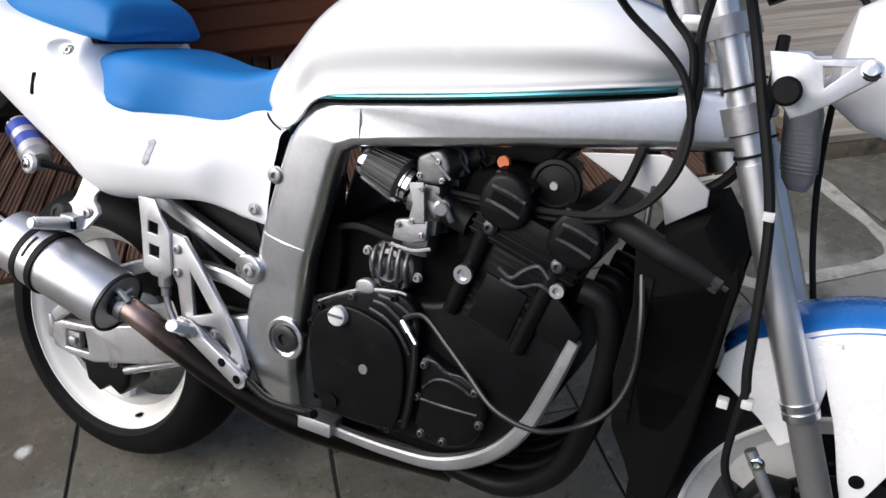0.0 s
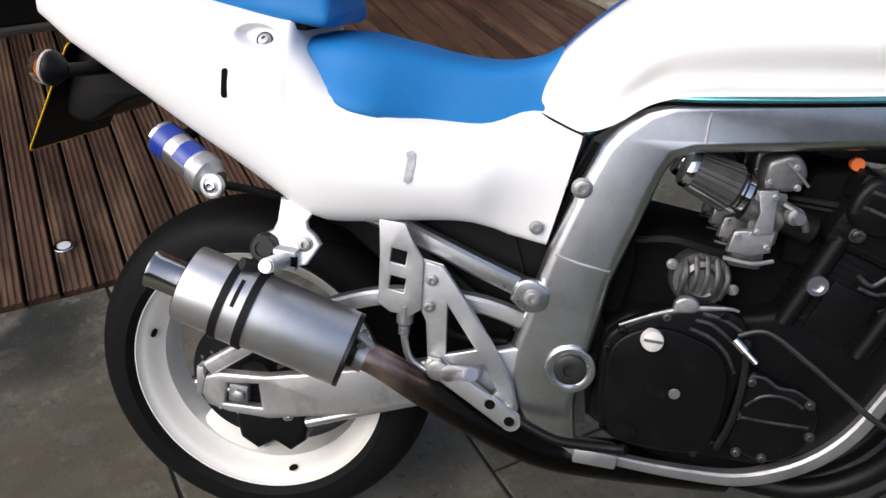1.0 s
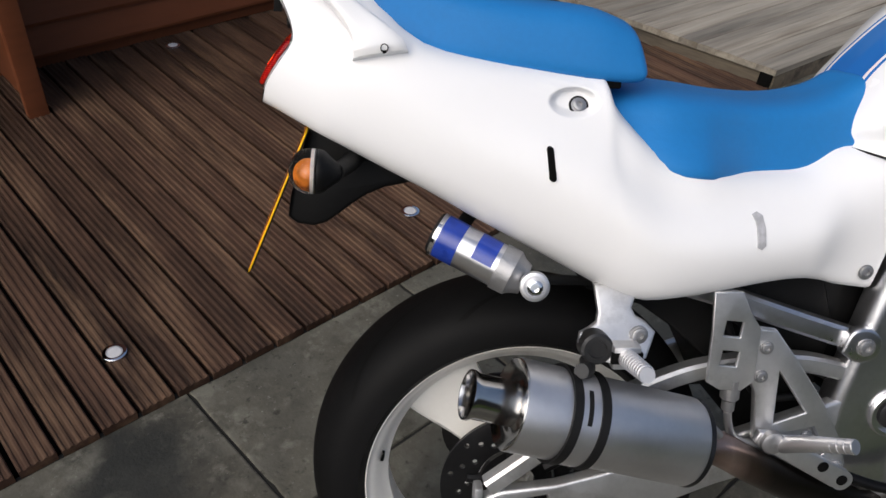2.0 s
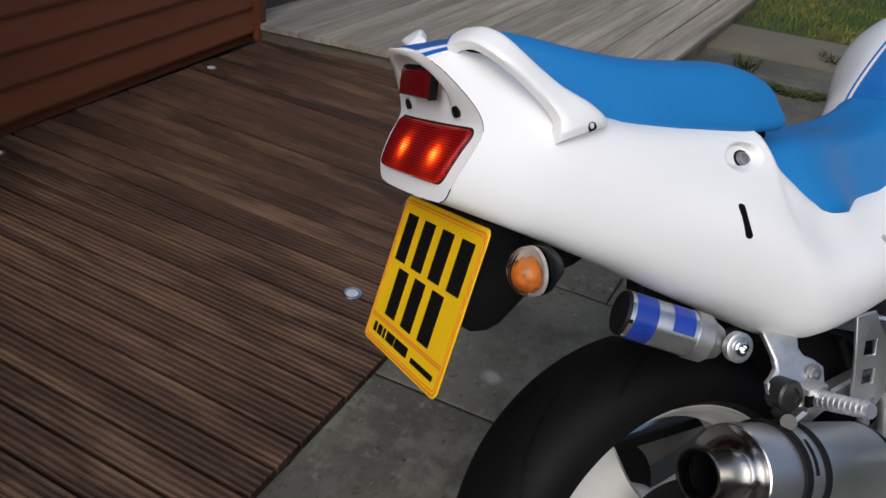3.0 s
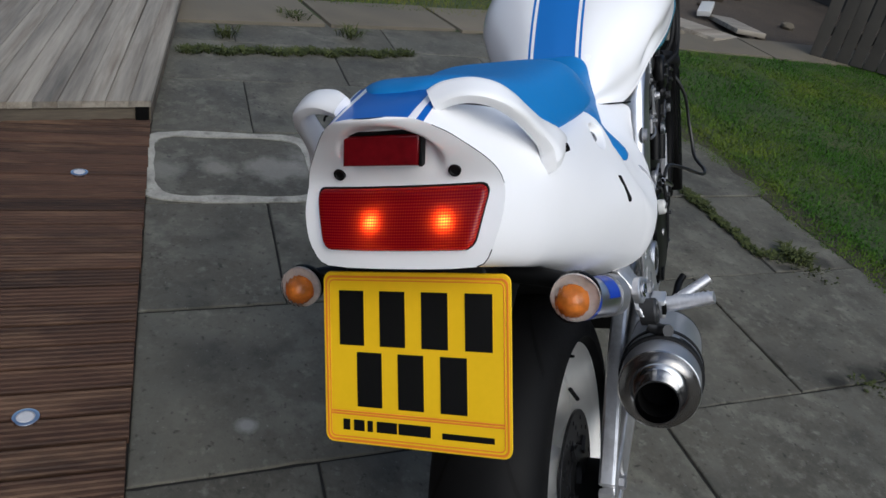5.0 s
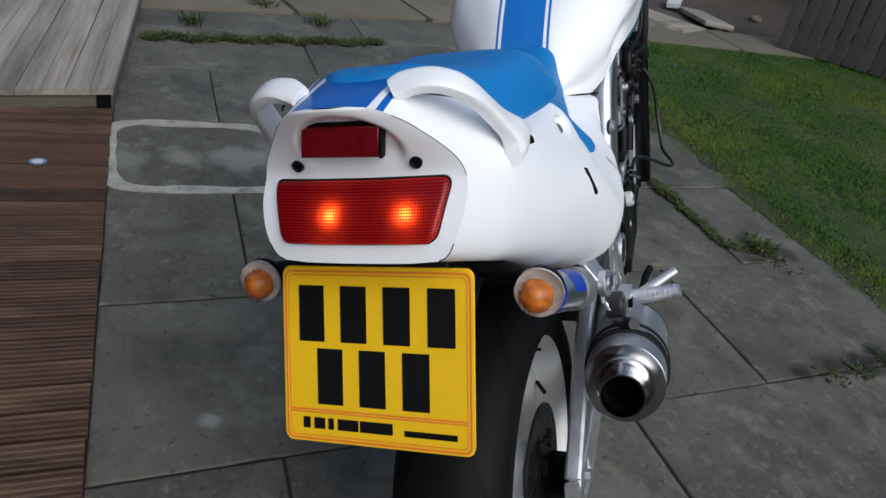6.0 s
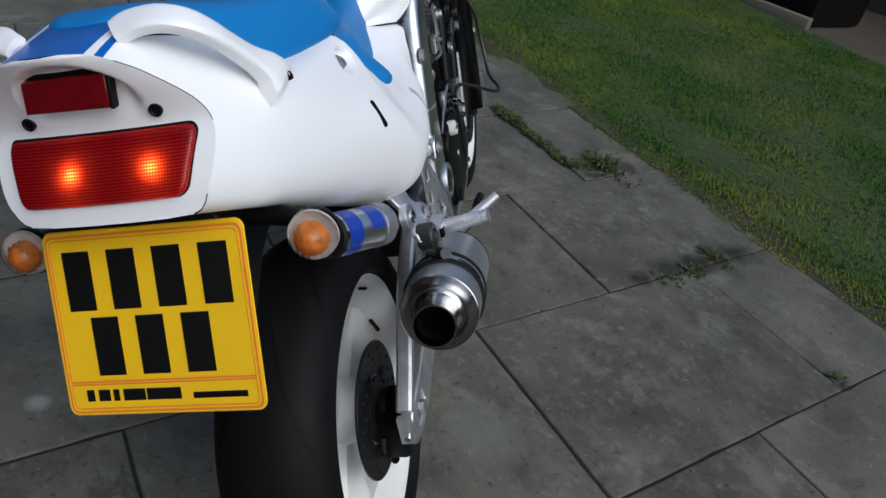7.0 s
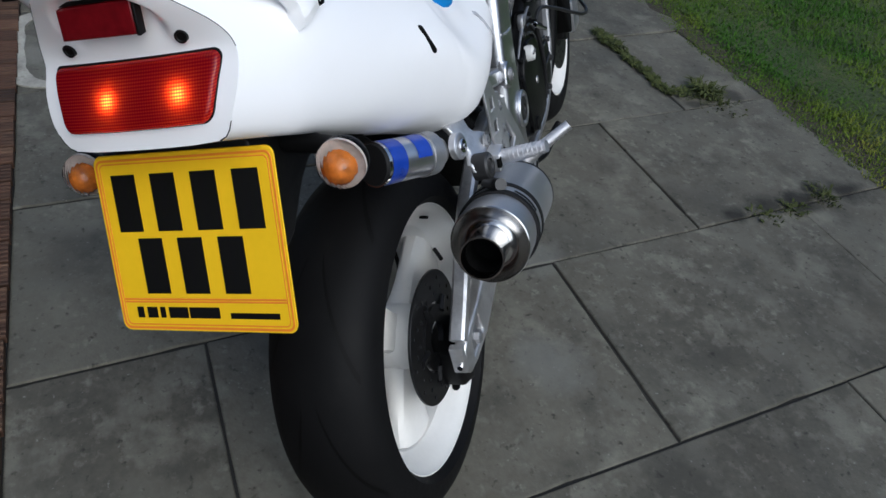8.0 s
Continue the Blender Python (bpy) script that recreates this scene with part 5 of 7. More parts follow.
for k in range(9):
    part("peg_rib", lathe([(0, 0.0095), (0, 0.0126 - 0.0002 * k), (0.003, 0.0126 - 0.0002 * k), (0.003, 0.0095)], Vector((0.440 - 0.0002 * k, -0.232 - 0.0074 * k, 0.6258 + 0.0017 * k)), (0, -0.97, 0.2), 14), M_brush, peg)

# shock reservoir on its hose
RA, RB = Vector((0.190, -0.128, 0.762)), Vector((0.300, -0.172, 0.716))
rd = (RB - RA).normalized()
res = part("shock_reservoir", lathe([(0.014, 0.0), (0.014, 0.024), (0.018, 0.0285), (0.108, 0.0285), (0.111, 0.026), (0.112, 0)], RA, rd, 36), M_alu, bike, "silver shock reservoir with blue labels")
part("label_band", lathe([(0.022, 0.0289), (0.050, 0.0289)], RA, rd, 36), M_label, res, "deep blue label band")
lab = lathe([(0.070, 0.0289), (0.098, 0.0289)], RA, rd, 36)
bmesh.ops.delete(lab, geom=[f for f in lab.faces if f.calc_center_median().z < (RA + rd * 0.084).z + 0.004], context="FACES")
part("label_patch", lab, M_label, res)
part("rubber_foot", lathe([(0.0115, 0), (0.0115, 0.022), (0.0120, 0.0262), (0.0160, 0.0275)], RA, rd, 32), M_rubber, res, "black rubber end cap")
part("end_band", lathe([(0.0160, 0.0270), (0.0160, 0.0292), (0.0200, 0.0292), (0.0200, 0.028)], RA, rd, 36), M_chrome, res)
part("clamp_ring", lathe([(0.104, 0.028), (0.104, 0.0305), (0.124, 0.0300), (0.130, 0.0250), (0.142, 0.0200), (0.144, 0)], RA, rd, 36), M_cast, res, "dull grey reservoir neck")
BJ, bj = RB + rd * 0.020 + Vector((0.002, -0.022, 0.004)), Vector((-0.12, -1, 0.12))
part("banjo", lathe([(0, 0.0185), (0.009, 0.0185), (0.010, 0.0172), (0.010, 0.0128), (0.0075, 0.0122), (0.0075, 0)], BJ, bj, 30), M_brush, res, "aluminium banjo ring")
part("banjo_bolt", lathe([(0.006, 0.0098), (0.0135, 0.0098), (0.0145, 0.0085), (0.0145, 0.0050), (0.009, 0.0046), (0.009, 0)], BJ, bj, 24), M_chrome, res, "bright hollow banjo bolt")
part("reservoir_hose", tube([RB + rd * 0.02, RB + Vector((0.06, 0.03, -0.02)), RB + Vector((0.16, 0.09, -0.05)), RB + Vector((0.30, 0.14, -0.10))], 0.007, 10, 5), M_rubber, res)
part("reservoir_bracket", tube([RA + rd * 0.05 + Vector((0, 0.02, 0.015)), (0.26, -0.085, 0.775), (0.30, -0.07, 0.78)], 0.010, 10, 3), M_plastic, res)

# rider's footrest hangers
HEEL = [(0.566, 0.694), (0.606, 0.694), (0.622, 0.664), (0.640, 0.640), (0.644, 0.560), (0.628, 0.546), (0.596, 0.548), (0.576, 0.560), (0.572, 0.640)]
sq = lambda cx, cz, r: [(cx - r, cz - r * 0.8), (cx + r * 0.9, cz - r), (cx + r, cz + r * 0.8), (cx - r * 0.9, cz + r)]
heel = part("heel_guard", slab2d(HEEL, [sq(0.601, 0.640, 0.0125), sq(0.603, 0.596, 0.0125)], -0.178, -0.172, 0.002), M_silver, bike, "aluminium heel guard plate with square holes")
part("heel_bracket", slab2d([(0.626, 0.640), (0.668, 0.634), (0.705, 0.590), (0.760, 0.520), (0.800, 0.455), (0.815, 0.415), (0.805, 0.390), (0.770, 0.402), (0.700, 0.448), (0.664, 0.462), (0.652, 0.540), (0.640, 0.56)],
     [[(0.683, 0.572), (0.735, 0.505), (0.690, 0.488)], [(0.700, 0.472), (0.752, 0.482), (0.778, 0.440), (0.770, 0.428)]], -0.172, -0.160, 0.003), M_silver, heel)
for x, z in ((0.655, 0.610), (0.655, 0.566), (0.742, 0.468), (0.800, 0.416)):
    part("hanger_bolt", bolt((x, -0.173, z), (0, -1, 0), 0.0078, 0.005), M_cast, heel)
part("peg_arm", slab2d([(0.664, 0.484), (0.690, 0.482), (0.745, 0.450), (0.812, 0.414), (0.818, 0.398), (0.806, 0.384), (0.790, 0.388), (0.735, 0.420), (0.672, 0.456), (0.658, 0.468)], [], -0.186, -0.175, 0.003), M_silver, heel)
for x, z in ((0.804, 0.400), (0.770, 0.424)):
    part("arm_hole", lathe([(0, 0.0085), (0.0008, 0.0085), (0.0008, 0)], (x, -0.186, z), (0, -1, 0), 18), M_dark, heel)
part("arm_boss", lathe([(0, 0.017), (0.010, 0.017), (0.012, 0.014), (0.012, 0)], (0.682, -0.184, 0.470), (0, -1, 0), 22), M_cast, heel)
part("peg_ring", lathe([(0, 0.016), (0.010, 0.016), (0.010, 0.009), (0, 0.009)], (0.806, -0.175, 0.398), (0, -1, 0), 24, close=True), M_brush, heel)
rp = part("rider_footrest", tube([(0.698, -0.188, 0.466), (0.716, -0.228, 0.492), (0.740, -0.276, 0.520)], [0.013, 0.0112, 0.0096], 14, 4), M_brush, heel, "knurled aluminium rider's footrest")
for k in range(8):
    q = k / 7
    part("peg_rib", lathe([(0, 0.0095), (0, 0.0120 - 0.0016 * q), (0.003, 0.0120 - 0.0016 * q), (0.003, 0.0095)], Vector((0.712 + 0.026 * q, -0.218 - 0.055 * q, 0.486 + 0.032 * q)), (0.40, -0.78, 0.46), 14), M_brush, rp)
part("brake_rod", tube([(0.618, -0.168, 0.548), (0.622, -0.166, 0.500), (0.640, -0.165, 0.462), (0.690, -0.168, 0.448)], 0.006, 10, 4), M_brush, heel)
part("master_cylinder", lathe([(0, 0.0), (0, 0.013), (0.03, 0.013), (0.034, 0.009), (0.05, 0.009), (0.05, 0)], (0.618, -0.166, 0.560), (0.04, 0, -1), 20), M_cast, heel)
part("brake_pedal", tube([(0.812, -0.172, 0.400), (0.88, -0.190, 0.385), (0.96, -0.196, 0.392), (0.985, -0.205, 0.400)], 0.008, 10, 4), M_black, heel)
lh = slab2d(HEEL, [], 0.172, 0.178, 0.002)
part("left_heel_guard", lh, M_silver, bike)

# shock and dark things between swingarm and seat
shock = part("rear_shock", lathe([(0, 0.022), (0.30, 0.022)], (0.70, 0.0, 0.44), (0.12, 0, 1), 20), M_plastic, bike, "rear shock with a dark coil spring")
helix = [(0.70 + 0.012 * k / 8 + 0.042 * math.cos(k * math.pi / 4), 0.042 * math.sin(k * math.pi / 4), 0.455 + 0.0048 * k) for k in range(48)]
part("spring", tube(helix, 0.0065, 8, 1), M_black, shock)
part("battery_box", box(0.66, 0.84, -0.095, 0.095, 0.54, 0.74, 0.012), M_plastic, bike, "black battery box")
part("wiring_loom", tube([(0.60, -0.110, 0.65), (0.68, -0.118, 0.60), (0.74, -0.116, 0.56), (0.80, -0.110, 0.53)], 0.008, 10, 4), M_rubber, bike, "black wiring loom")
part("wiring_loom", tube([(0.62, -0.115, 0.63), (0.66, -0.122, 0.54), (0.70, -0.118, 0.50), (0.78, -0.112, 0.50)], 0.006, 10, 4), M_rubber, bike)
part("side_stand", tube([(0.93, 0.13, 0.36), (0.88, 0.20, 0.20), (0.84, 0.262, 0.092)], 0.012, 12, 4), M_black, bike, "black side stand on the ground")
part("stand_foot", lathe([(0, 0.028), (0.008, 0.028), (0.008, 0)], (0.835, 0.268, 0.090), (0, -0.34, -0.94), 20), M_black, bike)


# ---- engine ----
engine = part("engine", slab2d([(0.925, 0.400), (0.925, 0.560), (0.960, 0.590), (1.08, 0.604), (1.15, 0.620), (1.20, 0.640), (1.365, 0.640), (1.368, 0.520), (1.315, 0.405), (1.20, 0.362), (0.99, 0.360)], [], -0.125, 0.125, 0.012), M_black, bike, "black four-cylinder engine")
COVER = [(0.930, 0.470), (0.928, 0.540), (0.946, 0.574), (1.009, 0.610), (1.092, 0.628), (1.136, 0.592), (1.136, 0.500), (1.126, 0.400), (1.100, 0.378), (1.00, 0.374), (0.948, 0.398)]
FACE = [(0.939, 0.470), (0.938, 0.535), (0.962, 0.570), (1.005, 0.586), (1.052, 0.580), (1.094, 0.562), (1.118, 0.520), (1.123, 0.460), (1.114, 0.400), (1.088, 0.386), (1.005, 0.382), (0.957, 0.405)]
clutch = part("clutch_cover", slab2d(COVER, [], -0.148, -0.120, 0.006, rounded=True), M_cover, engine, "satin black clutch cover")
part("cover_face", slab2d(FACE, [], -0.157, -0.140, 0.004, rounded=True), M_cover, clutch)
for k in range(11):
    a = 2 * math.pi * k / 11 + 0.2
    d = (math.cos(a), math.sin(a))
    p = min(COVER, key=lambda q: -(q[0] - 1.045) * d[0] - (q[1] - 0.485) * d[1])
    c = Vector((1.045 + (p[0] - 1.045) * 0.95, -0.148, 0.485 + (p[1] - 0.485) * 0.95))
    part("cover_bolt", bolt(c, (0, -1, 0), 0.006, 0.006), M_edgegrey if k % 3 == 0 else M_black, clutch)
part("cover_badge", lathe([(0, 0.009), (0.002, 0.008), (0.002, 0)], (1.046, -0.157, 0.483), (0, -1, 0), 20), M_cast, clutch)
part("filler_cap", lathe([(0, 0.017), (0.010, 0.017), (0.016, 0.0155), (0.018, 0.012), (0.018, 0)], (0.994, -0.154, 0.567), (0.05, -1, 0.12), 28), M_debris, clutch, "white oil filler cap")
part("filler_slot", box(0.980, 1.008, -0.1745, -0.1715, 0.569, 0.573, 0.0008), M_grey, clutch)
for pts in ([(1.052, -0.149, 0.606), (1.075, -0.151, 0.604), (1.096, -0.151, 0.592), (1.122, -0.149, 0.572)], [(1.046, -0.150, 0.592), (1.080, -0.152, 0.582), (1.106, -0.152, 0.562), (1.126, -0.150, 0.532)], [(1.060, -0.149, 0.618), (1.092, -0.150, 0.614), (1.126, -0.149, 0.596)]):
    part("cover_rib", tube(pts, 0.0032, 8, 4), M_edgegrey, clutch)
part("cover_rim", tube([(0.944, -0.147, 0.577), (0.985, -0.147, 0.600), (1.012, -0.147, 0.612), (1.040, -0.147, 0.622), (1.092, -0.147, 0.631), (1.110, -0.147, 0.630)], [0.0022, 0.0030, 0.0042, 0.0044, 0.0030, 0.0022], 8, 4), M_cast, clutch, "bare alloy rim where the paint has worn off")
part("rim_lug", slab2d([(1.016, 0.612), (1.018, 0.632), (1.034, 0.640), (1.050, 0.634), (1.050, 0.618)], [], -0.152, -0.138, 0.004, rounded=True), M_cast, clutch)
gen = part("ignition_cover", slab2d([(1.142, 0.408), (1.146, 0.470), (1.150, 0.536), (1.190, 0.524), (1.240, 0.508), (1.266, 0.470), (1.252, 0.410), (1.200, 0.385)], [], -0.148, -0.110, 0.008, rounded=True), M_cover, engine, "satin black ignition cover")
for pts in ([(1.146, -0.149, 0.459), (1.20, -0.151, 0.460), (1.253, -0.149, 0.461)], [(1.155, -0.149, 0.480), (1.172, -0.150, 0.499), (1.192, -0.151, 0.506), (1.216, -0.150, 0.503), (1.238, -0.148, 0.492)], [(1.150, -0.148, 0.530), (1.172, -0.149, 0.531), (1.194, -0.149, 0.519), (1.220, -0.148, 0.518), (1.244, -0.147, 0.506)]):
    part("cover_rib", tube(pts, 0.0026, 8, 4), M_edgegrey, gen)
for x, z in ((1.146, 0.462), (1.154, 0.522), (1.246, 0.500), (1.259, 0.446), (1.20, 0.395), (1.160, 0.398)):
    part("cover_bolt", bolt((x, -0.148, z), (0, -1, 0), 0.0062, 0.007), M_edgegrey, gen)
part("harness", tube([(1.132, -0.150, 0.590), (1.140, -0.156, 0.520), (1.138, -0.156, 0.450), (1.128, -0.150, 0.398)], 0.006, 8, 4), M_rubber, engine)
part("sump", slab2d([(1.00, 0.372), (1.25, 0.380), (1.22, 0.322), (1.05, 0.318)], [], -0.09, 0.09, 0.012), M_black, engine)
part("water_drain", lathe([(0, 0.016), (0.012, 0.016), (0.012, 0)], (0.985, -0.150, 0.405), (0, -1, 0), 18), M_black, clutch)

# barrels lean forward
ax, fw = Vector((0.30, 0, 0.954)), Vector((0.954, 0, -0.30))
C0 = Vector((1.235, 0, 0.585))


def tilted(a0, a1, f0, f1, y0, y1, bev=0.006):
    """A block along the cylinder axis (a) and across it (f)."""
    bm = box(f0, f1, y0, y1, a0, a1, bev)
    for v in bm.verts:
        v.co = C0 + ax * v.co.z + fw * v.co.x + Vector((0, v.co.y, 0))
    return bm


barrel = part("cylinder_block", tilted(0.0, 0.150, -0.070, 0.072, -0.124, 0.124, 0.01), M_black, engine)
for k in range(11):
    part("cooling_fin", tilted(0.014 + 0.0122 * k, 0.018 + 0.0122 * k, -0.073, 0.075, -0.1265, 0.1265, 0.001), M_black, barrel)
head = part("cylinder_head", tilted(0.150, 0.218, -0.085, 0.092, -0.140, 0.140, 0.010), M_black, engine)
for k in range(4):
    part("head_fin", tilted(0.158 + 0.013 * k, 0.162 + 0.013 * k, -0.086, 0.093, -0.1415, 0.1415, 0.001), M_black, head)
for f in (-0.052, 0.064):
    cover = part("cam_cover", tilted(0.215, 0.262, f - 0.036, f + 0.036, -0.138, 0.138, 0.016), M_black, head, "black cam cover")
    c = C0 + ax * 0.224 + fw * (f + 0.004)
    blob = [(-0.036, -0.024), (-0.040, 0.002), (-0.032, 0.030), (-0.008, 0.042), (0.018, 0.036), (0.038, 0.012), (0.040, -0.014), (0.026, -0.034), (0.0, -0.040), (-0.022, -0.036)]
    shape = [((c + fw * u + ax * v).x, (c + fw * u + ax * v).z) for u, v in blob]
    part("cam_end_cap", slab2d(shape, [], -0.156, -0.130, 0.009, rounded=True), M_cover, cover)
    for v, r in ((0.016, 0.0030), (-0.008, 0.0030)):
        part("cap_ridge", tube([c + fw * u + ax * (v + 0.002 * math.cos(u * 60)) + Vector((0, -0.157, 0)) for u in (-0.026, -0.010, 0.010, 0.030)], r, 8, 4), M_edgegrey, cover)
    part("cap_slot", slab2d([((c + fw * u + ax * v).x, (c + fw * u + ax * v).z) for u, v in ((-0.022, -0.003), (0.026, -0.003), (0.026, 0.011), (-0.022, 0.011))], [], -0.1574, -0.150, 0.001), M_dark, cover)
    part("cap_bolt", bolt(c + fw * -0.006 + ax * -0.046 + Vector((0, -0.146, 0)), (0, -1, 0), 0.009, 0.010), M_edgegrey, cover)
for f, y in ((-0.062, -0.130), (0.060, -0.130)):
    part("stud_column", tube([C0 + ax * 0.015 + fw * f + Vector((0, y, 0)), C0 + ax * 0.165 + fw * f + Vector((0, y, 0))], [0.013, 0.015], 14, 1), M_black, barrel)
part("head_ridge", tube([(1.256, -0.1435, 0.712), (1.278, -0.1445, 0.700), (1.296, -0.1445, 0.716), (1.318, -0.1445, 0.728), (1.336, -0.1435, 0.712)], 0.0034, 8, 4), M_edgegrey, head)
part("head_ridge", tube([(1.262, -0.1435, 0.694), (1.290, -0.1445, 0.688), (1.322, -0.1445, 0.700), (1.346, -0.1435, 0.690)], 0.0030, 8, 4), M_edgegrey, head)
part("barrel_panel", tilted(0.020, 0.104, -0.034, 0.040, -0.1300, -0.120, 0.003), M_cover, barrel)
part("cam_chain_tunnel", tilted(0.0, 0.23, 0.02, 0.085, -0.02, 0.02, 0.006), M_black, head)
part("head_bolt", lathe([(0, 0.015), (0.008, 0.015), (0.008, 0.009), (0.003, 0.008), (0.003, 0)], (1.204, -0.146, 0.690), (0, -1, 0), 24), M_alu, engine, "bright engine mounting bolt")
part("head_bolt", lathe([(0, 0.011), (0.008, 0.011), (0.008, 0.006), (0.003, 0.006), (0.003, 0)], (1.352, -0.146, 0.700), (0, -1, 0), 24), M_cast, engine)
start_c = Vector((1.056, -0.096, 0.655))
starter = part("starter_casting", lathe([(-0.030, 0.046), (0.004, 0.046), (0.010, 0.042), (0.010, 0.034), (0.018, 0.031), (0.022, 0.024), (0.016, 0.018), (0.016, 0)], start_c, (0, -1, 0.05), 30), M_carb, engine, "round bare alloy starter casting")
for u in (-0.030, -0.015, 0.001, 0.016, 0.031):
    tall = math.sqrt(0.043 ** 2 - u * u)
    part("casting_rib", tube([start_c + Vector((u, -0.010, tall * 0.9)), start_c + Vector((u + 0.003, -0.026, 0.010)), start_c + Vector((u + 0.001, -0.012, -tall * 0.8))], [0.0045, 0.0038, 0.0048], 8, 4), M_carb, starter)
for a in (160, 350):
    d = Vector((math.cos(radians(a)), 0, math.sin(radians(a))))
    part("casting_bolt", bolt(start_c + d * 0.050 + Vector((0, -0.006, 0)), (0, -1, 0), 0.007, 0.008), M_cast, starter)
part("engine_bracket", slab2d([(1.30, 0.66), (1.345, 0.69), (1.395, 0.64), (1.38, 0.60), (1.33, 0.615)], [], -0.135, -0.125, 0.003), M_black, engine)
part("oil_pipe", tube([(1.40, -0.125, 0.822), (1.44, -0.145, 0.810), (1.50, -0.152, 0.788), (1.565, -0.145, 0.764)], [0.017, 0.018, 0.018, 0.017], 16, 5), M_rubber, engine, "thick black oil cooler hose")
part("hose_union", lathe([(0, 0.0175), (0.012, 0.0175), (0.014, 0.014), (0.022, 0.014), (0.022, 0)], (1.556, -0.148, 0.768), (0.9, 0, -0.35), 6), M_edgegrey, engine)
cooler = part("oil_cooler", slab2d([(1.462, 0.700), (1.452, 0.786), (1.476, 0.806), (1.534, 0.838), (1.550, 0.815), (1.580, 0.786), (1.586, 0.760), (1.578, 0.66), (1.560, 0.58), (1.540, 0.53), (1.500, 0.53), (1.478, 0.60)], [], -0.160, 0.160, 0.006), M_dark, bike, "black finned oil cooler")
for k in range(12):
    part("cooler_fin", box(1.470, 1.484, -0.1625, 0.1625, 0.552 + 0.0185 * k, 0.535 + 0.0185 * k, 0), M_black, cooler)
# Added side panels black out the space between cooler and front tyre.
for y0, y1 in ((-0.160, -0.084), (0.084, 0.160)):
    part("spoiler_panel", slab2d([(1.462, 0.720), (1.585, 0.790), (1.592, 0.765), (1.582, 0.680), (1.577, 0.600), (1.572, 0.520), (1.560, 0.440), (1.545, 0.400), (1.516, 0.410), (1.490, 0.470), (1.462, 0.520), (1.452, 0.600)], [], y0, y1, 0.006), M_dark, bike, "added black panel filling the dark mass behind the front wheel")

# added dark blocks that stand in for shade in the frame behind the carburettors
part("gearbox_top", slab2d([(0.930, 0.560), (0.935, 0.690), (0.985, 0.716), (1.085, 0.706), (1.190, 0.735), (1.225, 0.660), (1.215, 0.620)], [], -0.078, 0.110, 0.010), M_dark, engine, "added black block standing in for shade under the carburettors")
part("airbox_stay", slab2d([(0.900, 0.560), (0.914, 0.640), (0.926, 0.700), (0.950, 0.704), (0.956, 0.660), (0.950, 0.580)], [], -0.100, 0.120, 0.006), M_dark, bike, "added black block standing in for shade inside the frame")
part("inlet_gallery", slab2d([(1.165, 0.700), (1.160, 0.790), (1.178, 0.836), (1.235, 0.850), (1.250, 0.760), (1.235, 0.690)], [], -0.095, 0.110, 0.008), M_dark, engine)

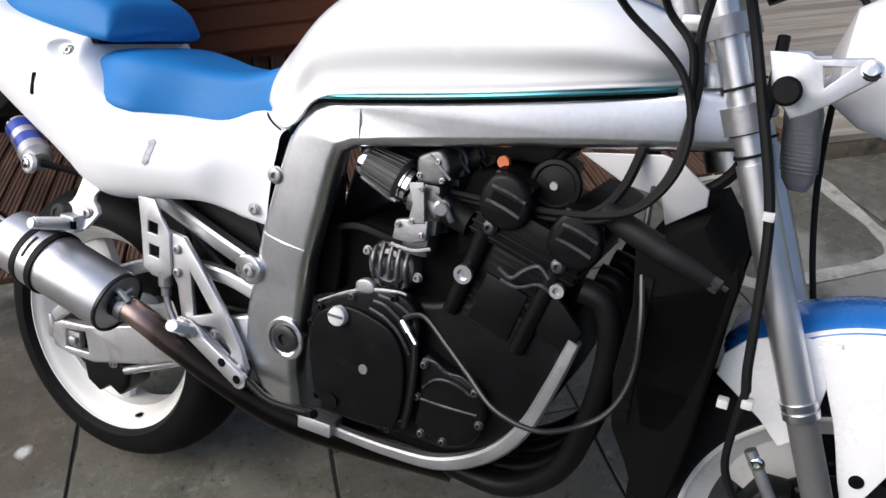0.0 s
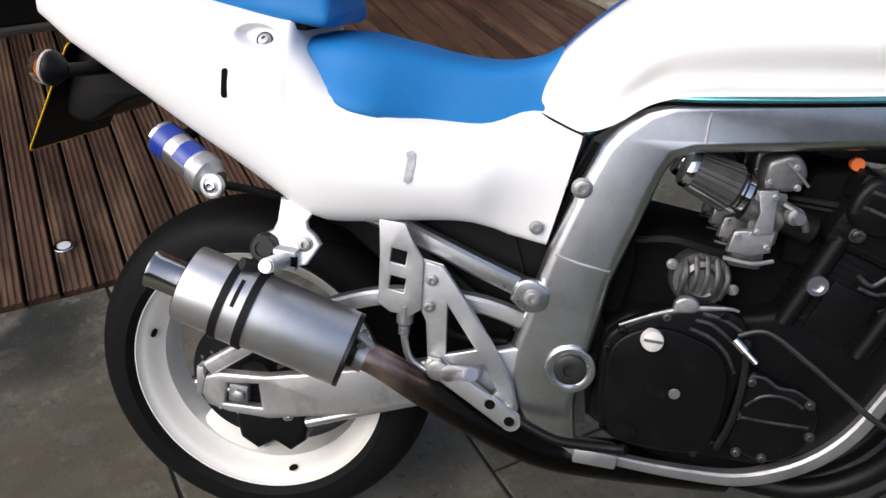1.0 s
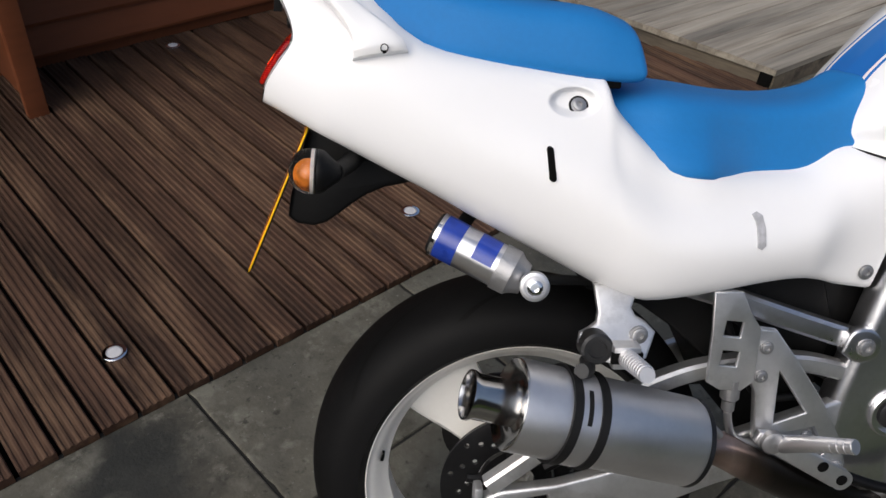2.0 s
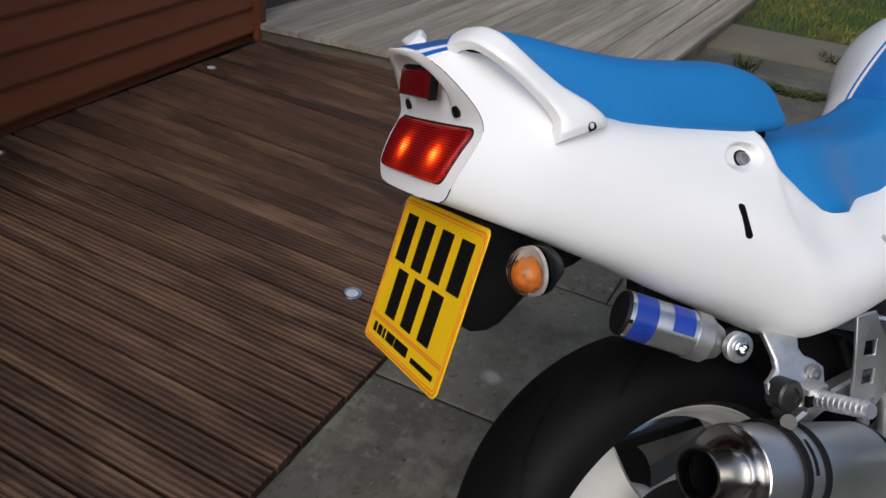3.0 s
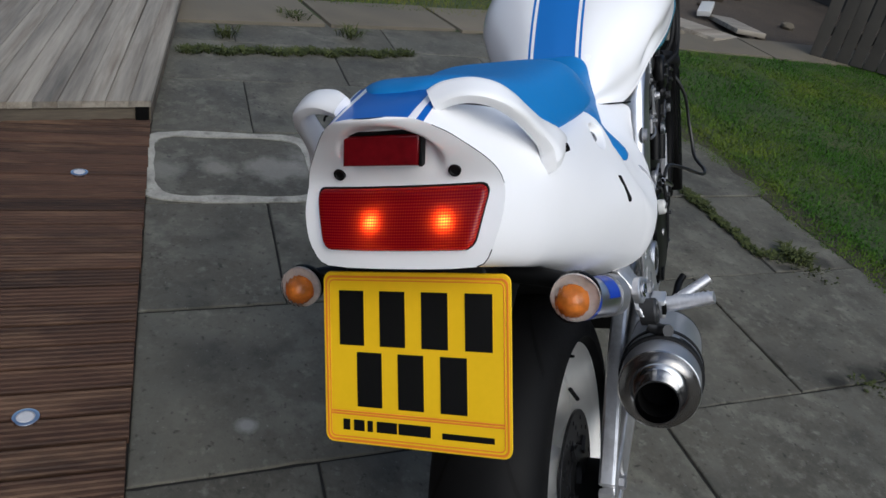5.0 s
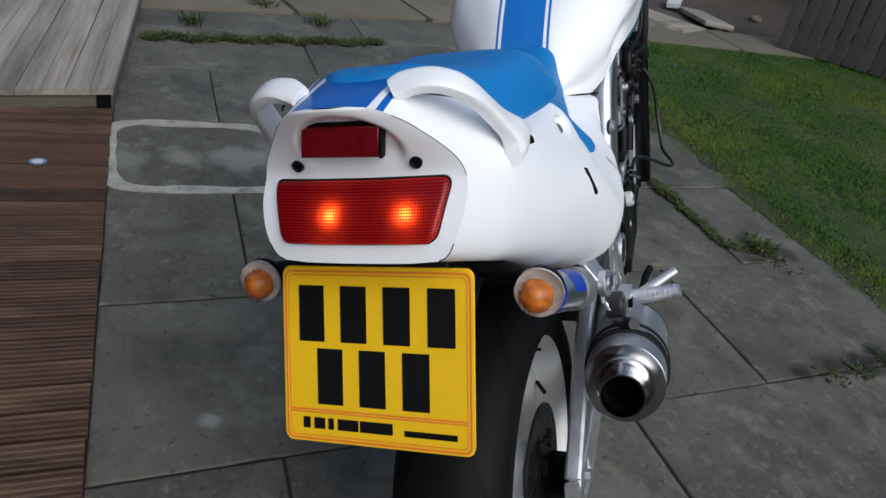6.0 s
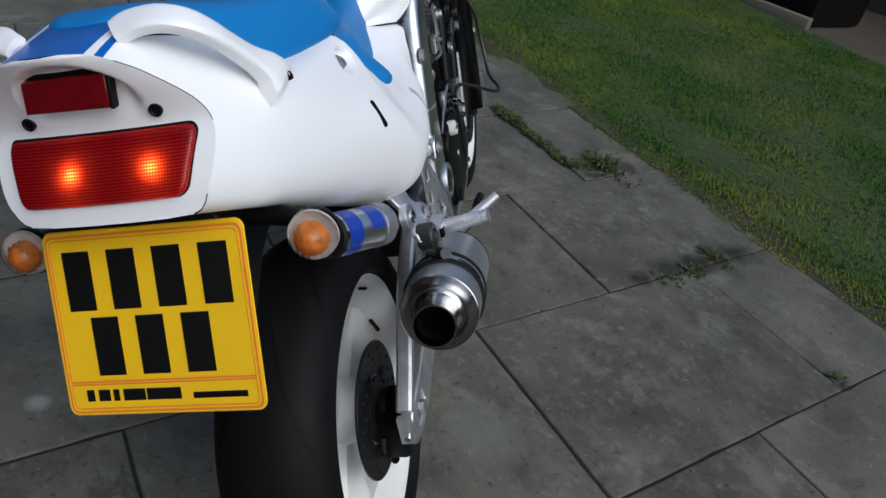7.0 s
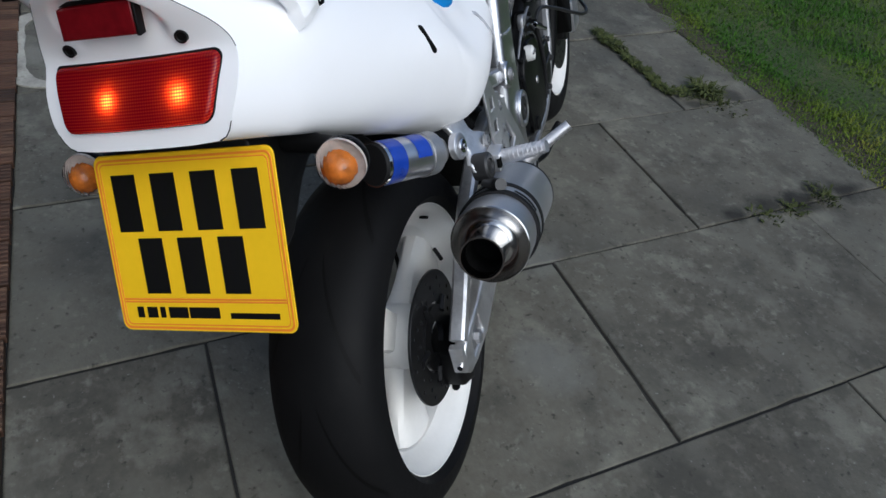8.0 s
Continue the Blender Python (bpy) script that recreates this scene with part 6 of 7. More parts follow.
# carburettors with cone filters
for k, y in enumerate((-0.108, -0.036, 0.036, 0.108)):
    carb = part("carburettor", box(1.094, 1.142, y - 0.020, y + 0.020, 0.728, 0.812, 0.010), M_carb, bike, "grimy grey cast carburettor")
    part("throat", lathe([(0, 0.024), (0.055, 0.024), (0.060, 0.020), (0.060, 0)], (1.088, y, 0.782), (0.9, 0, -0.22), 24), M_carb, carb)
    cap = slab2d([(1.104, 0.812), (1.100, 0.846), (1.112, 0.858), (1.138, 0.866), (1.156, 0.842), (1.146, 0.816)], [], y - 0.026, y + 0.026, 0.006, rounded=True)
    part("carb_top", cap, M_carb, carb, "domed carburettor cap")
    part("cap_edge", tube([(1.122, y - 0.027, 0.858), (1.142, y - 0.027, 0.842), (1.160, y - 0.027, 0.826)], 0.0022, 8, 2), M_cast, carb)
    for x, z in ((1.108, 0.824), (1.138, 0.850), (1.146, 0.822)):
        part("cap_screw", bolt((x, y - 0.026, z), (0, -1, 0), 0.004, 0.005), M_cast, carb)
    part("float_bowl", box(1.082, 1.130, y - 0.021, y + 0.021, 0.690, 0.732, 0.009), M_carb, carb)
    part("bowl_flange", slab2d([(1.072, 0.716), (1.076, 0.748), (1.090, 0.752), (1.132, 0.756), (1.132, 0.724), (1.104, 0.714)], [], y - 0.034, y - 0.020, 0.003), M_cast, carb, "pale alloy bowl flange")
    part("link_plate", slab2d([(1.094, 0.812), (1.120, 0.816), (1.128, 0.752), (1.098, 0.746), (1.104, 0.780)], [], y - 0.036, y - 0.031, 0.0015), M_cast, carb, "flat alloy linkage plate")
    part("inlet_stub", tube([(1.14, y, 0.772), (1.19, y, 0.758)], 0.021, 16, 1), M_rubber, carb)
    part("fuel_union", lathe([(0, 0.013), (0.012, 0.013), (0.014, 0.009), (0.022, 0.009), (0.022, 0)], (1.150, y - 0.022, 0.782), (0.3, -1, 0), 16), M_cast, carb)
    part("adjuster", tube([(1.136, y - 0.024, 0.796), (1.158, y - 0.034, 0.786), (1.172, y - 0.032, 0.764)], 0.0055, 8, 3), M_carb, carb)
    part("choke_rod", tube([(1.070, y - 0.030, 0.706), (1.110, y - 0.034, 0.704), (1.140, y - 0.030, 0.712)], 0.0035, 8, 3), M_cast, carb)
    for x, z in ((1.082, 0.742), (1.124, 0.732), (1.118, 0.806), (1.106, 0.752)):
        part("carb_screw", bolt((x, y - 0.035, z), (0, -1, 0), 0.0042, 0.005), M_cast, carb)
    fa = Vector((-0.95, 0, 0.30)).normalized()
    f0 = Vector((1.086, y, 0.796))
    fil = part("cone_filter", lathe([(0.014, 0.030), (0.020, 0.036), (0.082, 0.029), (0.088, 0.027)], f0, fa, 40), M_mesh, bike, "grey gauze cone air filter")
    for j in range(24):
        a = 2 * math.pi * j / 24
        sd, up = Vector((0, 1, 0)), fa.cross(Vector((0, 1, 0)))
        o = (sd * math.cos(a) + up * math.sin(a))
        part("pleat", tube([f0 + fa * 0.022 + o * 0.0362, f0 + fa * 0.084 + o * 0.0292], 0.0016, 6, 1), M_mesh, fil)
    part("filter_seam", tube([f0 + fa * 0.018 + Vector((0, -0.024, -0.027)), f0 + fa * 0.088 + Vector((0, -0.020, -0.021))], 0.0030, 8, 1), M_cast, fil)
    part("filter_cap", lathe([(0.084, 0.0285), (0.090, 0.0295), (0.096, 0.027), (0.097, 0)], f0, fa, 32), M_chrome, fil, "chrome filter end cap")
    for q in (0.0, 0.011):
        part("filter_clamp", lathe([(q, 0.027), (q, 0.0300), (q + 0.008, 0.0300), (q + 0.008, 0.027)], f0, fa, 32), M_chrome, fil, "chrome hose clamp")

horn = part("horn", lathe([(0, 0.030), (0.012, 0.038), (0.020, 0.040), (0.026, 0.038), (0.027, 0.032), (0.024, 0.029), (0.026, 0.015), (0.028, 0)], (1.314, -0.082, 0.842), (0, -1, 0), 40), M_plastic, bike, "round black horn")
part("horn_screw", lathe([(0, 0.007), (0.004, 0.006), (0.004, 0)], (1.314, -0.110, 0.842), (0, -1, 0), 12), M_cast, horn)
part("horn_bracket", tube([(1.30, -0.075, 0.87), (1.33, -0.06, 0.90), (1.38, -0.04, 0.91)], 0.008, 8, 3), M_plastic, horn)
part("orange_plug", lathe([(0, 0.0095), (0.010, 0.0095), (0.010, 0)], (1.228, -0.092, 0.860), (0, -1, 0.1), 18), M_orangeplug, bike, "orange wiring plug")
part("coil_pack", box(1.18, 1.30, -0.07, 0.07, 0.86, 0.90, 0.008), M_plastic, bike, "black ignition coils under the tank")

# side panels by the steering head
scoop = part("air_scoop", slab2d([(1.345, 0.896), (1.460, 0.913), (1.486, 0.905), (1.524, 0.872), (1.524, 0.846), (1.470, 0.803), (1.462, 0.848), (1.409, 0.858)], [], -0.112, -0.104, 0.002, lambda v: (v[0], v[1] + (0.905 - v[2]) * 0.55, v[2])), M_white, bike, "white triangular scoop panel")

# ---- front end ----
fd = Vector((0.215, 0, -0.54)).normalized()
for s in (-1, 1):
    top = Vector((1.464, s * 0.105, 1.190))
    along = lambda z: top + fd * ((top.z - z) / -fd.z)
    leg = part("fork_leg", tube([along(1.185), along(0.56)], 0.0190, 24, 1), M_brush, bike, "silver upside-down fork leg")
    part("fork_outer", tube([along(0.92), along(0.60)], 0.0222, 28, 1), M_brush, leg)
    for z in (1.012, 0.958, 0.930):
        c = along(z)
        part("fork_ring", lathe([(-0.002, 0.0190), (-0.002, 0.0230), (0.002, 0.0230), (0.002, 0.0190)], c, fd, 28), M_rubber, leg)
    for z in (0.610, 0.597):
        part("fork_collar", lathe([(-0.005, 0.0222), (-0.005, 0.0250), (0.005, 0.0250), (0.005, 0.0222)], along(z), fd, 28), M_alu, leg)
    part("fork_slider", tube([along(0.590), along(0.40)], 0.0205, 24, 1), M_grey, leg, "dark grey lower fork leg")
    part("axle_clamp", box(FRONT.x - 0.06, FRONT.x + 0.03, s * 0.085, s * 0.135, 0.32, 0.42, 0.012), M_cast, leg)
    cal = part("front_caliper", slab2d([(1.655, 0.340), (1.648, 0.420), (1.672, 0.470), (1.715, 0.472), (1.735, 0.430), (1.728, 0.345), (1.69, 0.322)], [], s * 0.055, s * 0.118, 0.010), M_plastic, leg, "black four-piston front caliper")
    part("caliper_bracket", tube([(1.650, s * 0.122, 0.53), (1.675, s * 0.124, 0.49), (1.705, s * 0.124, 0.44), (1.735, s * 0.122, 0.39)], 0.009, 10, 4), M_cast, cal)
    part("caliper_bolt", bolt((1.662, s * 0.126, 0.515), (0, s, 0), 0.009, 0.007), M_chrome, cal)
    for z, t in ((1.085, 0.026), (0.975, 0.036)):
        c = along(z)
        part("fork_clamp", lathe([(-t / 2, 0.0190), (-t / 2, 0.0285), (t / 2, 0.0285), (t / 2, 0.0190)], c, fd, 28), M_cast, leg)
for z, t in ((1.085, 0.012), (0.975, 0.018)):
    c = Vector((1.464, 0, 1.190)) + fd * ((1.190 - z) / -fd.z)
    part("triple_clamp", box(c.x - 0.060, c.x + 0.015, -0.105, 0.105, z - t, z + t, 0.010), M_cast, bike, "cast aluminium triple clamp")
part("ignition_barrel", lathe([(0, 0.02), (0.03, 0.02), (0.03, 0)], (1.44, -0.02, 1.09), (-0.36, 0, 0.93), 20), M_cast, bike, "ignition lock barrel")
BAR = [(1.465, -0.36, 1.155), (1.475, -0.24, 1.18), (1.485, -0.10, 1.215), (1.487, 0.0, 1.22), (1.485, 0.10, 1.215), (1.475, 0.24, 1.18), (1.465, 0.36, 1.155)]
bars = part("handlebar", tube(BAR, 0.011, 14, 5), M_black, bike, "black handlebar")
part("grip", tube([(1.466, -0.26, 1.178), (1.464, -0.37, 1.152)], 0.017, 16, 1), M_rubber, bars)
part("grip", tube([(1.466, 0.26, 1.178), (1.464, 0.37, 1.152)], 0.017, 16, 1), M_rubber, bars)
part("bar_clamp", box(1.465, 1.510, -0.06, 0.06, 1.10, 1.225, 0.010), M_cast, bars)

guard = part("front_mudguard", bmesh.new(), M_guard, bike, "white front mudguard with a blue crown and pinstripe")
rings = []
for k in range(25):
    a = radians(42 + 86 * k / 24)
    d = Vector((math.cos(a), 0, math.sin(a)))
    q = abs(k - 12) / 12
    R0, w = 0.396 - 0.034 * q * q, 0.080 - 0.010 * q * q
    drop = 0.070 * (1 - q * q * 0.45)
    half = [(0.0, R0), (w * 0.45, R0 - 0.003), (w * 0.80, R0 - 0.014), (w, R0 - 0.034), (w * 1.03, R0 - 0.034 - drop * 0.6), (w * 1.01, R0 - 0.034 - drop)]
    inner = [(y * 0.95, r - 0.004) for y, r in reversed(half)]
    prof = half + inner
    full = [(-y, r) for y, r in half[::-1]] + half[1:] + [(y, r) for y, r in inner] + [(-y, r) for y, r in inner[::-1]][1:]
    rings.append([FRONT + d * r + Vector((0, y, 0)) for y, r in full])
gb = loft(rings)
bmesh.ops.recalc_face_normals(gb, faces=gb.faces)
gb.to_mesh(guard.data)
gb.free()
guard.data.shade_smooth()
for s in (-1, 1):
    part("guard_wing", slab2d([(1.700, 0.690), (1.835, 0.690), (1.835, 0.58), (1.808, 0.50), (1.785, 0.465), (1.768, 0.50), (1.745, 0.58)], [], s * 0.082, s * 0.088, 0.002, rounded=True), M_guard, guard)
    part("guard_wing", slab2d([(1.584, 0.612), (1.588, 0.645), (1.612, 0.672), (1.66, 0.694), (1.73, 0.700), (1.722, 0.600), (1.704, 0.545), (1.684, 0.528), (1.652, 0.562), (1.612, 0.592)], [], s * 0.080, s * 0.086, 0.002), M_guard, guard)
    part("guard_bolt", bolt((1.789, s * 0.088, 0.512), (0, s, 0), 0.008, 0.005), M_dark, guard)

# headlamp on its brackets
hl = part("headlamp", lathe([(0.10, 0), (0.10, 0.078), (0.085, 0.092), (0.0, 0.098), (-0.05, 0.088), (-0.09, 0.062), (-0.105, 0)], (1.738, 0, 1.058), (1, 0, -0.05), 40), M_white, bike, "round white headlamp shell")
part("headlamp_glass", lathe([(0.098, 0.080), (0.110, 0.07), (0.122, 0.03), (0.124, 0)], (1.738, 0, 1.058), (1, 0, -0.05), 36), M_clear, hl)
for s in (-1, 1):
    part("headlamp_bracket", slab2d([(1.562, 1.062), (1.606, 1.064), (1.614, 1.058), (1.676, 1.066), (1.689, 1.058), (1.687, 1.043), (1.648, 1.012), (1.620, 0.992), (1.602, 0.984), (1.594, 0.994), (1.576, 1.012)], [[(1.626, 1.050), (1.658, 1.053), (1.632, 1.026)]], s * 0.128, s * 0.134, 0.002), M_silver, hl, "pale alloy headlamp bracket")
    part("bracket_bolt", bolt((1.677, s * 0.134, 1.052), (0, s, 0), 0.010, 0.006), M_chrome, hl)
    part("bracket_knob", lathe([(0, 0.016), (0.020, 0.018), (0.024, 0.014), (0.024, 0)], (1.592, s * 0.134, 1.018), (0, s, 0), 20), M_plastic, hl)
part("clock_housing", lathe([(0, 0.0), (0, 0.045), (0.05, 0.048), (0.055, 0)], (1.58, 0.02, 1.14), (-0.5, 0, 0.86), 28), M_plastic, bike, "black instrument housing")
def pod_ring(z, w, d):
    """A rounded section of the horn-shaped pod."""
    return [Vector((1.614 + (1.0 - z) * 0.13 + 0.78 * w * math.copysign(abs(math.cos(a)) ** 0.6, math.cos(a)), d * math.copysign(abs(math.sin(a)) ** 0.6, math.sin(a)), z)) for a in [2 * math.pi * k / 28 for k in range(28)]]


pod = part("lamp_pod", loft([pod_ring(*q) for q in ((1.005, 0.026, 0.050), (0.985, 0.033, 0.056), (0.925, 0.032, 0.055), (0.895, 0.028, 0.050), (0.882, 0.018, 0.040))]), M_podgrey, bike, "grey ribbed pod between the fork legs")
for k in range(14):
    z = 0.908 + 0.0056 * k
    part("pod_rib", loft([pod_ring(z, 0.0322, 0.0555), pod_ring(z + 0.0006, 0.0327, 0.0561), pod_ring(z + 0.0016, 0.0327, 0.0561), pod_ring(z + 0.0022, 0.0322, 0.0555)], caps=False), M_podgrey, pod)

# cables and hoses
CABLES = [
    ("clutch_cable", 0.0044, "black clutch cable drooping beside the engine", [(1.115, -0.158, 0.596), (1.152, -0.165, 0.611), (1.206, -0.19, 0.587), (1.255, -0.21, 0.559), (1.31, -0.232, 0.530), (1.376, -0.232, 0.519), (1.433, -0.205, 0.535), (1.468, -0.196, 0.572), (1.484, -0.188, 0.628), (1.480, -0.180, 0.700), (1.464, -0.150, 0.765), (1.452, -0.105, 0.820), (1.450, -0.080, 0.880)]),
    ("throttle_cable", 0.0050, "black throttle cable", [(1.15, -0.10, 0.80), (1.27, -0.120, 0.803), (1.387, -0.165, 0.824), (1.448, -0.170, 0.846), (1.486, -0.170, 0.898), (1.494, -0.170, 0.958), (1.479, -0.170, 1.012), (1.452, -0.172, 1.046), (1.394, -0.185, 1.094), (1.375, -0.26, 1.14)]),
    ("throttle_cable", 0.0050, "", [(1.15, -0.09, 0.79), (1.29, -0.120, 0.795), (1.399, -0.160, 0.818), (1.467, -0.166, 0.868), (1.493, -0.164, 0.936), (1.487, -0.164, 0.992), (1.477, -0.168, 1.056), (1.442, -0.176, 1.099), (1.43, -0.25, 1.16)]),
    ("brake_hose", 0.0070, "black rubber front brake hose", [(1.50, -0.20, 1.20), (1.532, -0.152, 1.117), (1.572, -0.150, 0.989), (1.605, -0.150, 0.867), (1.617, -0.150, 0.74), (1.622, -0.148, 0.66), (1.627, -0.146, 0.625)]),
    ("brake_hose", 0.0060, "", [(1.627, -0.146, 0.625), (1.622, -0.140, 0.56), (1.625, -0.128, 0.49), (1.66, -0.118, 0.42)]),
    ("wiring_loom", 0.0085, "black wiring loom by the steering head", [(1.40, -0.04, 0.93), (1.44, -0.055, 0.90), (1.47, -0.055, 0.86), (1.51, -0.05, 0.86), (1.55, -0.04, 0.90), (1.57, -0.03, 0.98), (1.57, 0.0, 1.08)]),
    ("speedo_cable", 0.0050, "black speedometer cable", [(1.61, 0.04, 1.14), (1.66, 0.02, 1.13), (1.65, 0.08, 1.03), (1.66, 0.125, 0.85), (1.70, 0.13, 0.66), (1.78, 0.12, 0.42)]),
    ("wiring_loom", 0.0060, "", [(1.30, -0.08, 0.80), (1.38, -0.12, 0.815), (1.44, -0.150, 0.84), (1.480, -0.158, 0.90), (1.492, -0.158, 1.0), (1.484, -0.160, 1.066), (1.490, -0.17, 1.12)]),
    ("vent_pipe", 0.0075, "grey breather pipe", [(1.33, -0.118, 0.79), (1.385, -0.122, 0.820), (1.416, -0.122, 0.862), (1.433, -0.120, 0.921)]),
    ("fuel_pipe", 0.0060, "black fuel pipe", [(0.95, -0.10, 0.70), (1.00, -0.12, 0.715), (1.06, -0.115, 0.705), (1.10, -0.10, 0.70)]),
]
for name, r, label, pts in CABLES:
    part(name, tube(pts, r, 8, 6), M_sheath if name == "clutch_cable" else M_rubber, bike, label)
for c in ((1.605, -0.150, 0.865), (1.602, -0.146, 0.600), (1.632, -0.146, 0.608)):
    part("hose_clip", box(c[0] - 0.0075, c[0] + 0.0075, c[1] - 0.009, c[1] + 0.009, c[2] - 0.0062, c[2] + 0.0062, 0.0025), M_debris, bike, "white hose clip")
part("cable_union", lathe([(0, 0.008), (0.022, 0.008), (0.022, 0.005), (0.045, 0.005), (0.045, 0)], (1.112, -0.155, 0.588), (0.75, -0.35, -0.55), 14), M_chrome, bike, "bright cable adjuster")


# ---- things round the motorcycle ----
def deck_light():
    t = thing("deck_light", "small round recessed light in the decking", "deck light", group="lights set in the deck")
    part("rim", lathe([(-0.01, 0.027), (0.004, 0.027), (0.005, 0.0255), (0.005, 0.0185), (0.002, 0.0175), (-0.01, 0.0175)], (0, 0, 0), (0, 0, 1), 28), M_chrome, t)
    part("lens", lathe([(0.001, 0.0185), (0.0045, 0.0155), (0.005, 0)], (0, 0, 0), (0, 0, 1), 24), M_frosted, t)
    return t


first = deck_light()
first.matrix_world = pose(0.209, 0.19, 0.017)
for x, y in ((-0.676, 0.19), (1.38, 0.17), (0.165, 1.53), (1.18, 1.53)):
    copy_thing(first, pose(x, y, 0.017))

# mortar smear round a filled-in opening in the paving
smear = bmesh.new()
ring_pts = [(0.30 * math.copysign(min(1, abs(math.cos(a)) ** 0.35), math.cos(a)), 0.27 * math.copysign(min(1, abs(math.sin(a)) ** 0.35), math.sin(a))) for a in [2 * math.pi * k / 120 for k in range(120)]]
inner, outer = [], []
for k, (x, y) in enumerate(ring_pts):
    w = 0.026 + 0.014 * noise.noise(Vector((x * 9, y * 9, 2.0))) + 0.006 * noise.noise(Vector((x * 31, y * 31, 5.0)))
    L = math.hypot(x, y)
    inner.append(Vector((1.50 + y * (1 - w / L), -0.34 + x * (1 - w / L), 0.004)))
    outer.append(Vector((1.50 + y * (1 + w / L), -0.34 + x * (1 + w / L), 0.004)))
loft([[p - Vector((0, 0, 0.006)) for p in outer], outer, inner, [p - Vector((0, 0, 0.006)) for p in inner]], smear, caps=False)
tagged(part("mortar_ring", smear, M_cement), "rounded rectangle of pale mortar smeared on the paving", "mortar", kind="structure")


def weed(seed, n, r, tall):
    """A low clump of bent leaves."""
    rnd = random.Random(seed)
    bm = bmesh.new()
    for _ in range(n * 3):
        a, d = rnd.uniform(0, 2 * math.pi), rnd.uniform(0, r)
        base = Vector((d * math.cos(a), d * math.sin(a), 0))
        out = Vector((math.cos(a + rnd.uniform(-1, 1)), math.sin(a + rnd.uniform(-1, 1)), 0))
        h, w = tall * 0.7 * rnd.uniform(0.3, 1.0), rnd.uniform(0.002, 0.006)
        sd = Vector((-out.y, out.x, 0)) * w
        p1, p2 = base + out * h * 0.4 + Vector((0, 0, h * 0.7)), base + out * h * 1.0 + Vector((0, 0, h * rnd.uniform(0.5, 0.9)))
        v = [bm.verts.new(p) for p in (base - sd * 0.3, base + sd * 0.3, p1 + sd, p1 - sd, p2)]
        bm.faces.new(v[:4])
        bm.faces.new((v[3], v[2], v[4]))
    return bm


WEEDS = [(0.79, -2.40, 70, 0.06, 0.075), (0.80, -2.30, 40, 0.05, 0.035), (0.08, -2.20, 26, 0.05, 0.035), (0.07, -2.08, 18, 0.05, 0.03), (0.11, -2.36, 30, 0.06, 0.04),
         (3.10, -0.42, 26, 0.06, 0.12), (3.30, -1.15, 30, 0.08, 0.12), (3.55, -0.85, 40, 0.10, 0.10), (-0.47, -2.24, 16, 0.03, 0.03), (0.70, -2.40, 40, 0.10, 0.03)]
WEEDS += [(0.82 + 0.055 * k, -2.250 + 0.008 * math.sin(k * 1.7), 34 + 14 * (k % 3), 0.026 + 0.010 * (k > 6), 0.030 + 0.014 * (k > 6)) for k in range(10)]
WEEDS += [(2.80 + 0.016 * k + 0.02 * math.sin(k * 2.1), -0.22 - 0.092 * k, 70, 0.055, 0.05) for k in range(14)]
for k, (x, y, n, r, tall) in enumerate(WEEDS):
    t = part("weed", weed(k + 5, n, r, tall), M_leaf, None, smooth=False)
    t.location = (x, y, -0.004)
    tagged(t, "low green weed growing in a paving joint", "weed", "weeds in the paving joints", "stuff")

# far end: edging strip, rubble, fence panel, dark container
def plank(name, m, size, material, label, category):
    t = part(name, box(-size[0] / 2, size[0] / 2, -size[1] / 2, size[1] / 2, 0, size[2], min(size) * 0.15), material)
    t.matrix_world = m
    return tagged(t, label, category)


for k in range(9):
    p = part("edging_slab", box(-0.27, 0.27, -0.44, 0.44, -0.03, 0.018, 0.006), M_path)
    y = 0.35 - 0.90 * k
    p.matrix_world = pose(float(np.interp(y, [-6.5, -5.0, -3.7, -2.2, 0.5], [3.80, 3.86, 3.92, 3.93, 3.45])), y, 0.0, 0, 0, 10.5 if y > -2.4 else random.uniform(-3, 0))
    tagged(p, "brownish concrete edging slab across the garden's end", "paving slab", "edging slabs")
plank("plank", pose(4.7, -4.1, -0.02, 4, 0, 28), (1.5, 0.5, 0.05), M_greydeck, "pale weathered board lying on the soil", "board")
plank("plank", pose(4.55, -4.9, 0.0, 0, 5, -20), (0.9, 0.25, 0.04), M_greydeck, "short weathered plank on the soil", "board")
for k, (x, y, a) in enumerate(((5.2, -3.6, 20), (5.4, -4.0, 70), (5.0, -4.9, 140), (5.6, -3.9, 100))):
    plank("white_board", pose(x, y, 0.02, 12, 8, a), (0.32, 0.12, 0.05), M_debris, "broken white painted board among the rubble", "debris")
post = part("stake", box(-0.03, 0.03, -0.03, 0.03, -0.03, 1.1, 0.004), M_fence)
post.location = (4.75, -3.45, 0)
tagged(post, "thin dark timber stake standing in the soil", "stake")
for k in range(26):
    rnd = random.Random(k)
    bm = bmesh.new()
    bmesh.ops.create_icosphere(bm, subdivisions=2, radius=rnd.uniform(0.03, 0.11))
    for v in bm.verts:
        v.co *= 1 + 0.35 * noise.noise(v.co * 14 + Vector((k, 0, 0)))
        v.co.z *= 0.6
    s = part("stone", bm, M_path if k % 2 else M_soil, smooth=False)
    s.location = (rnd.uniform(4.1, 6.2), rnd.uniform(-6.2, -3.2), -0.01)
    tagged(s, "rough lump of rubble on the bare soil", "stone", "rubble")

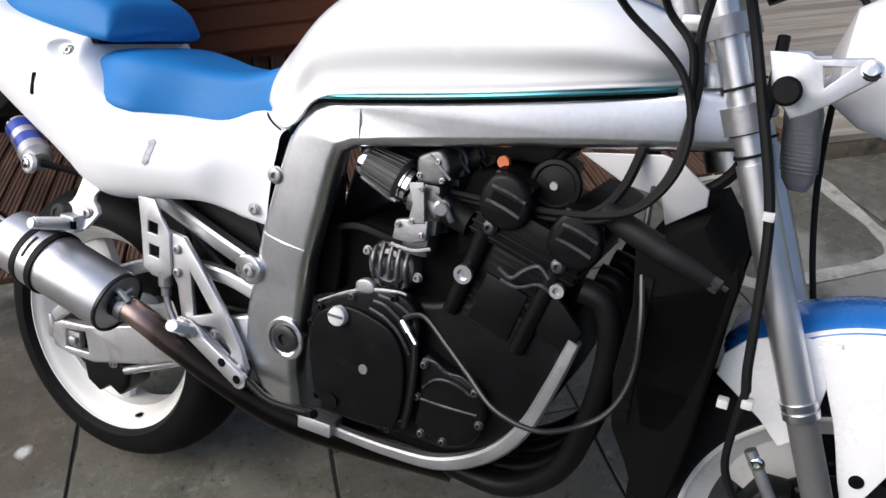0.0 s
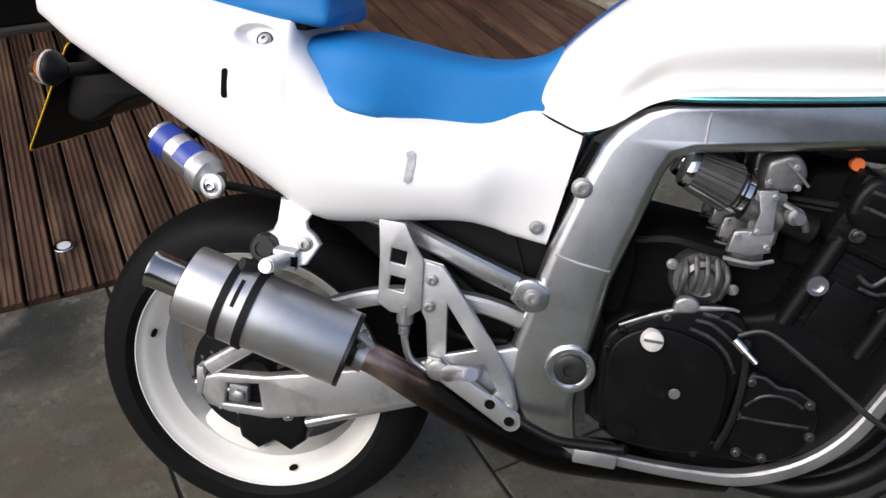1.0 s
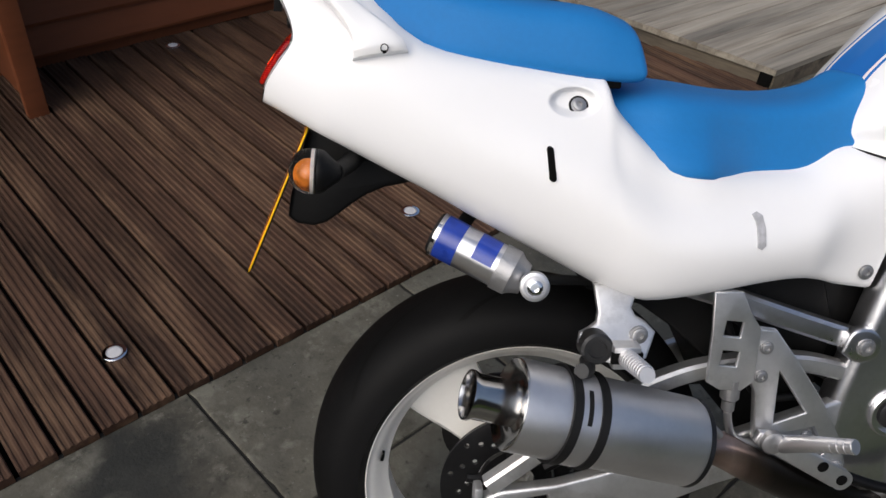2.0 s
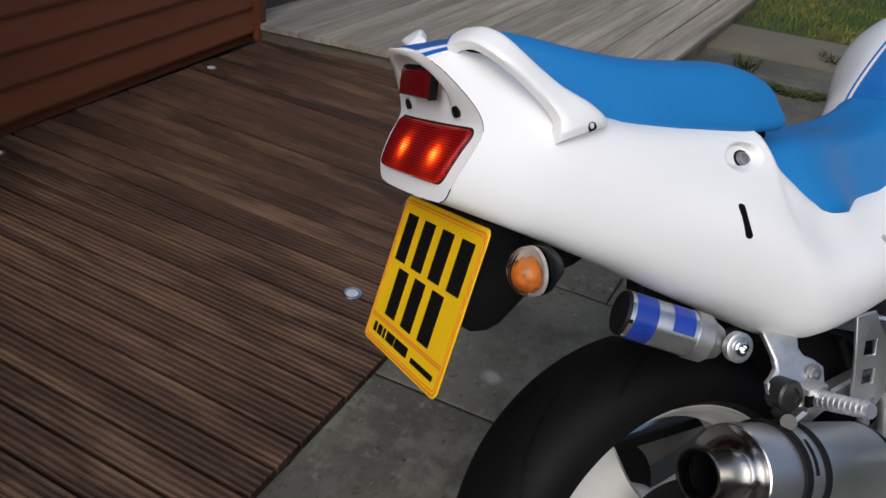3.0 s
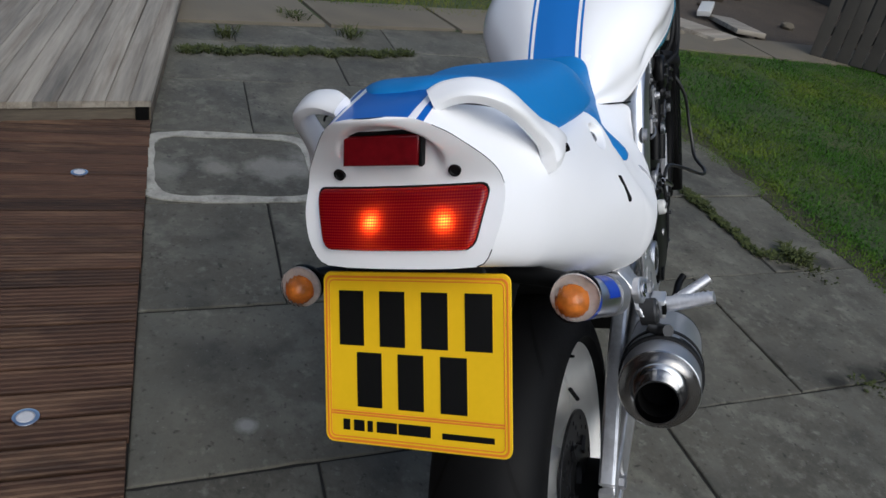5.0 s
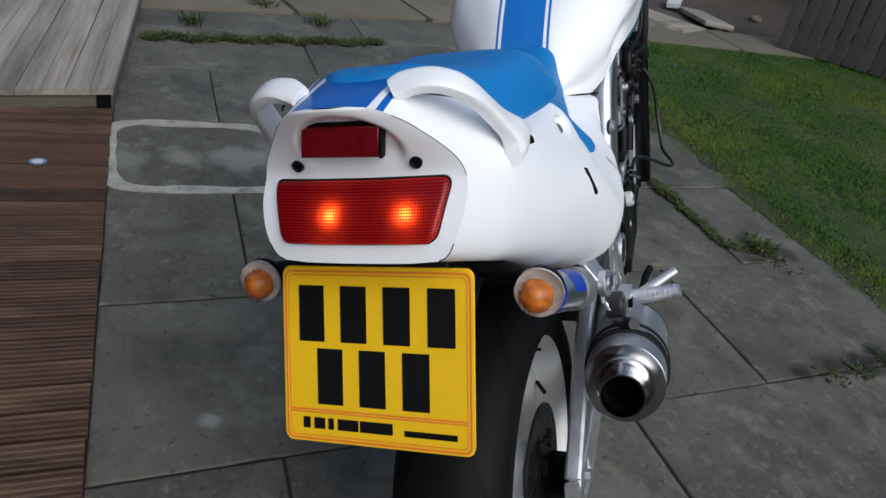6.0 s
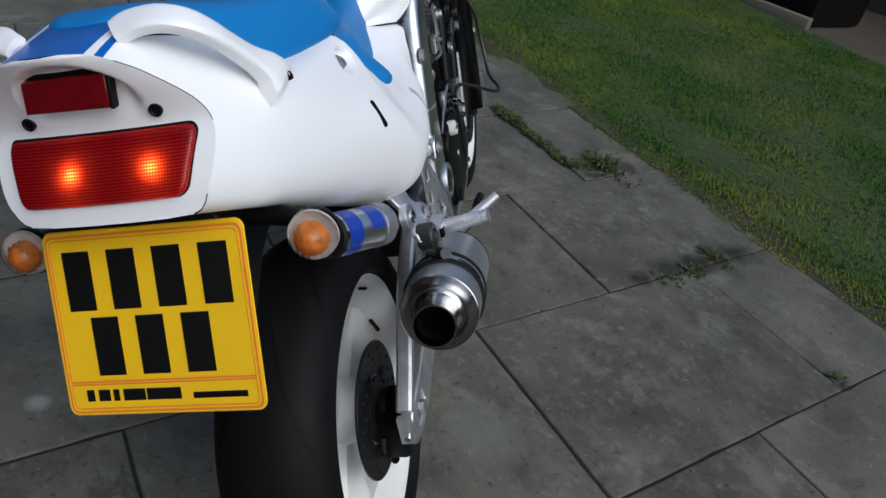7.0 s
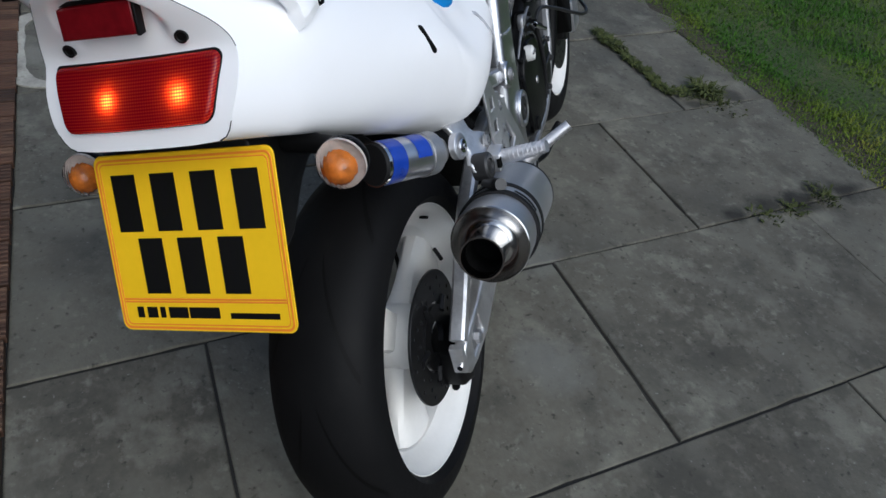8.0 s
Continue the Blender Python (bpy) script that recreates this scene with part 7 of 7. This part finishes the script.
fence = thing("fence_panel", "grey weathered timber fence panel with upright slats", "fence")
fdir = Vector((-0.70, -0.72, 0)).normalized()
f0 = Vector((3.80, -5.10, 0))
yaw = math.degrees(math.atan2(fdir.y, fdir.x))
for k in range(9):
    bm = box(-0.047, 0.047, -0.009, 0.009, 0.02, 1.35, 0.003)
    s = part("slat", bm, M_fence, fence)
    s.matrix_world = Matrix.Translation(f0 + fdir * (0.05 + 0.104 * k)) @ pose(0, 0, 0, 0, random.uniform(-1, 1), yaw)
for z in (0.20, 0.95):
    r = part("rail", box(0, 0.95, 0.009, 0.045, z, z + 0.07, 0.004), M_fence, fence)
    r.matrix_world = Matrix.Translation(f0) @ pose(0, 0, 0, 0, 0, yaw)
edge = part("kerb", box(-0.42, 0.42, -0.04, 0.04, -0.03, 0.065, 0.012), M_path)
edge.matrix_world = pose(2.78, -5.83, 0, 0, 0, 10)
tagged(edge, "pale concrete kerb at the lawn's far edge", "kerb")
bin_ = thing("water_butt", "large black plastic garden tank behind the kerb", "tank")
part("body", box(2.42, 3.12, -6.70, -5.98, -0.03, 0.95, 0.06), M_plastic, bin_)
part("lid", box(2.39, 3.15, -6.73, -5.95, 0.95, 1.0, 0.02), M_plastic, bin_)


def grass(name, x0, x1, y0, y1, count, tall, seed, label):
    rng = np.random.default_rng(seed)
    x, y = rng.uniform(x0, x1, count), rng.uniform(y0, y1, count)
    thin = np.sin(x * 2.3 + 1.0) * np.cos(y * 2.9) * 0.5 + 0.5
    keep = rng.uniform(0, 1, count) < 0.55 + 0.45 * thin
    edge_bite = 0.022 * np.sin(x * 7.3) + 0.016 * np.sin(x * 23 + 1) + 0.016 * np.sin(x * 3.1)
    keep &= y < y1 - 0.02 + edge_bite + rng.normal(0, 0.015, count)
    x, y = x[keep], y[keep]
    n = len(x)
    a, h = rng.uniform(0, 2 * np.pi, n), tall * rng.uniform(0.4, 1.0, n) * np.clip((y1 - y) / 0.25, 0.35, 1.0)
    lean, w = rng.uniform(0.6, 1.8, n) * h, rng.uniform(0.0012, 0.0030, n)
    ca, sa = np.cos(a), np.sin(a)
    base = np.stack([x, y, np.zeros(n)], 1)
    side = np.stack([-sa, ca, np.zeros(n)], 1) * w[:, None]
    mid = base + np.stack([ca * lean * 0.3, sa * lean * 0.3, h * 0.6], 1)
    tip = base + np.stack([ca * lean, sa * lean, h], 1)
    verts = np.stack([base - side, base + side, mid + side * 0.8, mid - side * 0.8, tip], 1).reshape(-1, 3)
    k = np.arange(n)[:, None] * 5
    quads, tris = (k + [0, 1, 2, 3]).tolist(), (k + [3, 2, 4]).tolist()
    me = bpy.data.meshes.new(name)
    me.from_pydata(verts.tolist(), [], quads + tris)
    return tagged(part(name, me, M_blade, smooth=False), label, "grass", kind="stuff")


grass("lawn_grass", -3.0, 3.60, -5.72, -2.61, 226000, 0.026, 3, "short patchy green lawn grass")
grass("lawn_fringe", -1.2, 3.40, -2.85, -2.600, 12000, 0.030, 8, "ragged grass hanging over the lawn's edge")
grass("far_grass", 3.96, 7.0, -2.9, 1.5, 36000, 0.045, 4, "green grass beyond the edging slabs")

# ---- pieces of the paving and the decks ----
paving = tagged(new("pavement"), "dark weathered concrete paving slabs in a staggered pattern", "paving", kind="structure")
SHEAR, SKEW = -0.042, -0.022


def slab_mesh(w, d):
    g, h, loop = 0.0026, 0.0018, []
    for (xa, ya), (xb, yb) in (((g, -h), (w - g, -h)), ((w - g, -h), (w - g, h - d)), ((w - g, h - d), (g, h - d)), ((g, h - d), (g, -h))):
        for k in range(16):
            q = k / 16
            loop.append(Vector((xa + (xb - xa) * q, ya + (yb - ya) * q, 0)))
    mid = Vector((w / 2, -d / 2, 0))
    rings = []
    for inset, z in ((0.0, -0.035), (0.0, -0.004), (0.0022, -0.0008), (0.006, 0.0)):
        ring = []
        for p in loop:
            wear = 0.0011 * (1 + noise.noise(p * 23 + Vector((d * 9, w, 0)))) + (0.003 if noise.noise(p * 31 + Vector((3, d, 0))) > 0.38 else 0.0)
            q = p + (mid - p).normalized() * (inset + wear)
            ring.append(Vector((q.x + SHEAR * q.y, q.y + SKEW * q.x, z)))
        rings.append(ring)
    bm = loft(rings)
    me = bpy.data.meshes.new("slab")
    bmesh.ops.recalc_face_normals(bm, faces=bm.faces)
    bm.to_mesh(me)
    bm.free()
    me.materials.append(M_slab)
    return me


whole, start, last = slab_mesh(0.6, 0.91), slab_mesh(0.6, 0.395), slab_mesh(0.6, 0.46)
full_end = slab_mesh(0.6, 0.85)
rnd = random.Random(11)
for k in range(-7, 6):
    x = 0.6 * k
    y, row = -0.0015, []
    seq = [(whole, 0.91), (whole, 0.91), (full_end, 0.85)] if k % 2 == 0 else [(start, 0.395), (whole, 0.91), (whole, 0.91), (last, 0.46)]
    for me, d in seq:
        s = new("slab", me)
        s.parent = paving
        s.matrix_basis = pose(x + SHEAR * y, y - 0.008 + SKEW * x, rnd.uniform(-0.002, 0.001), rnd.uniform(-0.15, 0.15), rnd.uniform(-0.15, 0.15), rnd.uniform(-0.12, 0.12))
        y -= d


def board_mesh(length, width, thick, grooves, gap=0.0050, cut=0.0):
    """A reeded decking board along y."""
    prof = [(gap, 0.0), (gap, thick - 0.003), (gap + 0.0025, thick)]
    pitch = (width - 0.016) / max(grooves, 1)
    for k in range(grooves):
        a = 0.008 + pitch * k
        prof += [(a + pitch * 0.15, thick), (a + pitch * 0.32, thick - 0.0028), (a + pitch * 0.68, thick - 0.0028), (a + pitch * 0.85, thick)]
    prof += [(width - gap - 0.0025, thick), (width - gap, thick - 0.003), (width - gap, 0.0)]
    bm = loft([[Vector((x, y + (cut * x if y == 0 else 0), z)) for x, z in prof] for y in (0.0, length)])
    me = bpy.data.meshes.new("board")
    bmesh.ops.recalc_face_normals(bm, faces=bm.faces)
    bm.to_mesh(me)
    bm.free()
    return me


deck = tagged(new("deck"), "dark red-brown stained decking of grooved boards", "decking", kind="structure")
part("joists", box(-4.0, 1.80, 0.03, 1.64, -0.03, -0.012, 0), M_dark, deck, smooth=False)
bme = board_mesh(1.64, 0.0832, 0.030, 4)
bme.materials.append(M_deck)
for k in range(-48, 22):
    b = new("board", bme)
    b.parent = deck
    b.matrix_basis = pose(0.0832 * k + 0.0423, -0.012 + SKEW * 0.0832 * k + rnd.uniform(-0.002, 0.002), -0.0135 + rnd.uniform(-0.001, 0.001), rnd.uniform(-0.05, 0.05), 0, rnd.uniform(-0.08, 0.08))
upper = tagged(new("raised_deck"), "raised deck of bleached grey-brown boards one low step up", "decking", kind="structure")
skew = pose(1.866, -0.05, 0, 0, 0, 9.3)
gme = board_mesh(2.6, 0.081, 0.026, 0, 0.0012, 0.255)
gme.materials.append(M_greydeck)
for k in range(22):
    y0 = 0.0815 * k + 0.028
    b = new("board", gme)
    b.parent = upper
    b.matrix_basis = pose(1.858 - 0.164 * y0 + rnd.uniform(-0.001, 0.001), y0, 0.068 + rnd.uniform(-0.001, 0.001), 0, 0, -90 - 5.2 + rnd.uniform(-0.15, 0.15))
f = part("fascia", box(0.012, 0.040, 0.0, 1.75, 0.0, 0.066, 0.003), M_fascia, upper)
f.matrix_basis = skew
f = part("side_fascia", box(0.012, 2.6, 0.004, 0.030, -0.02, 0.066, 0.003), M_fascia, upper)
f.matrix_basis = pose(1.865, -0.055, 0, 0, 0, -5.2)
# Black block stands in for the shaded gap at the deck's end.
f = part("end_gap_shade", box(0.0, 0.06, 0.0, 0.05, -0.02, 0.069, 0.003), M_dark, upper)
f.matrix_basis = skew @ pose(-0.004, 0.004, 0)
